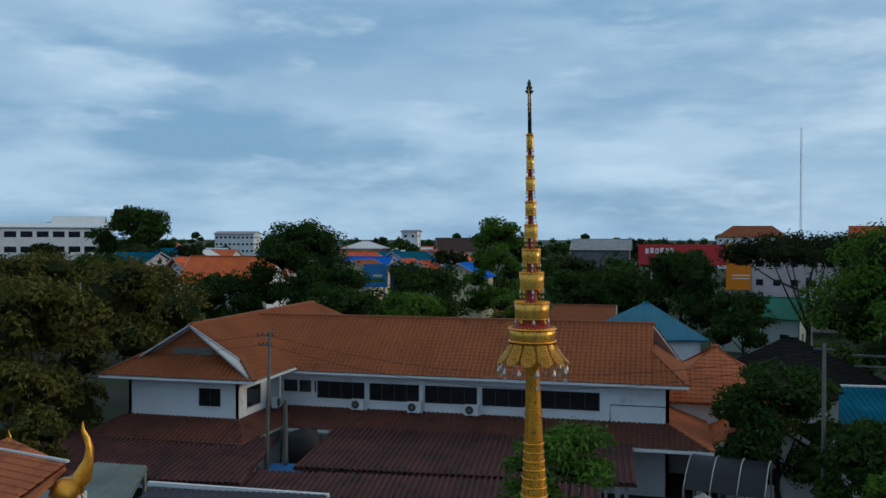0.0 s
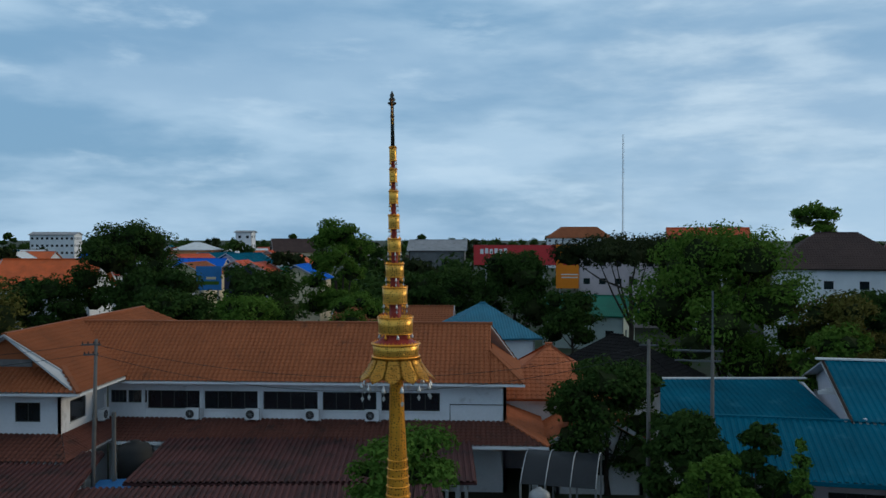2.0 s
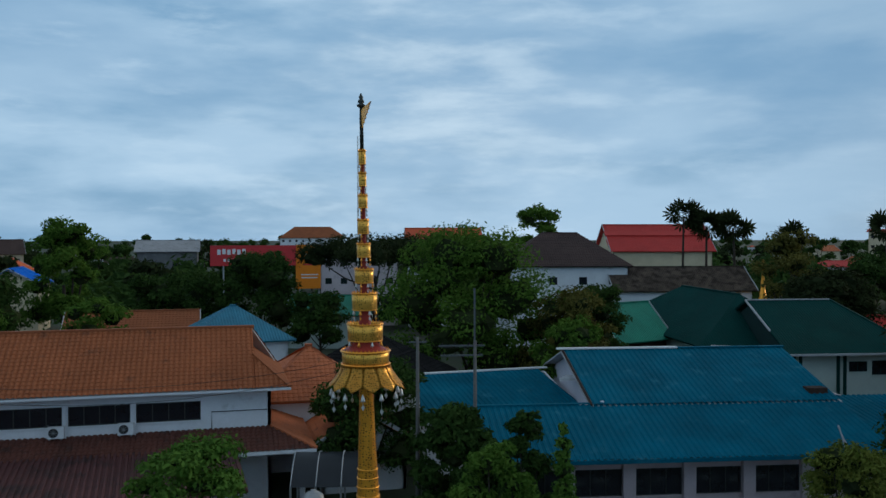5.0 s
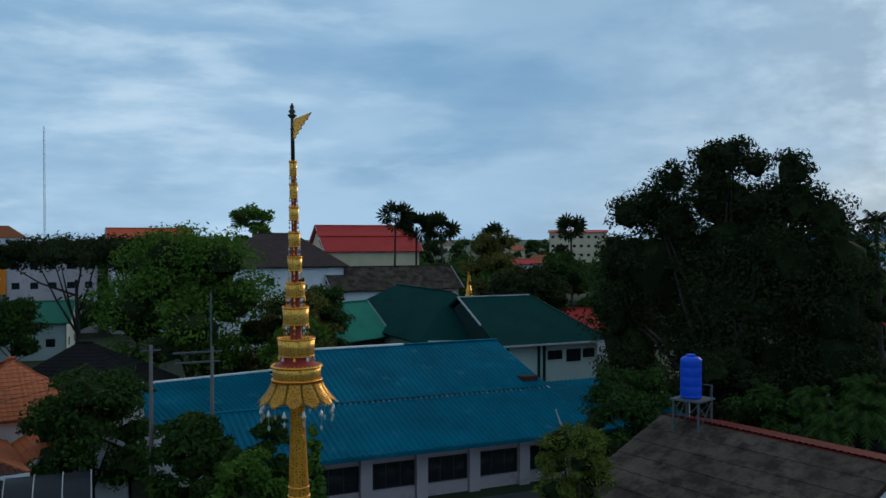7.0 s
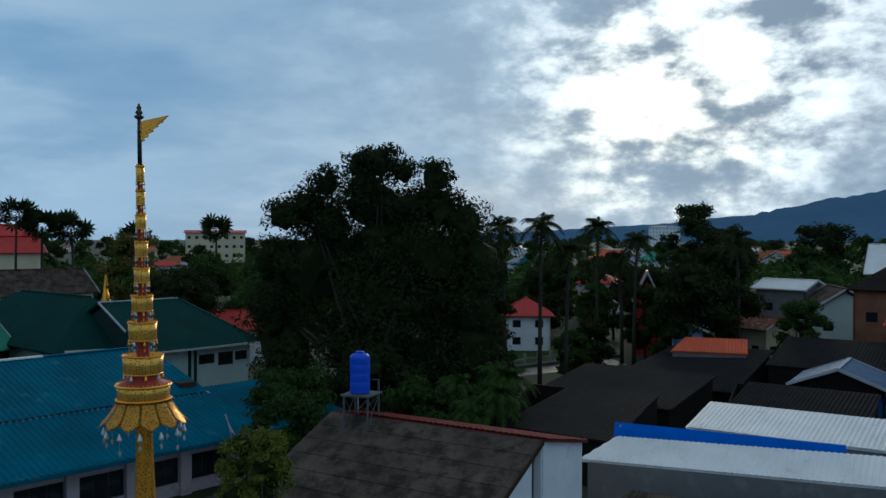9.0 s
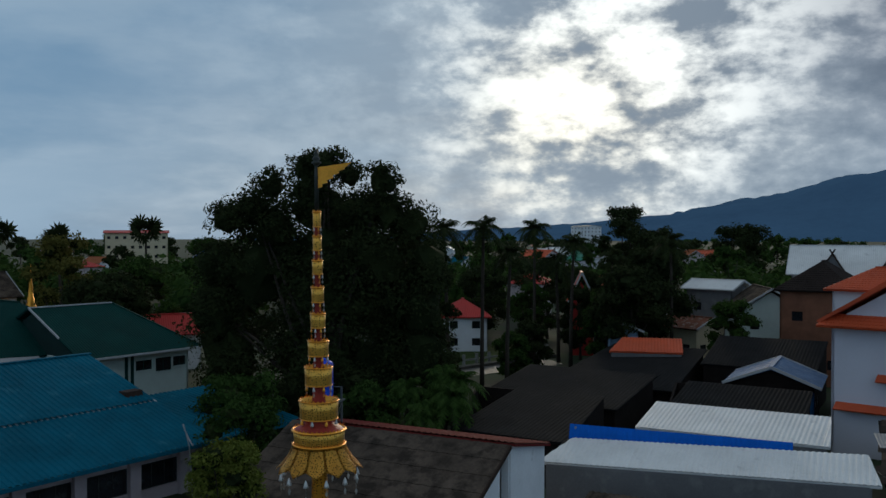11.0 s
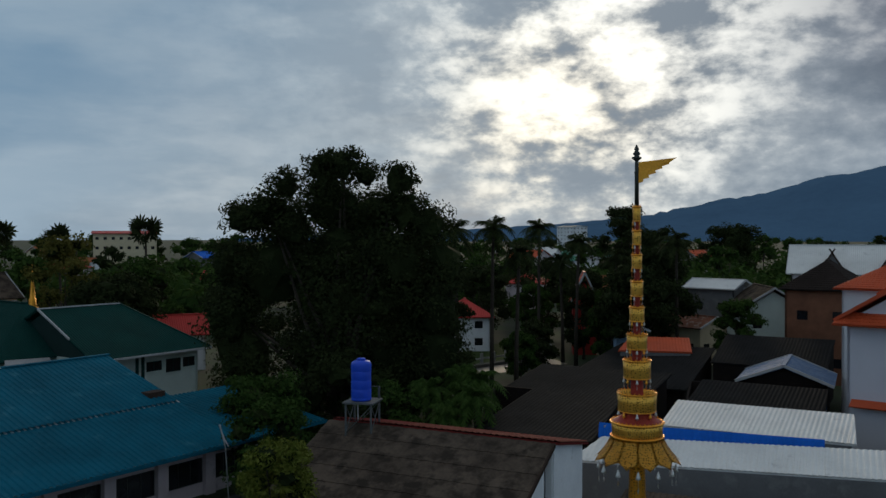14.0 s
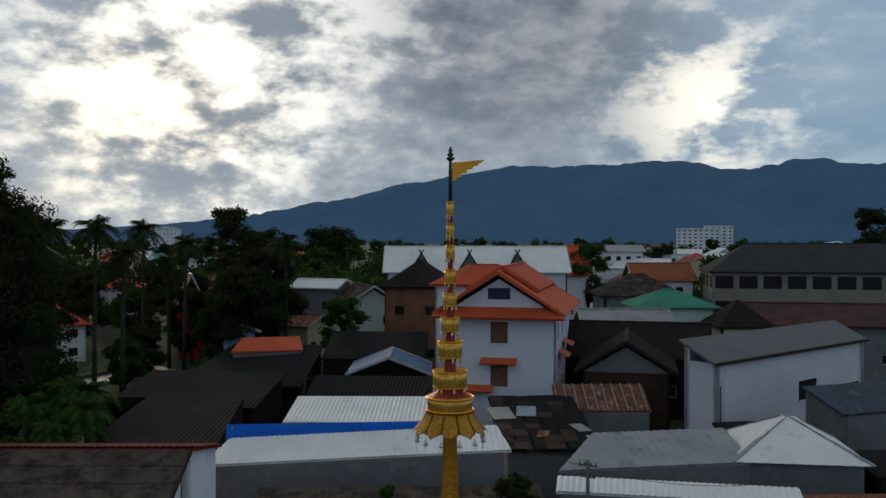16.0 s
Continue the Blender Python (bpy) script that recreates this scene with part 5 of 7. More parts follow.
def build_green_wing():
    """A wing with its corner at the south-east, a gable end to the west and a hip to the east."""
    e = thing("green_wing", 57.4, 62.7, 0, -9.3, "front wing of the green-roofed hall with pale panelled walls", "building")
    kw = dict(pitch=0.25, amp=0.03)
    run, hip = math.hypot(8.4, 4.0), math.hypot(4.2, 4.0)
    for pts in ([(-12.5, 0, 5), (0, 0, 5), (-4.2, 8.4, 9), (-12.5, 8.4, 9)], [(0, 16.8, 5), (-12.5, 16.8, 5), (-12.5, 8.4, 9), (-4.2, 8.4, 9)], [(0, 0, 5), (0, 16.8, 5), (-4.2, 8.4, 9)]):
        deck(e, pts, GREEN_DARK)
    roof_plane(e, "roof", (-12.5, 0, 5), (1, 0, 0), (0, 8.4, 4), [(0, run), (8.3, run), (12.5, 0.02)], GREEN_DARK, **kw)
    roof_plane(e, "roof", (0, 16.8, 5), (-1, 0, 0), (0, -8.4, 4), [(0, 0.02), (4.2, run), (12.5, run)], GREEN_DARK, **kw)
    roof_plane(e, "roof", (0, 0, 5), (0, 1, 0), (-4.2, 0, 4), [(0, 0.02), (8.4, hip), (16.8, 0.02)], GREEN_DARK, **kw)
    bar_between(e, (-12.5, 8.4, 9.06), (-4.2, 8.4, 9.06), 0.28, 0.1, TRIM, "ridge_cap", "pale worn ridge capping")
    bar_between(e, (-12.5, 8.4, 9.03), (-12.5, 3.4, 6.65), 0.12, 0.16, TRIM, "bargeboard")
    bar_between(e, (-12.5, 13.4, 6.65), (-12.5, 8.4, 9.03), 0.12, 0.16, GREEN_DARK, "bargeboard")
    bar_between(e, (0, 0, 5.06), (-4.2, 8.4, 9.06), 0.22, 0.08, GREEN_DARK)
    bar_between(e, (-12.5, -0.06, 4.94), (0, -0.06, 4.94), 0.1, 0.18, TRIM, "gutter")
    gable_fill(e, -12.1, 0.9, 15.9, 5.0, 8.55, mat("dark_green_boards", (0.006, 0.03, 0.028), 0.8))
    wall(e, (-12.2, 0.9), (-0.9, 0.9), 0, 5.0, AQUA, [(5.6, 3.3, 1.7, 0.9), (7.7, 3.0, 1.7, 1.25), (9.6, 3.3, 1.4, 0.9)], frame_mat=GREEN_DARK, mullion=1)
    wall(e, (-0.9, 0.9), (-0.9, 15.9), 0, 5.0, AQUA, [(3, 3.0, 1.7, 1.2), (8, 3.0, 1.7, 1.2)], frame_mat=GREEN_DARK, mullion=1)
    wall(e, (-12.2, 15.9), (-12.2, 0.9), 0, 5.0, AQUA)
    for x in (-11.6, -11.0, -7.6, -7.0):
        part("pilaster", boxes(((x - 0.13, 0.78, 0), (x + 0.13, 0.898, 4.7))), GREEN_DARK, e)
    bm = bmesh.new()
    slab(bm, [(-18.6, 2.4, 4.5), (-14.6, 2.0, 4.4), (-13.4, 5.0, 5.1), (-17.0, 5.6, 5.2)], 0.06)
    part("porch_sheet", bm, ZINC_GREY, e, "pale translucent porch sheet")
    for x, y in ((-18.2, 2.6), (-14.8, 2.3), (-13.7, 4.7), (-16.9, 5.3)):
        part("post", boxes(((x - 0.06, y - 0.06, 0), (x + 0.06, y + 0.06, 4.4 if y < 4 else 5.0))), DARK_STEEL, e)


build_green_wing()
house("green_annex", 38.5, 83, 20, 7, 6, 4.6, 8.2, "open shed with a dark green roof", "shed", TIMBER, GREEN, "gable", 0.6, False, 1)

# ---- tank on the cement-roofed house ----
ch = house("cement_roof_house", 25.2, 24.25, -90, 10.9, 5.3, 3.9, 6.55, "white house with a worn grey cement-sheet roof", "house", WHITE, ASBESTOS, "shed", 0.3, True, 3, 1, (0.8, 1.6), pitch=0.6, course=1.1)
for x_ in (-5.45, 5.3):
    bm = bmesh.new()
    a = [bm.verts.new((x_ + d_, y_, z_)) for d_ in (0.0, 0.15) for y_, z_ in ((-2.65, 3.86), (2.65, 3.86), (2.65, 6.3), (-2.65, 3.95))]
    for f in ((3, 2, 1, 0), (4, 5, 6, 7), (0, 1, 5, 4), (1, 2, 6, 5), (2, 3, 7, 6), (3, 0, 4, 7)):
        bm.faces.new([a[i] for i in f])
    part("gable_wall", bm, WHITE, ch)
part("rear_wall", boxes(((-5.45, 2.5, 3.86), (5.45, 2.65, 6.3))), WHITE, ch)
bar_between(ch, (5.78, -2.95, 3.86), (5.78, 2.95, 6.5), 0.06, 0.2, TIMBER, "bargeboard")
sheet_roof("red_lean_to", [(32.6, 18.3, 5.75), (32.6, 29.8, 5.75), (28.2, 29.8, 6.66), (28.2, 18.3, 6.66)], mat("dull_red_tile", (0.13, 0.018, 0.016), 0.85, 0, 0.3, 0.5, 8, spec=0.1), "dull red ribbed roof behind the cement one", wall_mat=WHITE)


def build_tank():
    s = thing("tank_stand", 27.9, 27.95, 6.35, 12, "galvanised steel stand for a water tank", "stand")
    for x in (-0.62, 0.62):
        for y in (-0.62, 0.62):
            part("leg", boxes(((x - 0.04, y - 0.04, -0.9 if x < 0 else -0.5), (x + 0.04, y + 0.04, 1.95 if x > 0 else 1.32))), DARK_STEEL, s)
    part("platform", boxes(((-0.75, -0.75, 1.28), (0.75, 0.75, 1.36))), DARK_STEEL, s)
    for y in (-0.62, 0.62):
        for a, b in (((-0.62, y, -0.1), (0.62, y, 1.2)), ((0.62, y, -0.1), (-0.62, y, 1.2))):
            bm = bmesh.new()
            tube(bm, [a, b], 0.022, 6)
            part("brace", bm, DARK_STEEL, s)
    for x in (-0.62, 0.62):
        bm = bmesh.new()
        tube(bm, [(x, -0.62, 1.2), (x, 0.62, -0.1)], 0.022, 6)
        part("brace", bm, DARK_STEEL, s)
    bm = bmesh.new()
    tube(bm, [(0.62, -0.62, 1.93), (0.62, 0.62, 1.93)], 0.025, 6)
    part("rail", bm, DARK_STEEL, s)
    t = thing("water_tank", 27.86, 28.0, 7.73, 0, "upright blue plastic water tank on a steel stand", "water tank")
    bm = bmesh.new()
    prof = [(0.0, 0.0), (0.46, 0.0), (0.48, 0.03)]
    for k in range(4):
        z = 0.1 + 0.42 * k
        prof += [(0.48, z), (0.474, z + 0.02), (0.474, z + 0.04), (0.48, z + 0.06)]
    prof += [(0.48, 1.68), (0.46, 1.78), (0.36, 1.86), (0.22, 1.9), (0.22, 1.9), (0.0, 1.9)]
    lathe(bm, prof, 32)
    part("tank_body", bm, TANK_BLUE, t)
    bm = bmesh.new()
    lathe(bm, [(0.0, 1.9), (0.21, 1.9), (0.21, 1.96), (0.17, 1.985), (0.0, 1.99)], 24)
    part("lid", bm, TANK_BLUE, t)
    bm = bmesh.new()
    tube(bm, [(0.3, 0.4, 0.1), (0.42, 0.45, -0.3), (0.45, 0.45, -1.2)], 0.03, 8)
    part("pipe", bm, FRAME, t)


build_tank()

# ---- tin roofs of the old quarter ----
sheet_roof("zinc_roof", [(46.9, 18.0, 3.75), (46.2, 6.9, 3.85), (50.4, 7.1, 4.6), (51.3, 17.8, 4.6)], ZINC, "bright zinc ribbed roof", pitch=0.28, wall_mat=GREY_WALL)
sheet_roof("blue_tarp_roof", [(40.1, 19.95, 4.25), (40.1, 8.3, 4.45), (40.32, 8.3, 4.95), (40.32, 19.95, 5.01)], BLUE_DARK, "strip of bright blue metal roofing", pitch=0.3)
sheet_roof("zinc_roof", [(36.9, 20.6, 3.6), (37.2, 4.3, 4.34), (39.9, 4.9, 5.06), (39.7, 19.6, 4.38)], ZINC, "long pale zinc roof over a grey shed", pitch=0.28, wall_mat=GREY_WALL)
sheet_roof("rib_roof", [(30.6, 16.9, 2.6), (31.0, 3.0, 2.6), (35.0, 3.2, 3.1), (34.6, 16.9, 3.1)], ASBESTOS, "grimy corrugated lean-to roof", pitch=0.3, wall_mat=GREY_WALL)
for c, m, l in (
        ([(44.4, 29.5, 3.0), (43.8, 21.4, 3.0), (54.3, 21.9, 4.2), (54.6, 32.5, 4.2)], BLACK_SHEET, "plain black corrugated roof"),
        ([(56.0, 33.0, 3.0), (55.2, 21.5, 3.0), (65.5, 21.0, 4.2), (65.8, 32.2, 4.2)], BLACK_SHEET, "black ribbed roof of an old row house"),
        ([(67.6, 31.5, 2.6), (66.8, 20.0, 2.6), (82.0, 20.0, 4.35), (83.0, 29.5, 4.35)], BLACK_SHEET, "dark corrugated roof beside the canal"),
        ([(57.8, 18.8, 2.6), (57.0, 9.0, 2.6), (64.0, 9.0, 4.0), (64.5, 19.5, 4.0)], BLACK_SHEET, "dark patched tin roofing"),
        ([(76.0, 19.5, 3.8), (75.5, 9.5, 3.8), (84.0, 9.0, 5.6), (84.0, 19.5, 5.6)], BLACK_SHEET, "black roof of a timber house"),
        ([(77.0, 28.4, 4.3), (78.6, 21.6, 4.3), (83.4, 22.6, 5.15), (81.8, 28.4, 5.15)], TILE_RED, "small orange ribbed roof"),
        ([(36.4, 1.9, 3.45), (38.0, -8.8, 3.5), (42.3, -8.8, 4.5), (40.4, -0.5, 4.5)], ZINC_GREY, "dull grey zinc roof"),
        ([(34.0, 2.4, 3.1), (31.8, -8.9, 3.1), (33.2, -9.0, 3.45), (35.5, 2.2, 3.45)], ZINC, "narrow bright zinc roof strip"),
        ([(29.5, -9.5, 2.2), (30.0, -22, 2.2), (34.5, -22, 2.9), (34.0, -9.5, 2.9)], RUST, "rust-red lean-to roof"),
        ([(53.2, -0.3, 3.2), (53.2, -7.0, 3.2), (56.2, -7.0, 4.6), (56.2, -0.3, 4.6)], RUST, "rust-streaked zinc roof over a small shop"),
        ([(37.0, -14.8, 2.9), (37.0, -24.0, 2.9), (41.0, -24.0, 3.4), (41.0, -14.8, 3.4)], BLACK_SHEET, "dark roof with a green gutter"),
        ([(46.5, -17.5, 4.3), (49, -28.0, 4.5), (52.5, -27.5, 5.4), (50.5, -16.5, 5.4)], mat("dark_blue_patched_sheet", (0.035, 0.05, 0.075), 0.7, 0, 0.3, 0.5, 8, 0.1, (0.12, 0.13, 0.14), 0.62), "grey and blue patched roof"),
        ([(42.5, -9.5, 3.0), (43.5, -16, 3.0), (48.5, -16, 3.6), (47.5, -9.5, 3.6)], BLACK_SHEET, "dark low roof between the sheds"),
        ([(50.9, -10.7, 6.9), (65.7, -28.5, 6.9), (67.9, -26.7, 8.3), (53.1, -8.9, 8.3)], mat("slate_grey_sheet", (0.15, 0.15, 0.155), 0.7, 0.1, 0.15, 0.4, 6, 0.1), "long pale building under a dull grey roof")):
    sheet_roof("tin_roof" if m is not TILE_RED else "tile_roof", c, m, l, pitch=0.3 if m is not ZINC_GREY else 0.5, wall_mat=None if "long pale" in l else BLACK_BOARD if m is BLACK_SHEET else GREY_WALL, group="tin roofs")

lw = thing("long_building", 51.5, -11.0, 0, -50.3, "long pale rendered building with dark windows", "building")
wall(lw, (0, 0), (22.2, 0), 0, 6.75, LILAC, [(11.4, 2.85, 2.9, 1.55), (19.0, 1.9, 2.6, 1.5)], frame_mat=BRONZE, mullion=1)
wall(lw, (22.2, 0), (22.2, 2.3), 0, 6.8, LILAC)
wall(lw, (0, 2.3), (0, 0), 0, 6.8, LILAC)
wall(lw, (22.2, 2.3), (0, 2.3), 0, 8.0, LILAC)
bar_between(lw, (-0.4, -0.32, 6.78), (22.7, -0.32, 6.78), 0.1, 0.2, TIMBER, "fascia")
for k in range(3):
    bm = bmesh.new()
    tube(bm, [(0.5 + 0.3 * k, -0.06, 0), (0.5 + 0.3 * k, -0.06, 5.2 + 0.5 * k)], 0.04, 6)
    part("drain_pipe", bm, FRAME if k else TIMBER, lw)

# lean-to covered with odd sheets
pr = thing("patched_roof", 43.0, 1.4, 0, 0, "lean-to roof patched with rusty and bright tin sheets", "roof")
deck(pr, [(0, -3.0, 2.95), (0, 2.8, 2.95), (11, 3.2, 4.15), (11, -2.8, 4.15)], BLACK_SHEET)
part("wall", boxes(((0.3, -2.7, 0), (10.6, 2.6, 2.9))), GREY_WALL, pr)
prng = np.random.default_rng(3)
for i in range(9):
    for j in range(6):
        m_ = [BLACK_SHEET, BLACK_BOARD, TILE_BLACK, BLACK_SHEET, TILE_BLACK, TIMBER][int(prng.integers(6))]
        x0_, y0_ = 1.2 * i + 0.1 * prng.random(), -3.0 + 1.0 * j + 0.15 * prng.random()
        zz_ = lambda x: 2.97 + x * 0.109 + 0.012 * ((i + 2 * j) % 3)
        L_, W_ = 1.1 + 0.35 * prng.random(), 0.85 + 0.3 * prng.random()
        bm = bmesh.new()
        slab(bm, [(x0_, y0_, zz_(x0_)), (x0_ + L_, y0_ + 0.1 * prng.random(), zz_(x0_ + L_)), (x0_ + L_, y0_ + W_, zz_(x0_ + L_)), (x0_, y0_ + W_, zz_(x0_))], 0.01)
        part("sheet", bm, m_, pr)
# loose sheets on the patched roof
for x_, y_, w_, l_, m_, rz_, lab_ in ((49.8, 3.9, 1.5, 2.6, ZINC_GREY, 8, "pale blue-grey corrugated sheet laid on the old roof"), (50.2, 2.2, 1.3, 2.2, mat("bluish_tin", (0.30, 0.34, 0.38), 0.6, 0.2, 0.2, 0.6, 7), -6, "bluish tin sheet laid on the old roof"),
                                     (46.8, -0.9, 0.9, 1.5, ZINC_GREY, 20, "small dull tin sheet on the old roof"), (45.6, 1.6, 0.7, 1.3, RUST, -15, "rusty scrap of roofing sheet"), (44.9, -1.5, 1.0, 0.9, ZINC_GREY, 5, "small dull tin sheet on the old roof")):
    ls = thing("loose_sheet", x_, y_, 2.97 + (x_ - 43.0) * 0.109 + 0.05, rz_, lab_, "roof sheet", "loose roof sheets")
    roof_plane(ls, "sheet", (-l_ / 2, -w_ / 2, -l_ * 0.055), (0, 1, 0), (l_, 0, l_ * 0.109), [(0, l_), (w_, l_)], m_, 0.2, 0.02)
# shop front under the rusty roof
sf = thing("shop_front", 53.5, -3.6, 0, 0, "grey shop front with pale doors", "shop")
part("wall", boxes(((0.0, -3.1, 0), (0.15, 3.1, 3.05))), GREY_WALL, sf)
for y_ in (-1.9, 1.7):
    part("door", boxes(((-0.06, y_ - 0.65, 0.1), (-0.005, y_ + 0.65, 2.6))), FRAME, sf, "pale panelled door")
sl = thing("lap_strips", 53.2, -0.3, 0, 0, "pale lap joints on the rusty roof", "roof strip")
for k in range(10):
    bar_between(sl, (0.0, -0.15 - 0.7 * k, 3.3), (2.95, -0.15 - 0.7 * k, 4.68), 0.07, 0.05, ZINC_GREY, "strip")
br = thing("blue_barrel", 38.6, 9.4, 0, 0, "round blue plastic barrel on a stack of blocks", "barrel")
part("blocks", boxes(((-0.45, -0.45, 0), (0.45, 0.45, 2.5))), CONCRETE, br)
bm = bmesh.new()
lathe(bm, [(0.0, 2.5), (0.36, 2.5), (0.4, 2.7), (0.42, 2.95), (0.4, 3.2), (0.36, 3.4), (0.0, 3.42)], 20)
part("barrel_body", bm, SIGN_BLUE, br)
cl_ = thing("furled_banner", 25.7, 34.5, 0, 0, "furled pale banner on a slanting pole", "banner")
bm = bmesh.new()
tube(bm, [(0.6, 0, 0), (0.15, 0, 5.2), (-0.25, 0, 6.4)], 0.03, 6)
part("pole", bm, STEEL, cl_)
bm = bmesh.new()
slab(bm, [(-0.25, 0.02, 6.4), (0.0, 0.05, 5.9), (0.45, 0.02, 5.2), (0.15, -0.05, 5.5)], 0.05)
part("cloth", bm, PINK, cl_, "pale pink folded cloth")

# zinc pyramid roof
py = thing("pyramid_roof", 40.8, -11.6, 0, -8, "bright hipped zinc roof with a seamed ridge", "roof")
for k in range(4):
    a = [(-3.4, -3.6), (3.4, -3.6), (3.4, 3.6), (-3.4, 3.6)]
    p, q = a[k], a[(k + 1) % 4]
    mid = Vector(((p[0] + q[0]) / 2, (p[1] + q[1]) / 2, 0))
    L = math.dist(p, q)
    run = math.hypot(mid.length, 2.0)
    roof_plane(py, "roof", (*p, 3.5), (q[0] - p[0], q[1] - p[1], 0), (-mid.x, -mid.y, 2.0), [(0, 0.02), (L / 2 - 0.4, run * 0.95), (L / 2 + 0.4, run * 0.95), (L, 0.02)], ZINC, 0.75, 0.015)
    bar_between(py, (*p, 3.53), (0, 0, 5.45), 0.25, 0.06, ZINC_GREY)
part("wall", boxes(((-3, -3.2, 0), (3, 3.2, 3.48))), GREY_WALL, py)

# ---- white house with the orange roof ----


def build_white_house():
    op = [(3.83, 7.1, 1.4, 1.7), (3.83, 3.65, 1.4, 1.7)]
    h = house("white_house", 67.6, 1.66, -13.5, 14.0, 9.05, 9.45, 12.75, "tall white house with a red-orange tiled roof and brown shutters", "house", mat("clean_lilac_render", (0.62, 0.61, 0.68), 0.85, 0, 0.06, 0.3, 9, 0.05), TILE_RED, "gable", 0.75, True, 4, 3, (0.9, 1.3),
              pane=WOODWIN, frame_mat=WOODWIN, cap=TILE_RED, left_open=op)
    # pent roof across the front, under the gable
    deck(h, [(-8.1, -5.3, 9.2), (-8.1, 5.3, 9.2), (-6.9, 4.6, 10.0), (-6.9, -4.6, 10.0)], TILE_RED)
    roof_plane(h, "roof", (-8.1, 5.3, 9.2), (0, -1, 0), (1.2, 0, 0.8), [(0, 0.02), (0.7, 1.44), (9.9, 1.44), (10.6, 0.02)], TILE_RED, 0.32, 0.035, 0.36)
    # raised upper tier of the roof
    for s_ in (-1, 1):
        pts = [(-5.2, s_ * 2.9, 11.25), (7.9, s_ * 2.9, 11.25), (7.9, 0, 13.1), (-5.2, 0, 13.1)]
        deck(h, pts, TILE_RED, 0.14, "upper_deck")
        roof_plane(h, "upper_roof", pts[0] if s_ < 0 else pts[1], (-s_, 0, 0), (0, -s_ * 2.9, 1.85), [(0, 3.44), (13.1, 3.44)], TILE_RED, 0.32, 0.035, 0.36)
        bar_between(h, (-5.25, s_ * 2.95, 11.2), (-5.25, 0, 13.12), 0.08, 0.3, TILE_RED, "bargeboard")
    bar_between(h, (-5.3, 0, 13.16), (8.0, 0, 13.16), 0.32, 0.14, TILE_RED)
    part("gable_louvre", boxes(((-7.02, -0.9, 10.6), (-6.95, 0.9, 11.5))), SIGN_NAVY, h, "dark gable louvre")
    for y0, y1, z in ((-1.45, 1.45, 5.95), (0.5, 4.2, 3.75)):
        bm = bmesh.new()
        slab(bm, [(-7.8, y0, z - 0.4), (-7.8, y1, z - 0.4), (-7.0, y1, z), (-7.0, y0, z)], 0.1)
        part("awning", bm, TILE_RED, h, "red-orange awning over the window")
    for x0, z in ((-5.5, 6.4), (-2.0, 6.9)):
        bm = bmesh.new()
        slab(bm, [(x0, -5.4, z - 0.4), (x0 + 2.4, -5.4, z - 0.4), (x0 + 2.4, -4.53, z), (x0, -4.53, z)], 0.1)
        part("awning", bm, TILE_RED, h)
    house("white_house_block", 77.6, 3.6, 76.5, 8.5, 5.5, 11.0, 12.85, "rear block of the white house under an orange roof", "house", WHITE, TILE_RED, "hip", 0.6, True, 2, 2, (0.9, 1.3), cap=TILE_RED)
    bm = bmesh.new()
    aw = thing("teal_awning", 58.6, 0.9, 0, -13.5, "faded teal sheet awning at the foot of the white house", "awning")
    slab(bm, [(-1.6, -3.1, 2.2), (-1.6, 2.9, 2.2), (0.2, 2.9, 2.7), (0.2, -3.1, 2.7)], 0.05)
    part("sheet", bm, mat("faded_teal_sheet", (0.06, 0.13, 0.13), 0.8, 0, 0.3, 0.6, 8), aw)
    for y in (-2.9, 0.0, 2.7):
        part("post", boxes(((-1.5, y - 0.05, 0), (-1.4, y + 0.05, 2.18))), DARK_STEEL, aw)


build_white_house()

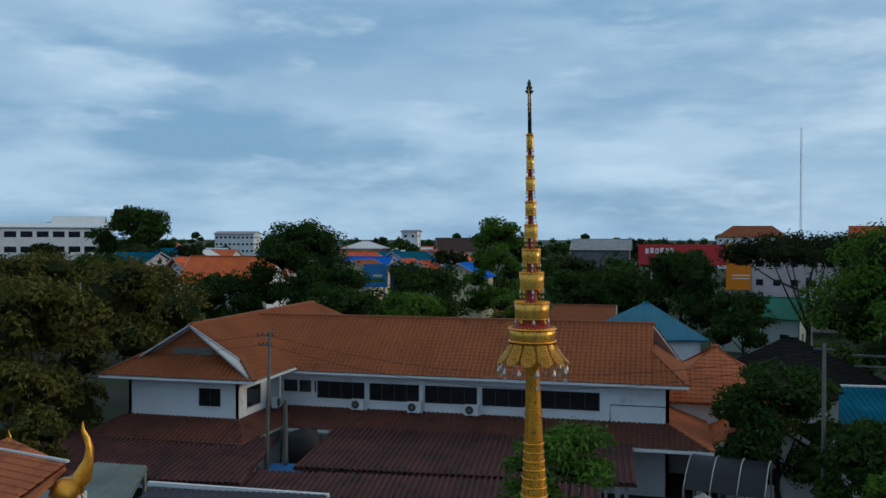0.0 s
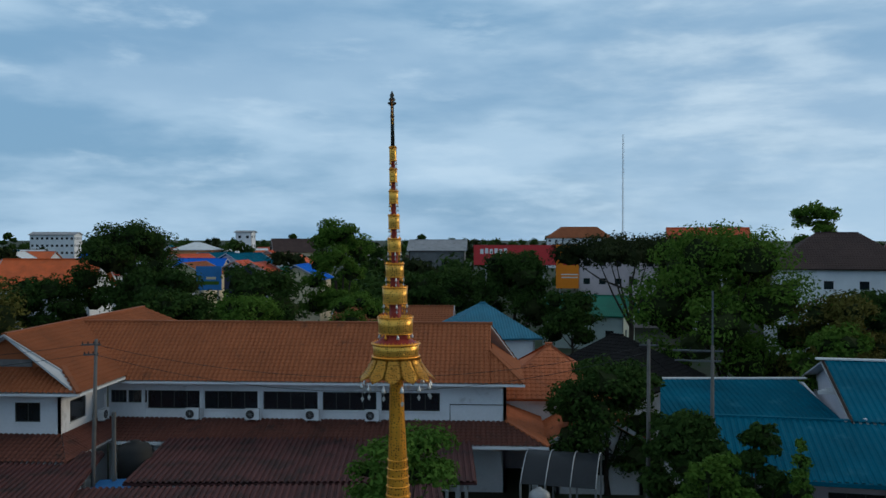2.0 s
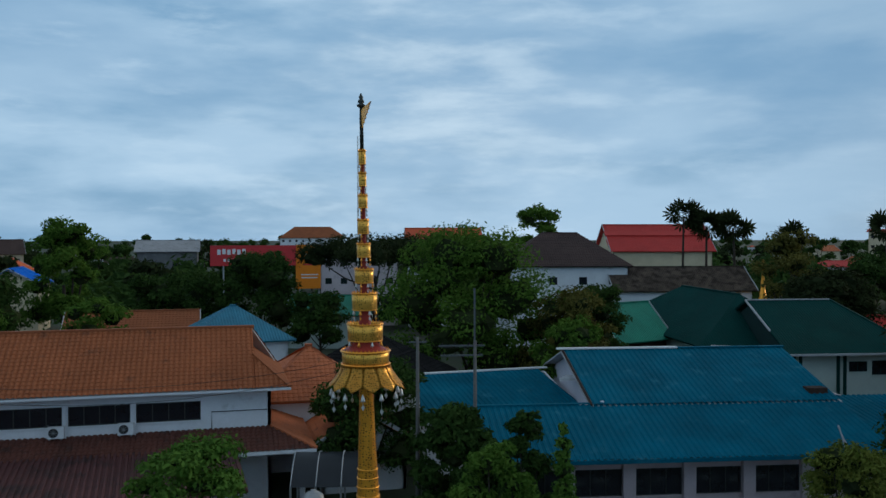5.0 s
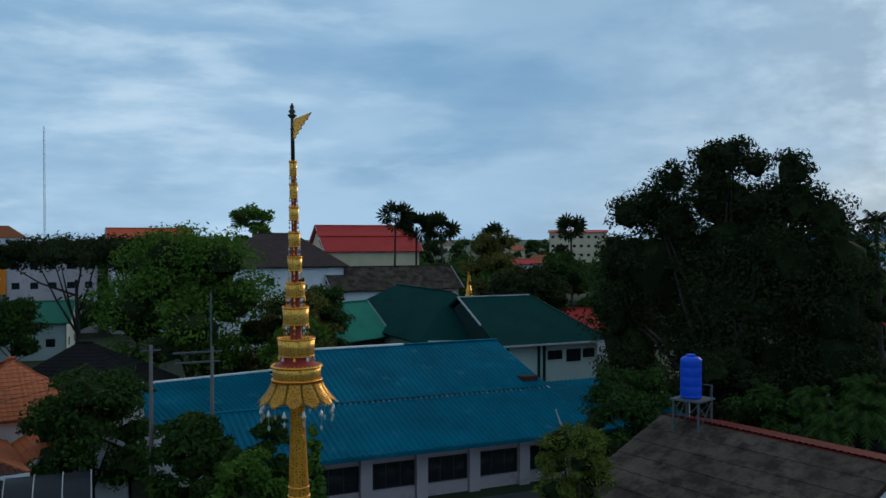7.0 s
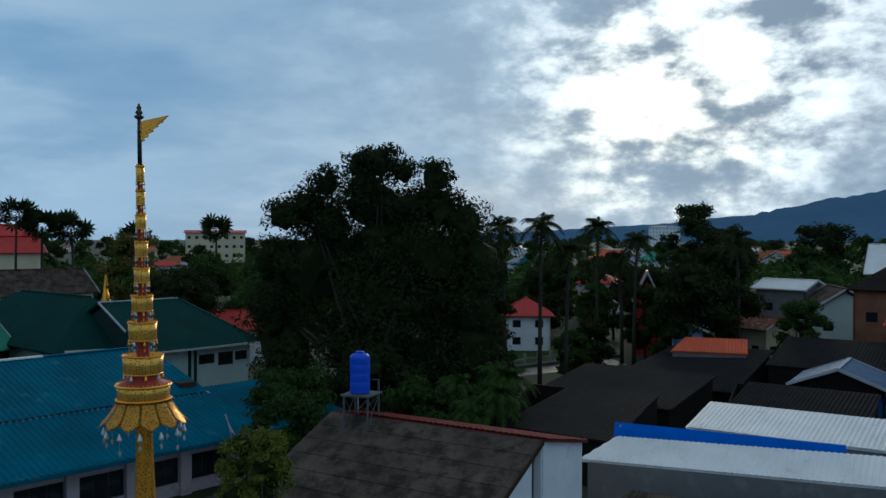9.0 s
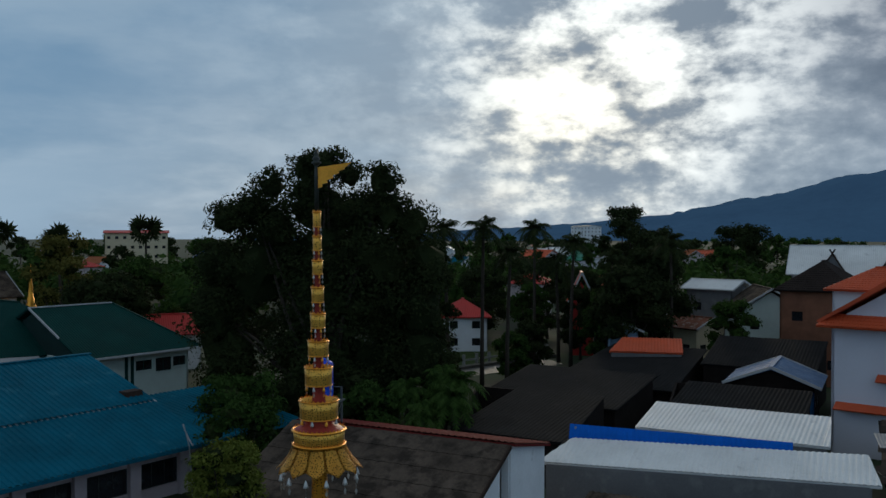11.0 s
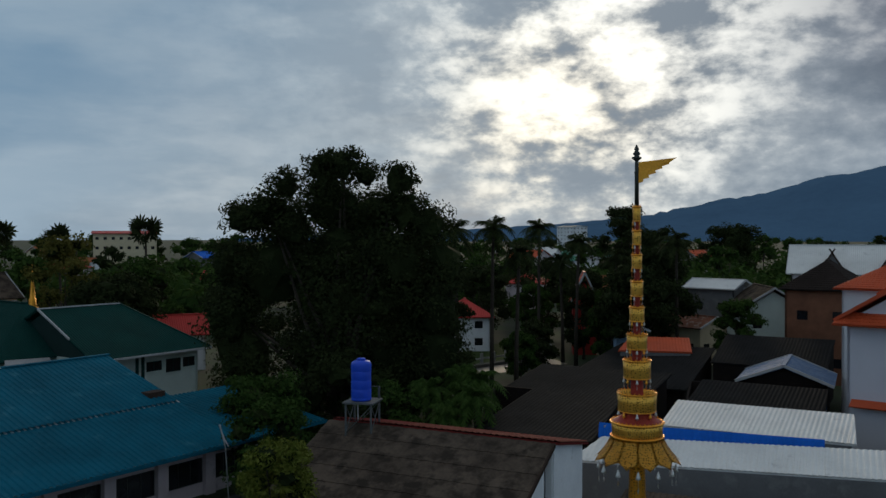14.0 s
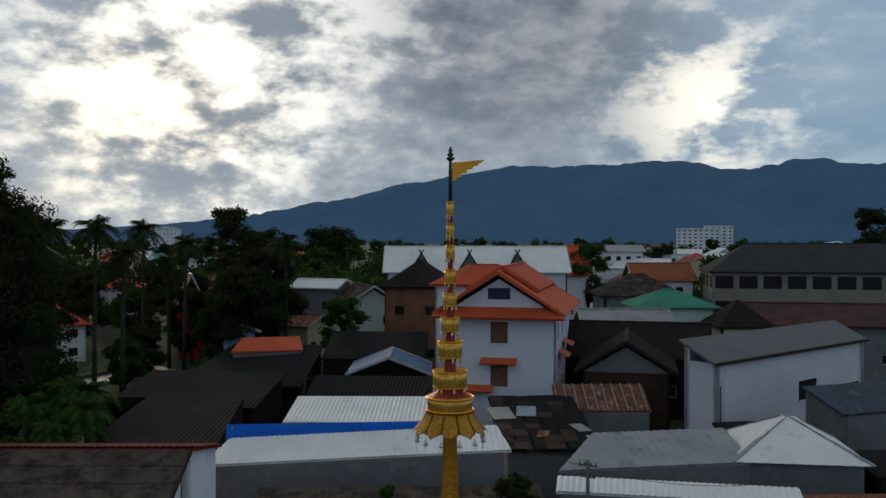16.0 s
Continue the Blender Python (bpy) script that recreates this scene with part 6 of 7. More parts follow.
# ---- houses to the east ----
HOUSES = (
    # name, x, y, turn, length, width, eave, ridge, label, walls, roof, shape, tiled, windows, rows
    ("timber_house", 72.0, 12.5, 0, 6.0, 6.4, 3.45, 4.9, "dark timber house with a pale blue tin roof", BLACK_BOARD, mat("pale_blue_tin", (0.10, 0.17, 0.30), 0.6, 0, 0.3, 0.5, 8, 0.1, (0.4, 0.42, 0.45), 0.66), "gable", False, 2, 1),
    ("timber_house", 62.3, -7.2, -13, 9.0, 6.6, 5.2, 7.6, "dark timber house with a shingled gable roof", TIMBER, TILE_BLACK, "gable", True, 2, 1),
    ("timber_house", 70.2, -9.6, 77, 12.0, 7.4, 5.2, 7.9, "wide dark timber house with a blackish roof", BLACK_BOARD, TILE_BLACK, "gable", True, 2, 1),
    ("tin_house", 82.5, -11.2, 90, 8.4, 5.4, 6.5, 8.1, "house with a pale corrugated roof", GREY_WALL, ZINC_GREY, "gable", False, 2, 1),
    ("green_roof_house", 92.0, -18.5, 90, 8.5, 7.0, 7.8, 9.6, "white house with a bright green roof", AQUA, GREEN, "hip", False, 2, 2),
    ("pavilion", 84.0, -23.7, 90, 5.0, 5.0, 6.3, 9.0, "cream pavilion with a dark tiered roof", CREAM, TILE_BLACK, "hip", True, 3, 2),
    ("maroon_house", 88.0, -34.0, 80, 16, 8.0, 6.2, 8.3, "low house with a wide maroon roof", GREY_WALL, MAROON, "gable", False, 4, 1),
    # the school's cream is darkened for its shaded front
    ("long_school", 117.5, -49.6, 80, 36.0, 11.0, 10.8, 14.8, "long cream school building with a dark grey hipped roof", mat("shaded_cream_render", (0.22, 0.20, 0.17), 0.9, 0, 0.2, 0.4, 9), mat("dark_slate_tile", (0.05, 0.05, 0.053), 0.85, 0, 0.2, 0.5, 7, 0.2, spec=0.12), "hip", True, 11, 3),
    ("temple_hall", 122.0, 2.5, 90, 26.0, 10.0, 10.6, 14.3, "long hall with a pale silvery roof and small gables", LILAC, ZINC, "gable", False, 6, 2),
    ("brick_house", 96.0, 10.2, -8, 9.0, 7.0, 9.9, 12.9, "brown brick house with a dark gabled roof", BRICK, TILE_BLACK, "hip", True, 3, 2),
    ("grey_house", 108.0, 18.0, 20, 9.0, 7.5, 6.6, 9.3, "pale green house with a grey gable roof", AQUA, ASBESTOS, "gable", False, 2, 2),
    ("white_roof_house", 113.0, 24.2, 70, 6.5, 4.5, 8.7, 9.8, "house with a bright white metal roof", GREY_WALL, ZINC, "gable", False, 2, 2),
    ("red_roof_house", 102.4, 56.6, 30, 7.5, 6.0, 4.7, 6.9, "white house with a red roof among palms", WHITE, RED_PAINT, "hip", False, 3, 2),
    ("temple_gate", 104.5, 40.2, 20, 3.4, 3.0, 6.4, 10.8, "temple gate with a steep red-orange roof", RED_PAINT, TILE_RED, "gable", True, 1, 1),
    ("blue_shed", 89.1, 30.4, 20, 4, 3, 5.2, 6.0, "small shed with pale blue walls", mat("pale_blue_render", (0.25, 0.38, 0.55), 0.8), TILE_DARK, "gable", False, 1, 1),
    ("cream_shop", 102.5, 25.6, 60, 6.0, 5.0, 4.6, 5.8, "small cream shop with a rusty roof", CREAM, RUST, "gable", False, 2, 1),
    ("white_block", 130.0, -27.0, 90, 9.0, 8.0, 9.0, 11.6, "white house with a red-brown tiled roof", WHITE, TILE_BROWN, "gable", True, 2, 3),
    ("white_block", 200.0, -33.0, 90, 14.0, 10.0, 12.5, 14.0, "plain white apartment block", WHITE, ZINC_GREY, "gable", False, 6, 4),
    ("red_temple", 134.0, -11.2, 77, 10.0, 8.0, 9.6, 14.3, "temple hall with a steep red roof", WHITE, TILE_RED, "gable", True, 2, 1),
    ("grey_house", 106.0, -18.0, 90, 10.0, 8.0, 8.2, 10.8, "house with a grey sheet roof", GREY_WALL, ASBESTOS, "hip", True, 3, 2),
    # to the north and north-east
    ("brown_annex", -9.5, 88.5, 0, 11.0, 6.5, 5.8, 8.0, "low annex with a brown tiled roof", WHITE, TILE_BROWN, "gable", True, 3, 1),
    ("blue_vault_hall", -0.5, 80.0, 10, 8.0, 7.5, 6.2, 9.0, "hall with a faded blue metal roof", WHITE, mat("faded_blue_sheet", (0.03, 0.16, 0.24), 0.6), "hip", False, 2, 1),
    ("green_roof_house", 14.0, 122.0, -20, 11.0, 8.0, 4.6, 7.0, "white bungalow with a green roof", AQUA, GREEN, "gable", False, 3, 1),
    ("orange_annex", 4.2, 61.0, 0, 7.5, 8.0, 4.6, 7.6, "annex with an orange tiled roof behind the hall", WHITE, TILE_ORANGE, "hip", True, 2, 1),
    ("orange_annex", 6.5, 55.0, 90, 7.0, 5.0, 3.0, 4.8, "low orange tiled roof beside the hall", WHITE, TILE_ORANGE, "gable", True, 1, 1),
    ("slate_house", 9.6, 66.0, -35, 9.0, 8.0, 4.6, 7.7, "house with a dark slate roof", WHITE, BLACK_SHEET, "hip", True, 2, 1),
    ("dark_roof_house", 44.0, 113.0, -10, 16.0, 11.0, 11.2, 15.6, "white house with a wide dark brown hipped roof", WHITE, TILE_DARK, "hip", True, 4, 3),
    ("long_white_house", 58.0, 106.5, -10, 18.0, 8.0, 8.0, 11.0, "long white house with a grey and white roof", WHITE, ASBESTOS, "gable", False, 5, 2),
    ("red_hall", 76.0, 146.0, -10, 18.0, 11.0, 12.5, 17.3, "large hall with a tiered red roof", CREAM, RED_PAINT, "gable", False, 4, 2),
    ("white_building", 22.5, 152.0, -10, 13.0, 9.0, 12.2, 13.6, "white and pink three-storey building behind trees", PINK, ZINC_GREY, "gable", False, 5, 4),
    ("orange_hall", 36.0, 146.0, -10, 12.0, 9.0, 13.5, 16.6, "hall with an orange roof above the trees", WHITE, TILE_RED, "gable", True, 3, 3),
    ("orange_house", -61.0, 120.0, 5, 13.0, 9.0, 8.0, 11.9, "house with a bright orange roof among trees", WHITE, mat("bright_orange_tile", (0.62, 0.12, 0.03), 0.6), "gable", True, 3, 2),
    ("orange_house", -70.0, 124.0, 80, 9.0, 7.0, 8.0, 11.6, "house with a bright orange gable", WHITE, MATS["bright_orange_tile"], "gable", True, 2, 2),
    ("red_roof_house", 70.5, 80.0, -40, 7.0, 5.0, 4.2, 6.3, "low building with a red roof beyond the green hall", WHITE, RED_PAINT, "gable", False, 1, 1),
    ("warehouse", -14.0, 243.0, 0, 15.0, 14.0, 11.5, 14.4, "wide warehouse with a pale grey roof", GREY_WALL, ZINC_GREY, "gable", False, 4, 2),
    ("orange_block", -84.0, 248.0, 0, 11.0, 9.0, 11.5, 13.6, "orange walled building with a pale roof", mat("orange_render", (0.55, 0.25, 0.12), 0.8), ZINC, "hip", False, 5, 3),
    ("gabled_house", -62.0, 273.0, 20, 12.0, 9.0, 10.5, 14.6, "white house with dark gabled roof", CREAM, TILE_DARK, "gable", True, 4, 3),
    ("pink_block", -196.0, 386.0, 10, 19.0, 12.0, 16.2, 17.4, "long white apartment block", WHITE, ZINC_GREY, "gable", False, 9, 5),
    ("hotel_block", 45.5, 442.0, -5, 32.0, 14.0, 15.0, 20.5, "white hotel with a red-brown roof", WHITE, TILE_BROWN, "hip", False, 10, 5),
    ("white_tower", -93.0, 330.0, 0, 6.0, 6.0, 17.0, 17.6, "small white tower block far off", WHITE, ZINC_GREY, "gable", False, 2, 5),
    ("office_block", -178.0, 222.0, 38, 42.0, 18.0, 17.5, 19.0, "modern white office block with dark bands of glass", WHITE, ZINC, "shed", False, 10, 4),
    ("office_block", -207.0, 282.0, 30, 17.0, 12.0, 19.5, 22.2, "plain white apartment block", WHITE, ZINC, "gable", False, 6, 6),
    ("city_hotel", 1240.0, -366.0, 75, 60.0, 25.0, 30.0, 31.5, "distant white hotel block", WHITE, ZINC_GREY, "gable", False, 8, 6),
    ("city_hotel", 1255.0, -400.0, 75, 40.0, 25.0, 34.0, 35.5, "distant white hotel tower", WHITE, ZINC_GREY, "gable", False, 5, 7),
    ("city_block", 700.0, 230.0, 60, 20.0, 16.0, 24.0, 25.0, "distant white apartment tower", WHITE, ZINC_GREY, "gable", False, 5, 8),
    ("city_block", 221.7, 244.1, -44, 21.0, 10.0, 16.8, 17.6, "distant cream block with red balconies", CREAM, RED_PAINT, "gable", False, 8, 5),
)
for n_, x_, y_, t_, l_, w_, ev_, ri_, lab_, wm_, rm_, sh_, ti_, wi_, ro_ in HOUSES:
    if x_ > 40 and t_ >= 60:
        t_ -= 180  # windowed front towards the west
    house(n_, x_, y_, t_, l_, w_, ev_, ri_, lab_, "house", wm_, rm_, sh_, 0.6, ti_ and math.hypot(x_, y_) < 130, wi_, ro_, (0.75 * l_ / wi_, 1.7) if n_ == "office_block" else (2.5, 1.9) if n_ == "long_school" else (3.4, 1.9) if n_ == "city_hotel" else (1.1, 1.0), group="houses", gable_mat=GREY_WALL if n_ == "timber_house" and y_ < 0 and t_ < 60 else None, cap=rm_ if rm_ is TILE_BLACK else None, plain=math.hypot(x_, y_) > 95)

# tiers on the roof of the red hall
rt = thing("roof_tiers", 76.0, 146.0, 0, -10, "stepped red roof tiers of the large hall", "roof")
for k, (z_, y0_, y1_) in enumerate(((13.75, -4.5, -3.3), (15.35, -2.85, -1.7))):
    bm = bmesh.new()
    slab(bm, [(-9.7, y0_, z_), (9.7, y0_, z_), (9.7, y1_, z_ + 0.85), (-9.7, y1_, z_ + 0.85)], 0.3)
    part("tier", bm, RED_PAINT, rt)
    part("riser", boxes(((-9.5, y0_ + 0.3, z_ - 0.55), (9.5, y0_ + 0.5, z_ - 0.1))), TILE_DARK, rt)

bp = thing("blue_sheet", 68.9, 10.1, 0, 0, "blue plastic sheet hung on the timber house", "tarpaulin")
bm = bmesh.new()
g_ = [[bm.verts.new((0.05 * math.sin(1.7 * i + 0.6 * j), -0.8 + 0.2 * i, 0.3 + 0.55 * j)) for j in range(6)] for i in range(9)]
for i in range(8):
    for j in range(5):
        bm.faces.new((g_[i][j], g_[i][j + 1], g_[i + 1][j + 1], g_[i + 1][j])).smooth = True
bmesh.ops.solidify(bm, geom=bm.faces[:], thickness=0.01)
part("sheet", bm, SIGN_BLUE, bp)
# round white hotel on the north-west skyline
rh = thing("round_hotel", -252.4, 336.0, 0, 0, "distant round white hotel with ribbon windows", "hotel")
bm = bmesh.new()
lathe(bm, [(8.8, 0), (8.8, 20.6), (9.3, 20.7), (9.3, 21.3), (4.0, 21.4), (4.0, 23.4), (0.0, 23.5)], 36)
part("wall", bm, WHITE, rh)
for k in range(5):
    for w in range(16):
        a0, a1 = 2 * math.pi * (w + 0.12) / 16, 2 * math.pi * (w + 0.88) / 16
        bm = bmesh.new()
        vs = [bm.verts.new((r * math.cos(a), r * math.sin(a), z)) for r in (8.7, 8.87) for a, z in ((a0, 7.6 + 2.6 * k), (a1, 7.6 + 2.6 * k), (a1, 8.9 + 2.6 * k), (a0, 8.9 + 2.6 * k))]
        for f in ((3, 2, 1, 0), (4, 5, 6, 7), (0, 1, 5, 4), (1, 2, 6, 5), (2, 3, 7, 6), (3, 0, 4, 7)):
            bm.faces.new([vs[i] for i in f])
        part("window", bm, GLASS, rh)

# small gables on the silvery hall
for y_ in (10.5, 3.6, -3.3):
    dg = thing("dormer", 117.2, y_, 10.5, 0, "small crossed-barge dormer gable of the hall", "dormer", "dormers")
    bm = bmesh.new()
    a = [bm.verts.new(p) for p in ((-0.5, -1.6, 0.2), (-0.5, 1.6, 0.2), (-0.5, 0, 2.8), (3, -1.6, 0.6), (3, 1.6, 0.6), (3, 0, 2.8))]
    for f in ((0, 2, 1), (0, 3, 5, 2), (1, 2, 5, 4), (3, 4, 5), (0, 1, 4, 3)):
        bm.faces.new([a[i] for i in f])
    part("gable", bm, GREY_WALL, dg)
    for s in (-1, 1):
        bar_between(dg, (-0.6, s * 1.8, 0.0), (-0.6, -s * 0.35, 3.4), 0.12, 0.2, TIMBER, "bargeboard")

# ---- billboards and mast ----


def billboard(x, y, rz, w, z0, z1, m, label, marks):
    e = thing("billboard", x, y, 0, rz, label, "billboard", "billboards")
    part("board", boxes(((-w / 2, -0.15, z0), (w / 2, 0.15, z1))), m, e)
    for lx in (-w * 0.35, w * 0.35):
        part("post", boxes(((lx - 0.15, 0.16, 0), (lx + 0.15, 0.46, z1 - 0.5))), STEEL, e)
    for u, z, a, b, mm in marks:
        part("lettering", boxes(((u - a / 2, -0.18, z - b / 2), (u + a / 2, -0.152, z + b / 2))), mm, e)


billboard(5.3, 176.0, -3, 16.5, 9.5, 13.5, SIGN_RED, "wide red billboard with white lettering", [(-6.6 + 0.95 * k, 12.2 + 0.12 * (k % 2), 0.65, 1.0, PLAIN_WHITE) for k in range(6)] + [(-5.5 + 0.8 * k, 10.6, 0.5, 0.5, PLAIN_WHITE) for k in range(4)])
billboard(16.3, 176.5, -3, 5.4, 4.8, 13.6, ORANGE_PAINT, "tall orange billboard with a round white emblem", [(0, 11.2, 1.5, 1.5, PLAIN_WHITE), (0, 11.2, 0.7, 0.7, SIGN_BLUE), (0, 9.6, 2.6, 0.25, SIGN_RED), (0, 7.6, 3.4, 0.2, PLAIN_WHITE), (0, 7.0, 3.2, 0.2, PLAIN_WHITE)])
billboard(-46.4, 143.0, 5, 4.2, 6.2, 10.2, SIGN_BLUE, "blue billboard with a picture", [(0, 7.4, 3.4, 0.6, LEAF_BRIGHT), (0.4, 8.2, 1.6, 0.4, CREAM)])
billboard(-41.4, 143.6, 5, 5.0, 5.6, 10.0, SIGN_NAVY, "dark navy billboard with pale lines", [(0.4, 9.0 - 0.55 * k, 2.6 - 0.4 * (k % 2), 0.16, GREY_WALL) for k in range(5)])
ms = thing("radio_mast", 42.2, 277.0, 0, 0, "tall thin lattice radio mast", "mast")
for i in range(3):
    bm = bmesh.new()
    tube(bm, [(0.35 * math.cos(2.1 * i), 0.35 * math.sin(2.1 * i), 0), (0.2 * math.cos(2.1 * i), 0.2 * math.sin(2.1 * i), 47.5)], 0.05, 5)
    part("leg", bm, STEEL, ms)
bm = bmesh.new()
for k in range(46):
    i = k % 3
    tube(bm, [(0.35 * math.cos(2.1 * i), 0.35 * math.sin(2.1 * i), k), (0.35 * math.cos(2.1 * i + 2.1), 0.35 * math.sin(2.1 * i + 2.1), k + 1)], 0.035, 4)
part("lattice", bm, STEEL, ms)
fp = thing("flagpole", -42.0, 58.0, 0, 0, "flagpole with a hanging striped flag", "flagpole")
bm = bmesh.new()
tube(bm, [(0, 0, 0), (0, 0, 11.3)], 0.05, 6)
part("pole", bm, STEEL, fp)
part("flag", boxes(((0.05, -0.03, 9.2), (0.3, 0.03, 10.6))), RED_PAINT, fp, "limp red and white flag")
ss = thing("small_spire", 64.2, 95.8, 0, 0, "small gilded stupa beyond the green hall", "stupa")
bm = bmesh.new()
lathe(bm, [(1.6, 0), (1.6, 4), (1.2, 5), (0.8, 6.5), (0.42, 7.6), (0.4, 8.1), (0.3, 8.2), (0.25, 9.3), (0.12, 10.4), (0.02, 12.2)], 20)
part("body", bm, GOLD, ss)

# ---- canal ----
cn = part_data("canal_water", [(78, 46.5, 0.05), (84.2, 48.6, 0.05), (98.2, 43.0, 0.05), (94, 39.0, 0.05)], [(0, 3, 2, 1)], WATER, None)
tagged(cn, "still dark canal water", "water", kind="structure")
lawn = part_data("lawn", [(85, 50.2, 0.04), (100, 44.4, 0.04), (112, 52, 0.04), (96, 62, 0.04)], [(0, 1, 2, 3)], mat("lawn_grass", (0.03, 0.05, 0.012), 0.95, 0, 0.4, 0.4, 6, 0.4, spec=0.1), None)
tagged(lawn, "open lawn behind the canal", "lawn", kind="structure")
fe = thing("canal_rail", 82.5, 50.3, 0, -21.6, "low concrete railing along the canal", "railing")
for k in range(10):
    part("post", boxes(((2.1 * k - 0.14, -0.14, 0), (2.1 * k + 0.14, 0.14, 1.5))), CONCRETE, fe)
part("rail", boxes(((-0.2, -0.06, 0.75), (19.2, 0.06, 0.95))), CONCRETE, fe)
part("kerb", boxes(((-0.4, -1.2, 0), (19.4, -0.2, 0.35))), mat("mossy_concrete", (0.09, 0.085, 0.075), 0.95, 0, 0.3, 0.8, 12), fe)

# ---- trees ----
T1 = "broad dark green leafy tree"
tree(-35.5, 45, 12.3, 5.2, "broad olive-green tree with drooping leaves", LEAF_OLIVE, 5200, 0.32)
tree(-43, 66, 13.2, 6.8, "broad olive-green tree beside the hall", LEAF_OLIVE, 5200, 0.34)
tree(-31.5, 38, 8.5, 3.0, "small olive tree by the shed", LEAF_OLIVE, 2600, 0.28)
tree(-52, 58, 12.0, 6.0, "broad olive-green leafy tree", LEAF_OLIVE, 4000, 0.34)
tree(-43.4, 103, 16.8, 7.6, "tall round dark green tree", LEAF_DARK, 6500, 0.36)
tree(-36, 97, 11.5, 5.5, T1, LEAF_DARK, 3600, 0.36)
tree(-52, 100, 10.5, 6.0, T1, LEAF_DARK, 3600, 0.36)
tree(-60, 92, 11.0, 6.0, "broad olive-green leafy tree", LEAF_OLIVE, 3600, 0.36)
tree(-76.0, 93.0, 13.0, 7.0, "broad olive-green tree before the office block", LEAF_OLIVE, 4200, 0.36)
tree(-77.0, 105.0, 12.4, 6.6, T1, LEAF_DARK, 3800, 0.36)
tree(-134, 205, 23.5, 11.5, "large dark domed tree far off", LEAF_DARK, 5000, 0.7)
tree(-17.3, 98.7, 16.8, 4.6, "tall round tree with pale green leaves", LEAF_MID, 5200, 0.34)
tree(-24, 92, 12.0, 5.8, T1, LEAF_DARK, 4000, 0.36)
tree(-31, 84, 9.6, 5.0, T1, LEAF_DARK, 3600, 0.36)
tree(-21, 76, 9.8, 4.2, "feathery green tree behind the hall", LEAF_MID, 3200, 0.3)
tree(-12, 79, 10.0, 3.4, "light green tree behind the hall", LEAF_MID, 2600, 0.3)
tree(-8, 104, 11.0, 5.0, T1, LEAF_DARK, 3600, 0.36)
tree(3.5, 108.5, 13.5, 5.8, "dark round tree before the billboard", LEAF_DARK, 5000, 0.36)
tree(-3.6, 112, 10.6, 5.0, T1, LEAF_DARK, 3600, 0.36)
tree(9.5, 101, 8.8, 4.2, T1, LEAF_DARK, 3000, 0.36)
tree(17.5, 109, 17.0, 8.6, "flat-topped rain tree with bare dark limbs", LEAF_DEEP, 5200, 0.36, 16, umbrella=True)
tree(27.0, 118, 16.6, 7.0, "dark flat-topped rain tree", LEAF_DEEP, 4200, 0.36, 14, umbrella=True)
tree(19.5, 73.5, 15.9, 8.0, "large bright green feathery tree", LEAF_MID, 9500, 0.3, 20, 0.22)
tree(26.4, 68, 10.6, 4.2, "small olive green tree", LEAF_OLIVE, 3600, 0.3)
tree(24.0, 61.5, 8.8, 3.2, "light green bushy tree", LEAF_MID, 3000, 0.28)
tree(31.0, 72, 10.8, 3.6, T1, LEAF_DARK, 3000, 0.3)
tree(49.9, 135.5, 20.4, 5.2, "tall spreading pale green tree", LEAF_MID, 3600, 0.45, hollow=True)
tree(38, 140, 17.6, 3.0, "small dark flat-topped tree", LEAF_DEEP, 1600, 0.4, umbrella=True)
tree(7.0, 51.4, 7.9, 3.7, "dark leafy tree behind the canopy", LEAF_DARK, 6000, 0.26, 14, 0.2)
tree(9.6, 42.0, 6.6, 2.5, "low dark leafy tree", LEAF_DARK, 7000, 0.26, 20, 0.08)
tree(10.4, 39.6, 5.4, 1.9, "low dark leafy tree", LEAF_DARK, 5000, 0.22, 14, 0.05)
tree(11.2, 37.2, 7.3, 1.5, "dark slender leafy tree", LEAF_DARK, 4600, 0.2, 16, 0.1)
tree(8.0, 31.4, 7.3, 2.0, "round fresh-green bush tree", LEAF_MID, 5200, 0.16, 14, 0.25)
tree(11.9, 34.2, 7.5, 0.75, "slim columnar bright green tree", LEAF_BRIGHT, 4200, 0.15, made=[(0.05 * (k % 2), 0.04 * (k % 3), 1.2 + 0.58 * k, 0.78 - 0.052 * k, 1.15) for k in range(11)], low=0.15)
tree(-2.9, 30.8, 8.1, 2.7, "light green tree with layered sprays", LEAF_BRIGHT, 5200, 0.18, 14, 0.45, 0.35, hollow=True)
tree(63, 88.7, 16.0, 4.6, "thin tree with open crown", LEAF_OLIVE, 2600, 0.34, 12, 0.3, hollow=True)
tree(70, 84, 13.0, 5.0, T1, LEAF_DARK, 3600, 0.36)
tree(57.5, 75.5, 11.8, 5.6, "dark spreading leafy tree", LEAF_DEEP, 4200, 0.34, 12, 0.45)
tree(67, 66, 12.5, 5.0, "dark spreading leafy tree", LEAF_DEEP, 3600, 0.34)
tree(19.3, 26.4, 7.9, 2.1, "round yellow-green clipped tree", LEAF_YELLOW, 6500, 0.13, 16, 0.2)
tree(38.6, 42.2, 6.5, 3.9, "dense dark green hedge tree", LEAF_DARK, 4600, 0.24, 12, 0.1)
tree(33.8, 38.0, 6.0, 3.3, "dense dark green bush", LEAF_DARK, 3600, 0.22, 10, 0.1)
tree(46.5, 41.0, 7.2, 4.4, "dense dark green hedge tree", LEAF_DEEP, 4600, 0.24, 12, 0.1)
tree(44.5, 35.5, 5.5, 3.0, "dense dark green bush", LEAF_DARK, 3600, 0.24, 10, 0.1)
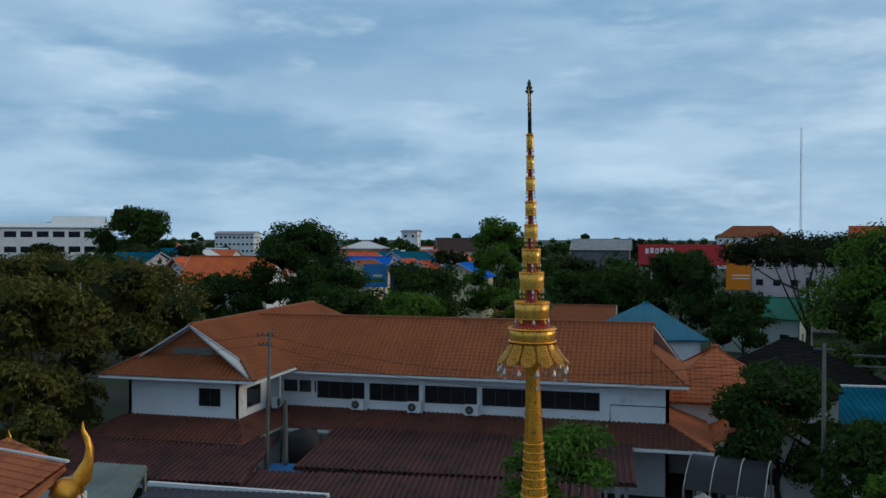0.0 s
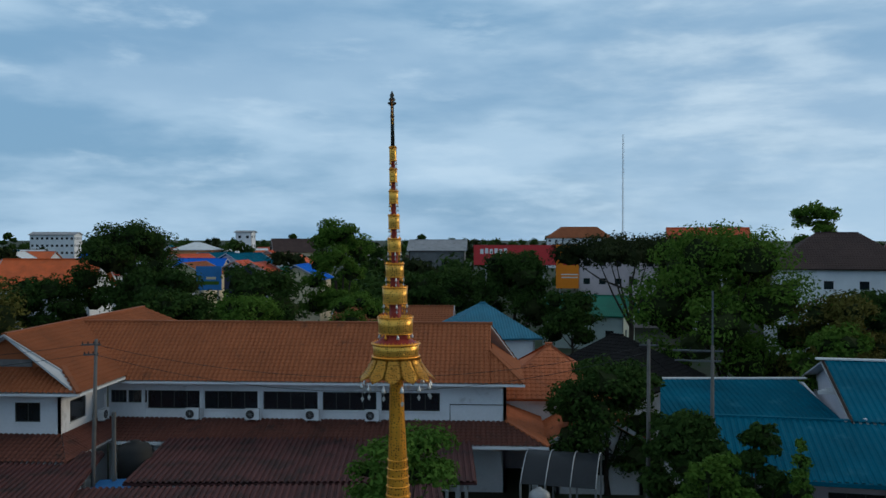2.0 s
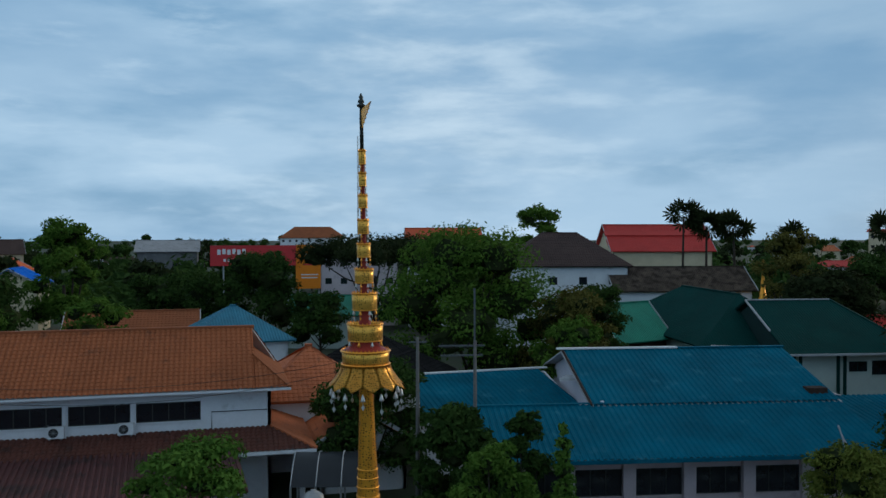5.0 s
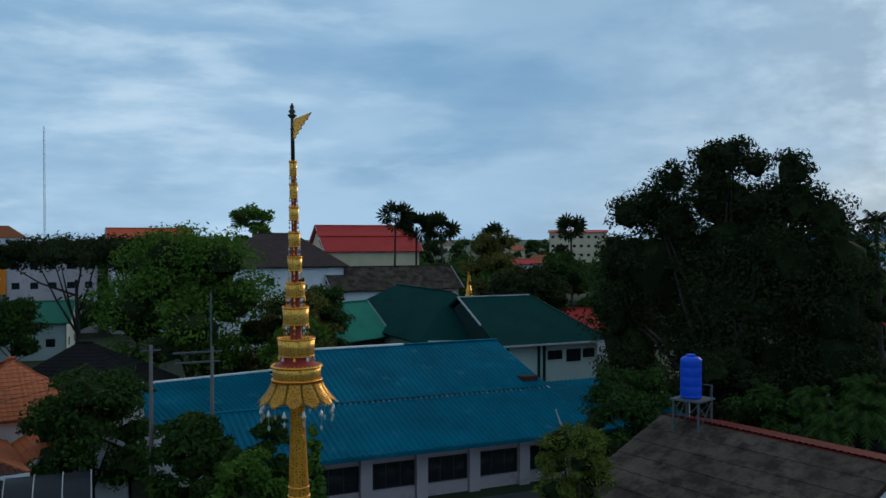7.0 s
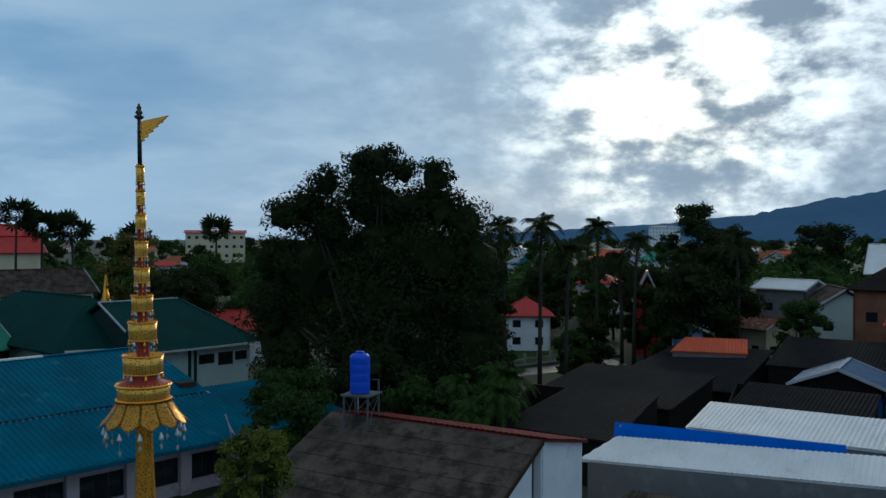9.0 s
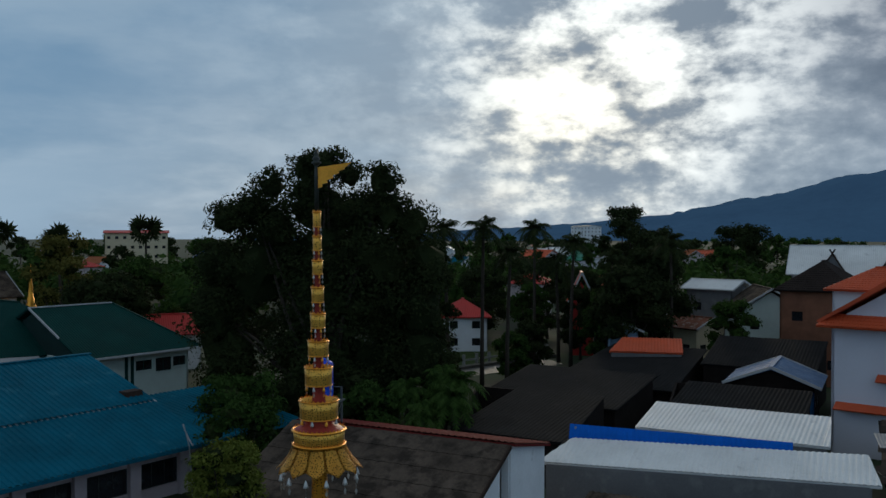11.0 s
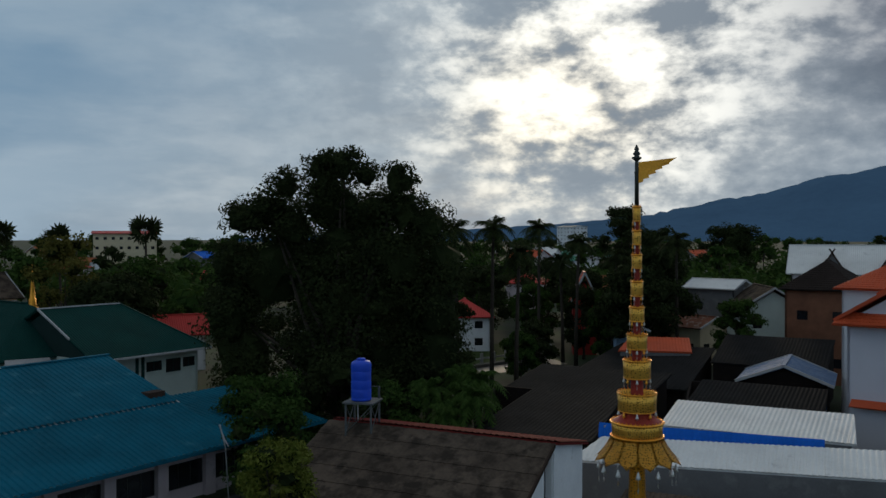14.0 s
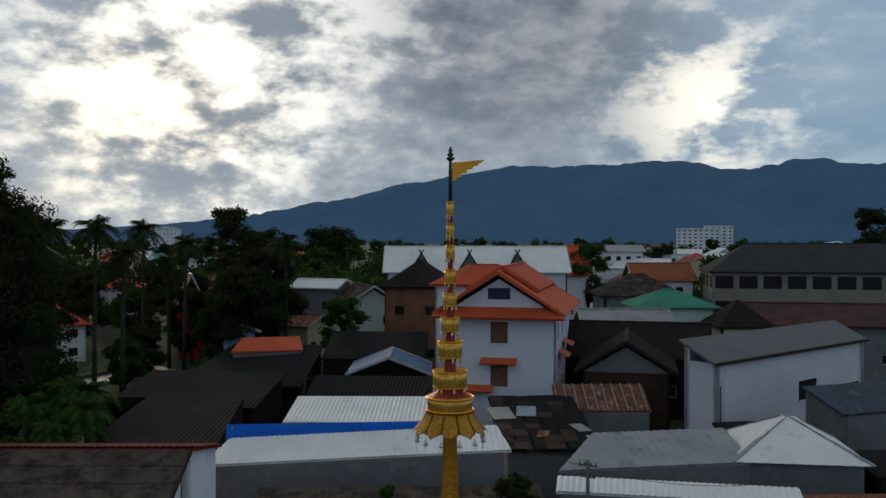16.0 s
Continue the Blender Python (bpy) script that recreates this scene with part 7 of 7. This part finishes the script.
BIG = [(-0.5, -1.2, 21.2, 1.5, 1.0), (-0.2, 0.9, 21.0, 1.5, 1.0), (-1.2, 3.6, 19.6, 1.35, 1.0), (0.3, -2.9, 20.3, 1.15, 1.0), (0.8, -5.6, 19.7, 1.4, 1.1), (-0.4, 0.4, 19.4, 1.9, 1.0), (0.7, -5.4, 17.9, 1.2, 1.0), (-3.4, 6.3, 16.9, 1.9, 0.95), (-2.4, 4.4, 17.6, 1.7, 1.0),
       (1.5, -7.9, 16.4, 1.7, 1.05), (0.9, -6.2, 17.2, 1.7, 1.0), (0, 0, 17.8, 2.6, 0.95), (0.5, -3.4, 17.2, 2.2, 1.0), (-1.6, 3.0, 16.0, 2.2, 1.0), (-3.4, 7.6, 13.2, 2.1, 1.1), (2.0, -9.0, 13.2, 2.0, 1.2),
       (0.2, -0.8, 14.0, 3.8, 1.0), (0.8, -5.0, 13.4, 3.2, 1.1), (-2.2, 4.2, 12.6, 3.3, 1.1), (2.0, -8.2, 9.6, 2.9, 1.2), (-3.4, 7.2, 9.2, 2.9, 1.2), (0, -1.5, 9.6, 4.4, 1.0), (1.8, -8.2, 6.0, 2.8, 1.2), (-3.2, 6.4, 5.4, 3.0, 1.2),
       (0, 0, 5.2, 4.2, 1.1), (0.8, -4.5, 4.8, 3.6, 1.1)]
BIG = [(x_, y_, z_, 1.14 * r_, f_) for x_, y_, z_, r_, f_ in BIG]
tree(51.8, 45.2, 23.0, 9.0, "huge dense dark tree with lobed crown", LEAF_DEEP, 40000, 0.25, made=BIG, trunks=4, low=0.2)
for x_, y_, h_, r_ in ((63.4, 113.8, 20.2, 2.9), (67.0, 113.4, 18.7, 2.8), (68.5, 108.2, 18.5, 2.9), (84.8, 98.1, 18.2, 2.6), (72.0, 100, 16.6, 2.4)):
    palm(x_, y_, h_, r_, "tall sugar palm with a round fan-leaved head", True, LEAF_DEEP)
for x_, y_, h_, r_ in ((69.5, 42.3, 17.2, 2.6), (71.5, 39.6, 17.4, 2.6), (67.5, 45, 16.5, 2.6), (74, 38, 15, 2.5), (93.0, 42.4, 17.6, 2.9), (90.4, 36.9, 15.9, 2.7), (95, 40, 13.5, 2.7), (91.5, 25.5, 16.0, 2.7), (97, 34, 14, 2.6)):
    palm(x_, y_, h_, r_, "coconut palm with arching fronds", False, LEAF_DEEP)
for x_, y_, h_, r_ in ((45.4, 29.7, 5.6, 2.0), (47.6, 31.5, 5.2, 1.9), (44.0, 31.5, 4.6, 1.8)):
    palm(x_, y_, h_, r_, "low banana-like palm with broad leaves", False, LEAF_DARK, "low palms", 0.15)
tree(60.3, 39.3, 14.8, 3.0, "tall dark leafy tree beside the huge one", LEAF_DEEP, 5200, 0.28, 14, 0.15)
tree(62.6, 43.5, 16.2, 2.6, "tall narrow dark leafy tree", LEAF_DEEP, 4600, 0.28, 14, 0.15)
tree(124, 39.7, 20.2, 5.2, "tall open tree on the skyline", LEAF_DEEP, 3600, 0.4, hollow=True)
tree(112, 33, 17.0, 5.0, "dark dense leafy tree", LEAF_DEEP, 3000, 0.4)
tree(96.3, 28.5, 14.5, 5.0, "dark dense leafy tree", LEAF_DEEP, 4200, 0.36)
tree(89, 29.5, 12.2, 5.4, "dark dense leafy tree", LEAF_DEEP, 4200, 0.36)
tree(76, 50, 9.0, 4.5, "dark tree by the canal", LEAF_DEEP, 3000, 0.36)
tree(79, 51, 10.5, 4.0, "dark tree by the canal", LEAF_DARK, 3000, 0.36)
tree(241, 40.3, 19.0, 9.6, "dark domed tree far off", LEAF_DEEP, 4000, 0.6, 14, 0.2)
tree(89.7, 18.9, 8.8, 3.0, "dark green garden tree", LEAF_DARK, 2600, 0.3)
tree(24.2, 5.2, 6.6, 1.6, "dark leafy shrub tree", LEAF_DEEP, 3000, 0.15, 10, 0.2)
tree(27.2, 10.2, 5.3, 0.8, "slender dark green shrub", LEAF_DARK, 1800, 0.14, 6, 0.2)
tree(131.2, -16, 15.0, 4.2, "dark tree among the roofs", LEAF_DARK, 2600, 0.4)
tree(190.8, -92, 22.5, 6.5, "dark dense leafy tree", LEAF_DEEP, 2600, 0.6)
for k_, (x_, y_, h_, r_) in enumerate(((103, 62, 9.5, 4.6), (112, 58, 11, 5.0), (118, 50, 12, 5.2), (108, 48.5, 9.0, 3.6), (114, 43, 11, 4.4), (99, 38.5, 9.5, 3.6), (92, 33, 9.5, 4.0), (100, 32, 10.5, 4.2), (86, 40, 6.0, 2.6), (121, 62, 13, 6.0), (96, 66, 11, 5.0), (107, 37, 7.5, 3.0), (79, 39.5, 5.5, 2.4))):
    tree(x_, y_, h_, r_, "dark dense garden tree near the canal", LEAF_DEEP if k_ % 3 else LEAF_DARK, 3000, 0.34, 10, 0.15, group="canal trees")
for x_, y_, h_, r_ in ((58.0, 41.5, 6.0, 2.6), (61.5, 39.2, 4.6, 2.2), (57.5, 36.8, 4.2, 2.2)):
    tree(x_, y_, h_, r_, "low dark bush beside the tin roofs", LEAF_DEEP, 2600, 0.25, 9, 0.05, name="bush", category="bush", group="dark bushes")
for x_, y_, h_, r_ in ((49.0, 31.0, 6.2, 2.2), (51.5, 33.8, 5.8, 2.2), (46.5, 34.0, 5.6, 2.0)):
    palm(x_, y_, h_, r_, "low banana-like palm with broad leaves", False, LEAF_DARK, "low palms", 0.15)
far_trees = []
for k_ in range(130):
    d_, w_ = 150 + 3.6 * k_, 40 - 150 * ((k_ * 0.618) % 1)
    p_ = heading(w_, 0) * d_
    if k_ < 8:
        far_trees.append(tree(p_.x, p_.y, 9.0 + 1.2 * (k_ % 4), 4.4 + 0.6 * (k_ % 3), "dark round tree among the town roofs", LEAF_DARK if k_ % 2 else LEAF_DEEP, 520, 0.95, 8, 0.2, group="town trees"))
    else:
        copy_thing(far_trees[k_ % 8], pose(p_.x, p_.y, 0, 0, 0, 47.0 * k_) @ Matrix.Scale(0.9 + d_ * 0.0009, 4))
power_pole(30.2, 1.5, 5.6, "dark wooden pole with bare brackets", 2, 60)
wires("thin black cables over the tin roofs", [((30.2, 1.5, 5.4), (37.6, 4.5, 4.9), 0.3), ((30.2, 1.5, 5.2), (32.0, -8.5, 4.2), 0.5)])


# ---- far town ----
def build_town():
    rng = np.random.default_rng(5)
    walls = [WHITE, WHITE, CREAM, PINK, GREY_WALL, LILAC]
    roofs = [TILE_RED, TILE_BROWN, TILE_ORANGE, ZINC, ZINC_GREY, BLUE_SHEET, GREEN, ASBESTOS, TILE_DARK, RED_PAINT, BLUE_DARK]
    base = []
    for k in range(14):
        ev = [4.5, 6.5, 8.5, 6.0][k % 4]
        h = house("town_house", 0, 0, 0, 8 + 1.2 * (k % 5), 7 + (k % 3), ev, ev + 1.6 + 0.5 * (k % 3), "distant town house with a pitched roof", "house", walls[k % 6], roofs[k % 11], "gable" if k % 3 else "hip", 0.5, False, 2, 1 + (ev > 5), plain=True,
                  group="town houses")
        base.append(h)
    spots = []
    for k in range(14000):
        yaw, d = 45 - 165 * rng.random(), 150 + 900 * rng.random() ** 1.35
        p = heading(yaw, 0) * d
        if any((p.x - q[0]) ** 2 + (p.y - q[1]) ** 2 < (12 + d * 0.016) ** 2 for q in spots):
            continue
        spots.append((p.x, p.y))
        if len(spots) >= 55:
            break
    for k, (x, y) in enumerate(spots):
        m = pose(x, y, 0, 0, 0, float(rng.choice([0, 90, 15, -20, 75])))
        if k < len(base):
            base[k].matrix_basis = m
        else:
            copy_thing(base[k % len(base)], m)
    bright = []
    for k in range(10):
        ev = 7.2 + 0.5 * (k % 4)
        bright.append(house("roof_town_house", 0, 0, 0, 9 + 1.5 * (k % 4), 7.5 + (k % 3), ev, ev + 2.2 + 0.3 * (k % 3), "town house with a coloured roof among others", "house",
                            [WHITE, CREAM, PINK, WHITE, LILAC][k % 5], [RED_PAINT, BLUE_DARK, TILE_RED, ZINC, GREEN, MATS["bright_orange_tile"], TILE_BROWN, BLUE_SHEET, ZINC_GREY, TILE_RED][k], "gable" if k % 4 else "hip", 0.5, False, 2, 1,
                            plain=True, group="town houses"))
    k, taken = 0, []
    for y0, y1, d0, d1, count in ((12, 21, 150, 300, 32), (-94, -118, 170, 480, 46), (-62, -80, 280, 520, 24), (22, 34, 180, 320, 10)):
        n = 0
        while n < count:
            d = d0 + (d1 - d0) * rng.random()
            p = heading(y0 + (y1 - y0) * rng.random(), 0) * d
            if any((p - q).length < 11 for q in taken):
                d1 += 2
                continue
            taken.append(p)
            m = pose(p.x, p.y, 0, 0, 0, float(rng.choice([0, 90, 20, -15, 70])))
            if k < 10:
                bright[k].matrix_basis = m
            else:
                copy_thing(bright[int(rng.integers(10)) if y0 > 0 else int(rng.choice([0, 2, 3, 4, 6, 8, 8, 3]))], m)
            n, k = n + 1, k + 1
    for i in range(2):
        cl = []
        for k in range(700):
            yaw, d = 50 - 175 * rng.random(), (140 if i else 260) + (160 if i else 1500) * rng.random() ** 1.4
            p = heading(yaw, 0) * d
            if (p - Vector((122, 5, 0))).length < 35 or (p - Vector((8, 170, 0))).length < 25 or (p - Vector((76, 146, 0))).length < 25 or any((p - q).length < 14 for q in taken):
                continue
            h = 5 + 5 * rng.random() ** 2 + (d * 0.004)
            cl.append((p.x, p.y, h * 0.55, h * 0.5, 0.9))
        v, f = leaf_cloud(rng, cl, 46000, 0.8 if i else 1.4)
        cv, cf = core(rng, cl, 0.85)
        k = len(v)
        w = part_data("far_trees", list(map(tuple, v.tolist())) + cv, f.tolist() + [tuple(k + j for j in q) for q in cf], LEAF_DARK, None)
        tagged(w, "dark tree belt between the far houses", "trees", kind="stuff")


build_town()
